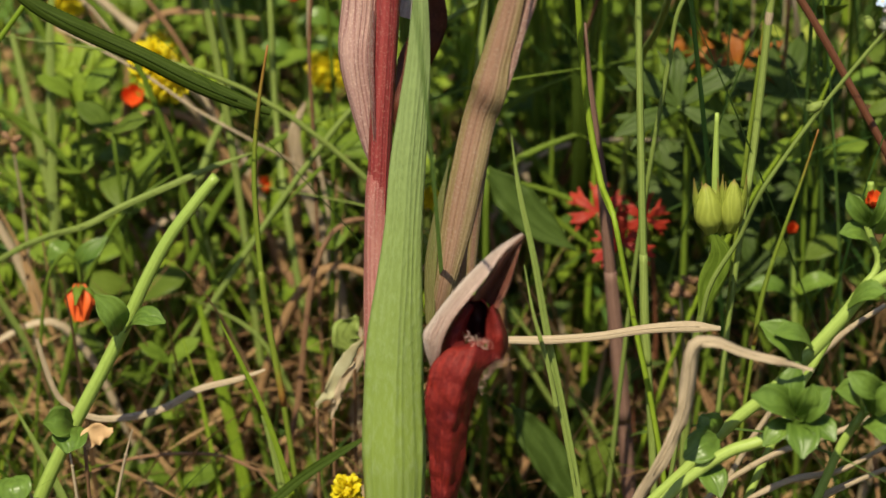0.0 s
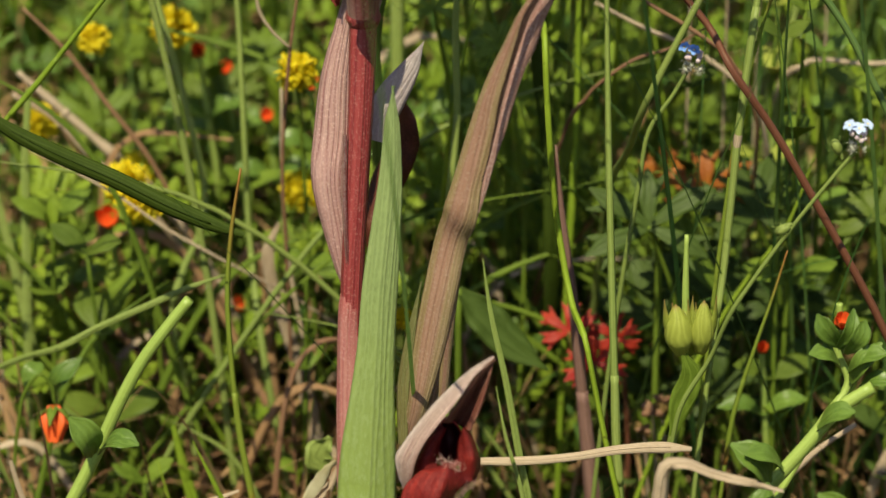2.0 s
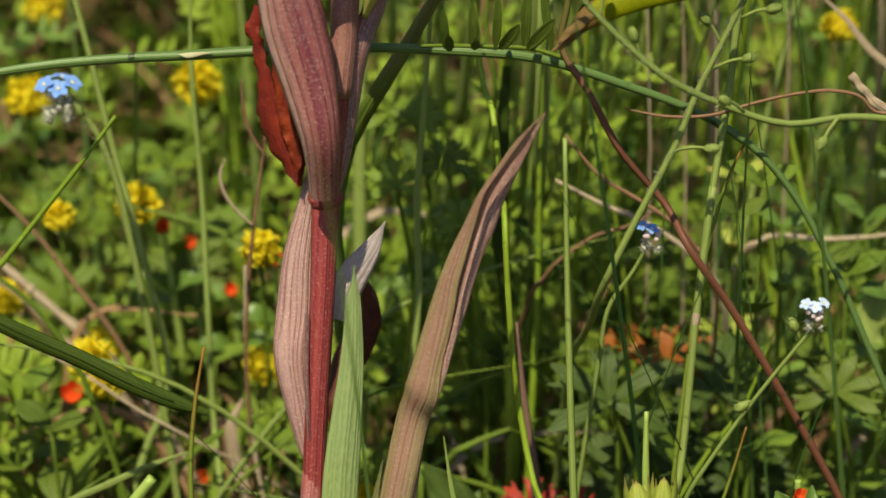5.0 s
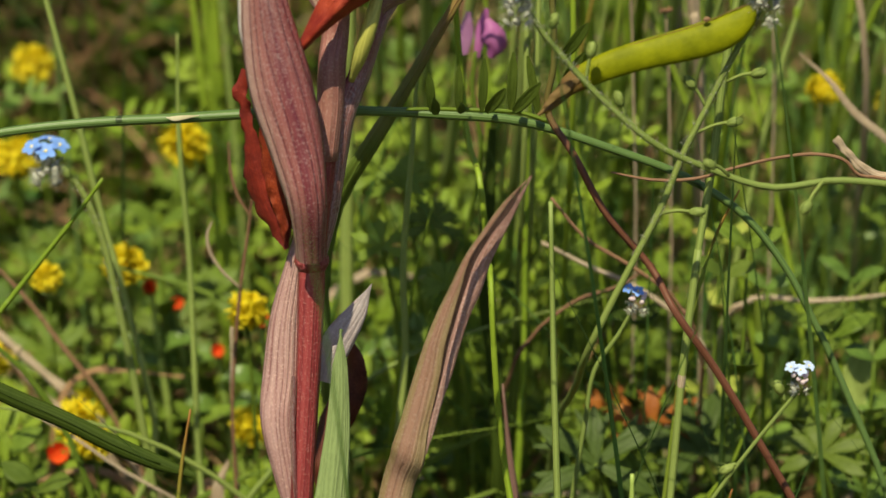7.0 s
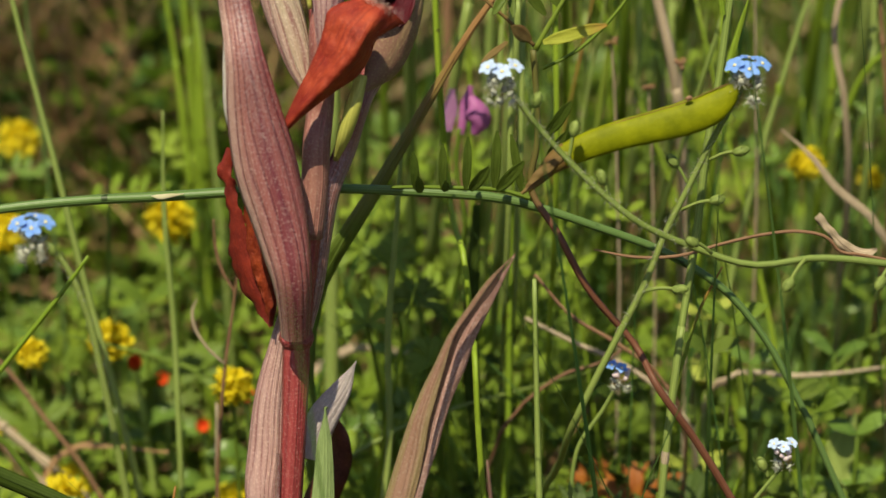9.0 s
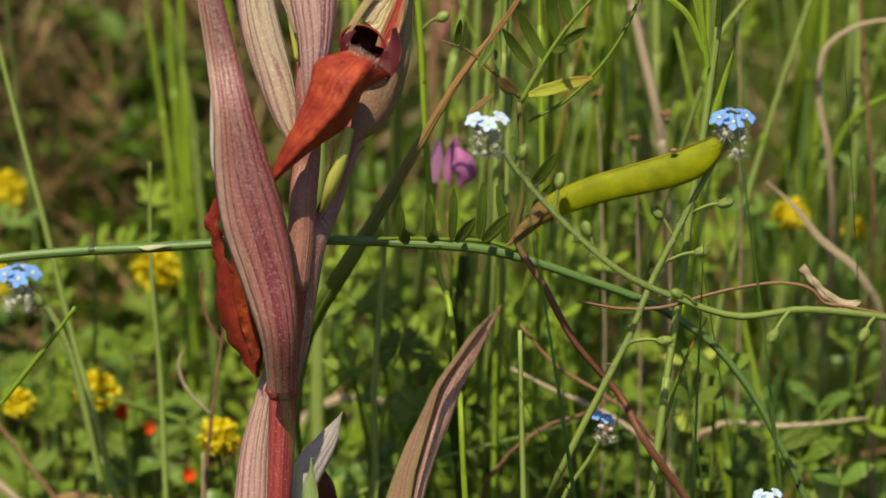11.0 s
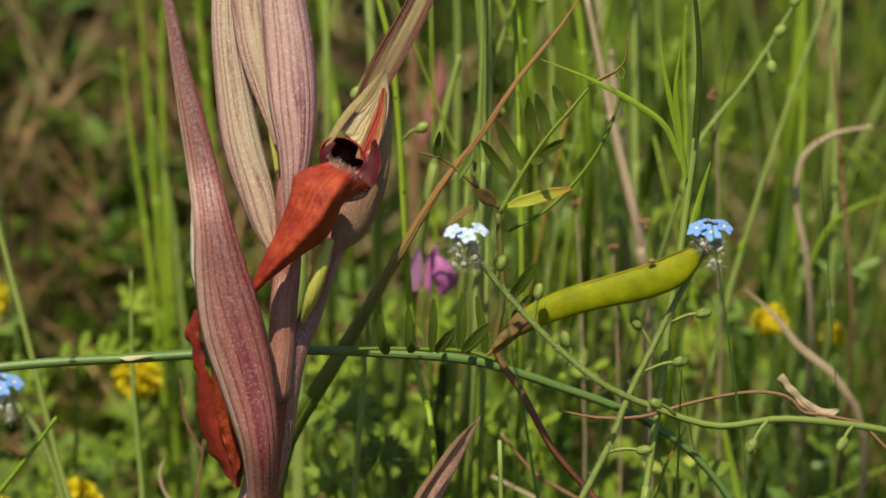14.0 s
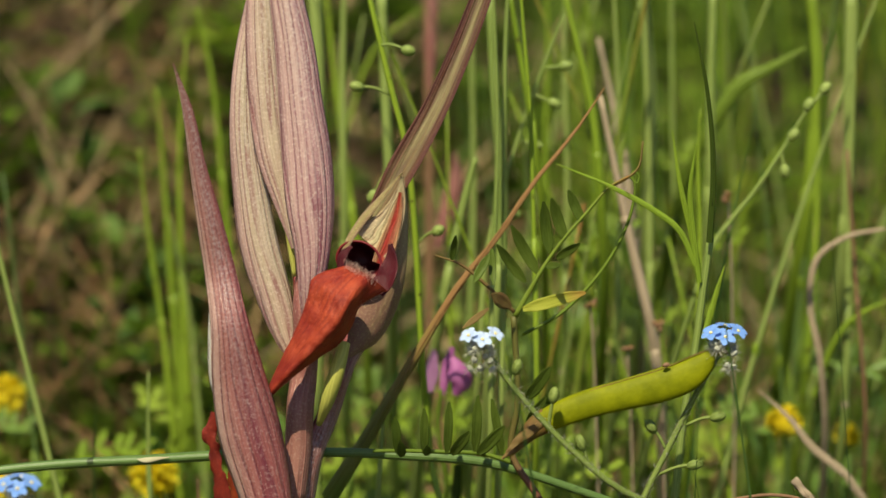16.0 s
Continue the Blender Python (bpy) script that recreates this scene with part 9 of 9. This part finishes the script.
broad_leaf([(0.0380, 0.4400, 0.0445), (0.0323, 0.4400, 0.0434), (0.0266, 0.4400, 0.0393), (0.0228, 0.4400, 0.0340)], [0.00017, 0.00214, 0.00274, 0.00085], "grass_deep_and_shaded", "broad dark leaf near the ground")
broad_leaf([(0.0517, 0.4352, 0.0777), (0.0469, 0.4352, 0.0846), (0.0430, 0.4352, 0.0903), (0.0401, 0.4352, 0.0951)], [0.00024, 0.00237, 0.00277, 0.00095], "herb", "broad green leaf in the undergrowth")
broad_leaf([(0.0862, 0.4500, 0.1082), (0.0845, 0.4500, 0.1043), (0.0838, 0.4500, 0.1003), (0.0847, 0.4500, 0.0950)], [0.00030, 0.00220, 0.00260, 0.00090], "grass_pale", "broad pale yellow-green leaf among the herbs")
broad_leaf([(-0.0461, 0.4500, 0.0807), (-0.0502, 0.4500, 0.0757), (-0.0532, 0.4500, 0.0706), (-0.0549, 0.4500, 0.0655)], [0.00021, 0.00214, 0.00231, 0.00068], "herb", "broad lit leaf among the herbs")
broad_leaf([(-0.0691, 0.4400, 0.0529), (-0.0654, 0.4400, 0.0498), (-0.0607, 0.4400, 0.0487), (-0.0570, 0.4400, 0.0446)], [0.00021, 0.00188, 0.00205, 0.00068], "vetch_leaf", "broad lit leaf among the herbs")
for pts, w, m, lab in (([(-0.0497, 0.3860, 0.0557), (-0.0516, 0.3860, 0.0552), (-0.0531, 0.3860, 0.0541), (-0.0540, 0.3860, 0.0528)], [0.00043, 0.00145, 0.00154, 0.00034], "cream", "cream withered petal lying on the grass"), ([(-0.0135, 0.4100, 0.0645), (-0.0148, 0.4100, 0.0626), (-0.0154, 0.4100, 0.0605), (-0.0141, 0.4100, 0.0586)], [0.00043, 0.00197, 0.00222, 0.00060], "fuzzy", "whitish green withered leaf lump"),
                       ([(-0.0127, 0.4050, 0.0627), (-0.0154, 0.4050, 0.0589), (-0.0177, 0.4050, 0.0541), (-0.0199, 0.4050, 0.0512)], [0.00034, 0.00111, 0.00094, 0.00017], "husk_pale", "pale dry leaf scrap"), ([(-0.0136, 0.4040, 0.0593), (-0.0163, 0.4040, 0.0545), (-0.0173, 0.4040, 0.0497)], [0.00034, 0.00068, 0.00017], "straw", "pale dry leaf scrap")):
    p = Vector(pts[-1])
    bit = thing("withered_leaf", (p.x, p.y, ground_z(p.x, p.y)), lab, "leaf", "withered bits")
    part("stalk", Geo().tube([(p.x, p.y + 0.002, ground_z(p.x, p.y) - 0.001), p + Vector((0, 0.002, -0.01)), p], 0.0003, 5, 8), "straw_dark", bit)
    part("blade", Geo().sheet(pts, w, (0.2, -1, 0.5), -0.5, 0.0, 16, 6, 0.0002, 0.0006, 2.2, 0.0, 0.0006), m, bit)
for k, (p, s) in enumerate((((0.0391, 0.4300, 0.0606), 1.0), ((0.0380, 0.4320, 0.0568), 0.8), ((0.0410, 0.4340, 0.0611), 0.8), ((-0.0712, 0.4400, 0.0839), 1.0), ((0.0443, 0.4562, 0.1711), 0.6), ((0.0559, 0.4562, 0.1672), 0.65), ((0.0506, 0.4562, 0.1633), 0.6), ((0.0687, 0.4646, 0.1883), 0.6))):
    p = Vector(p)
    head = thing("seed_head", (p.x, p.y + 0.004, ground_z(p.x, p.y)), "dry brown seed head on a thin stalk", "seed head", "seed heads")
    part("stalk", Geo().tube([(p.x, p.y + 0.004, ground_z(p.x, p.y) - 0.001), p + Vector((0.001, 0.002, -0.012)), p], 0.00022, 5, 10), "straw", head)
    rnd = random.Random(k)
    for j in range(7):
        d = Vector((rnd.uniform(-1, 1), rnd.uniform(-1, 0.4), rnd.uniform(-0.6, 1))).normalized()
        part("seed", Geo().ball(p + d * 0.0011 * s, 0.0007 * s, d, 1.7, 5, 6, 0.2), "straw_dark" if j % 3 else "husk", head)
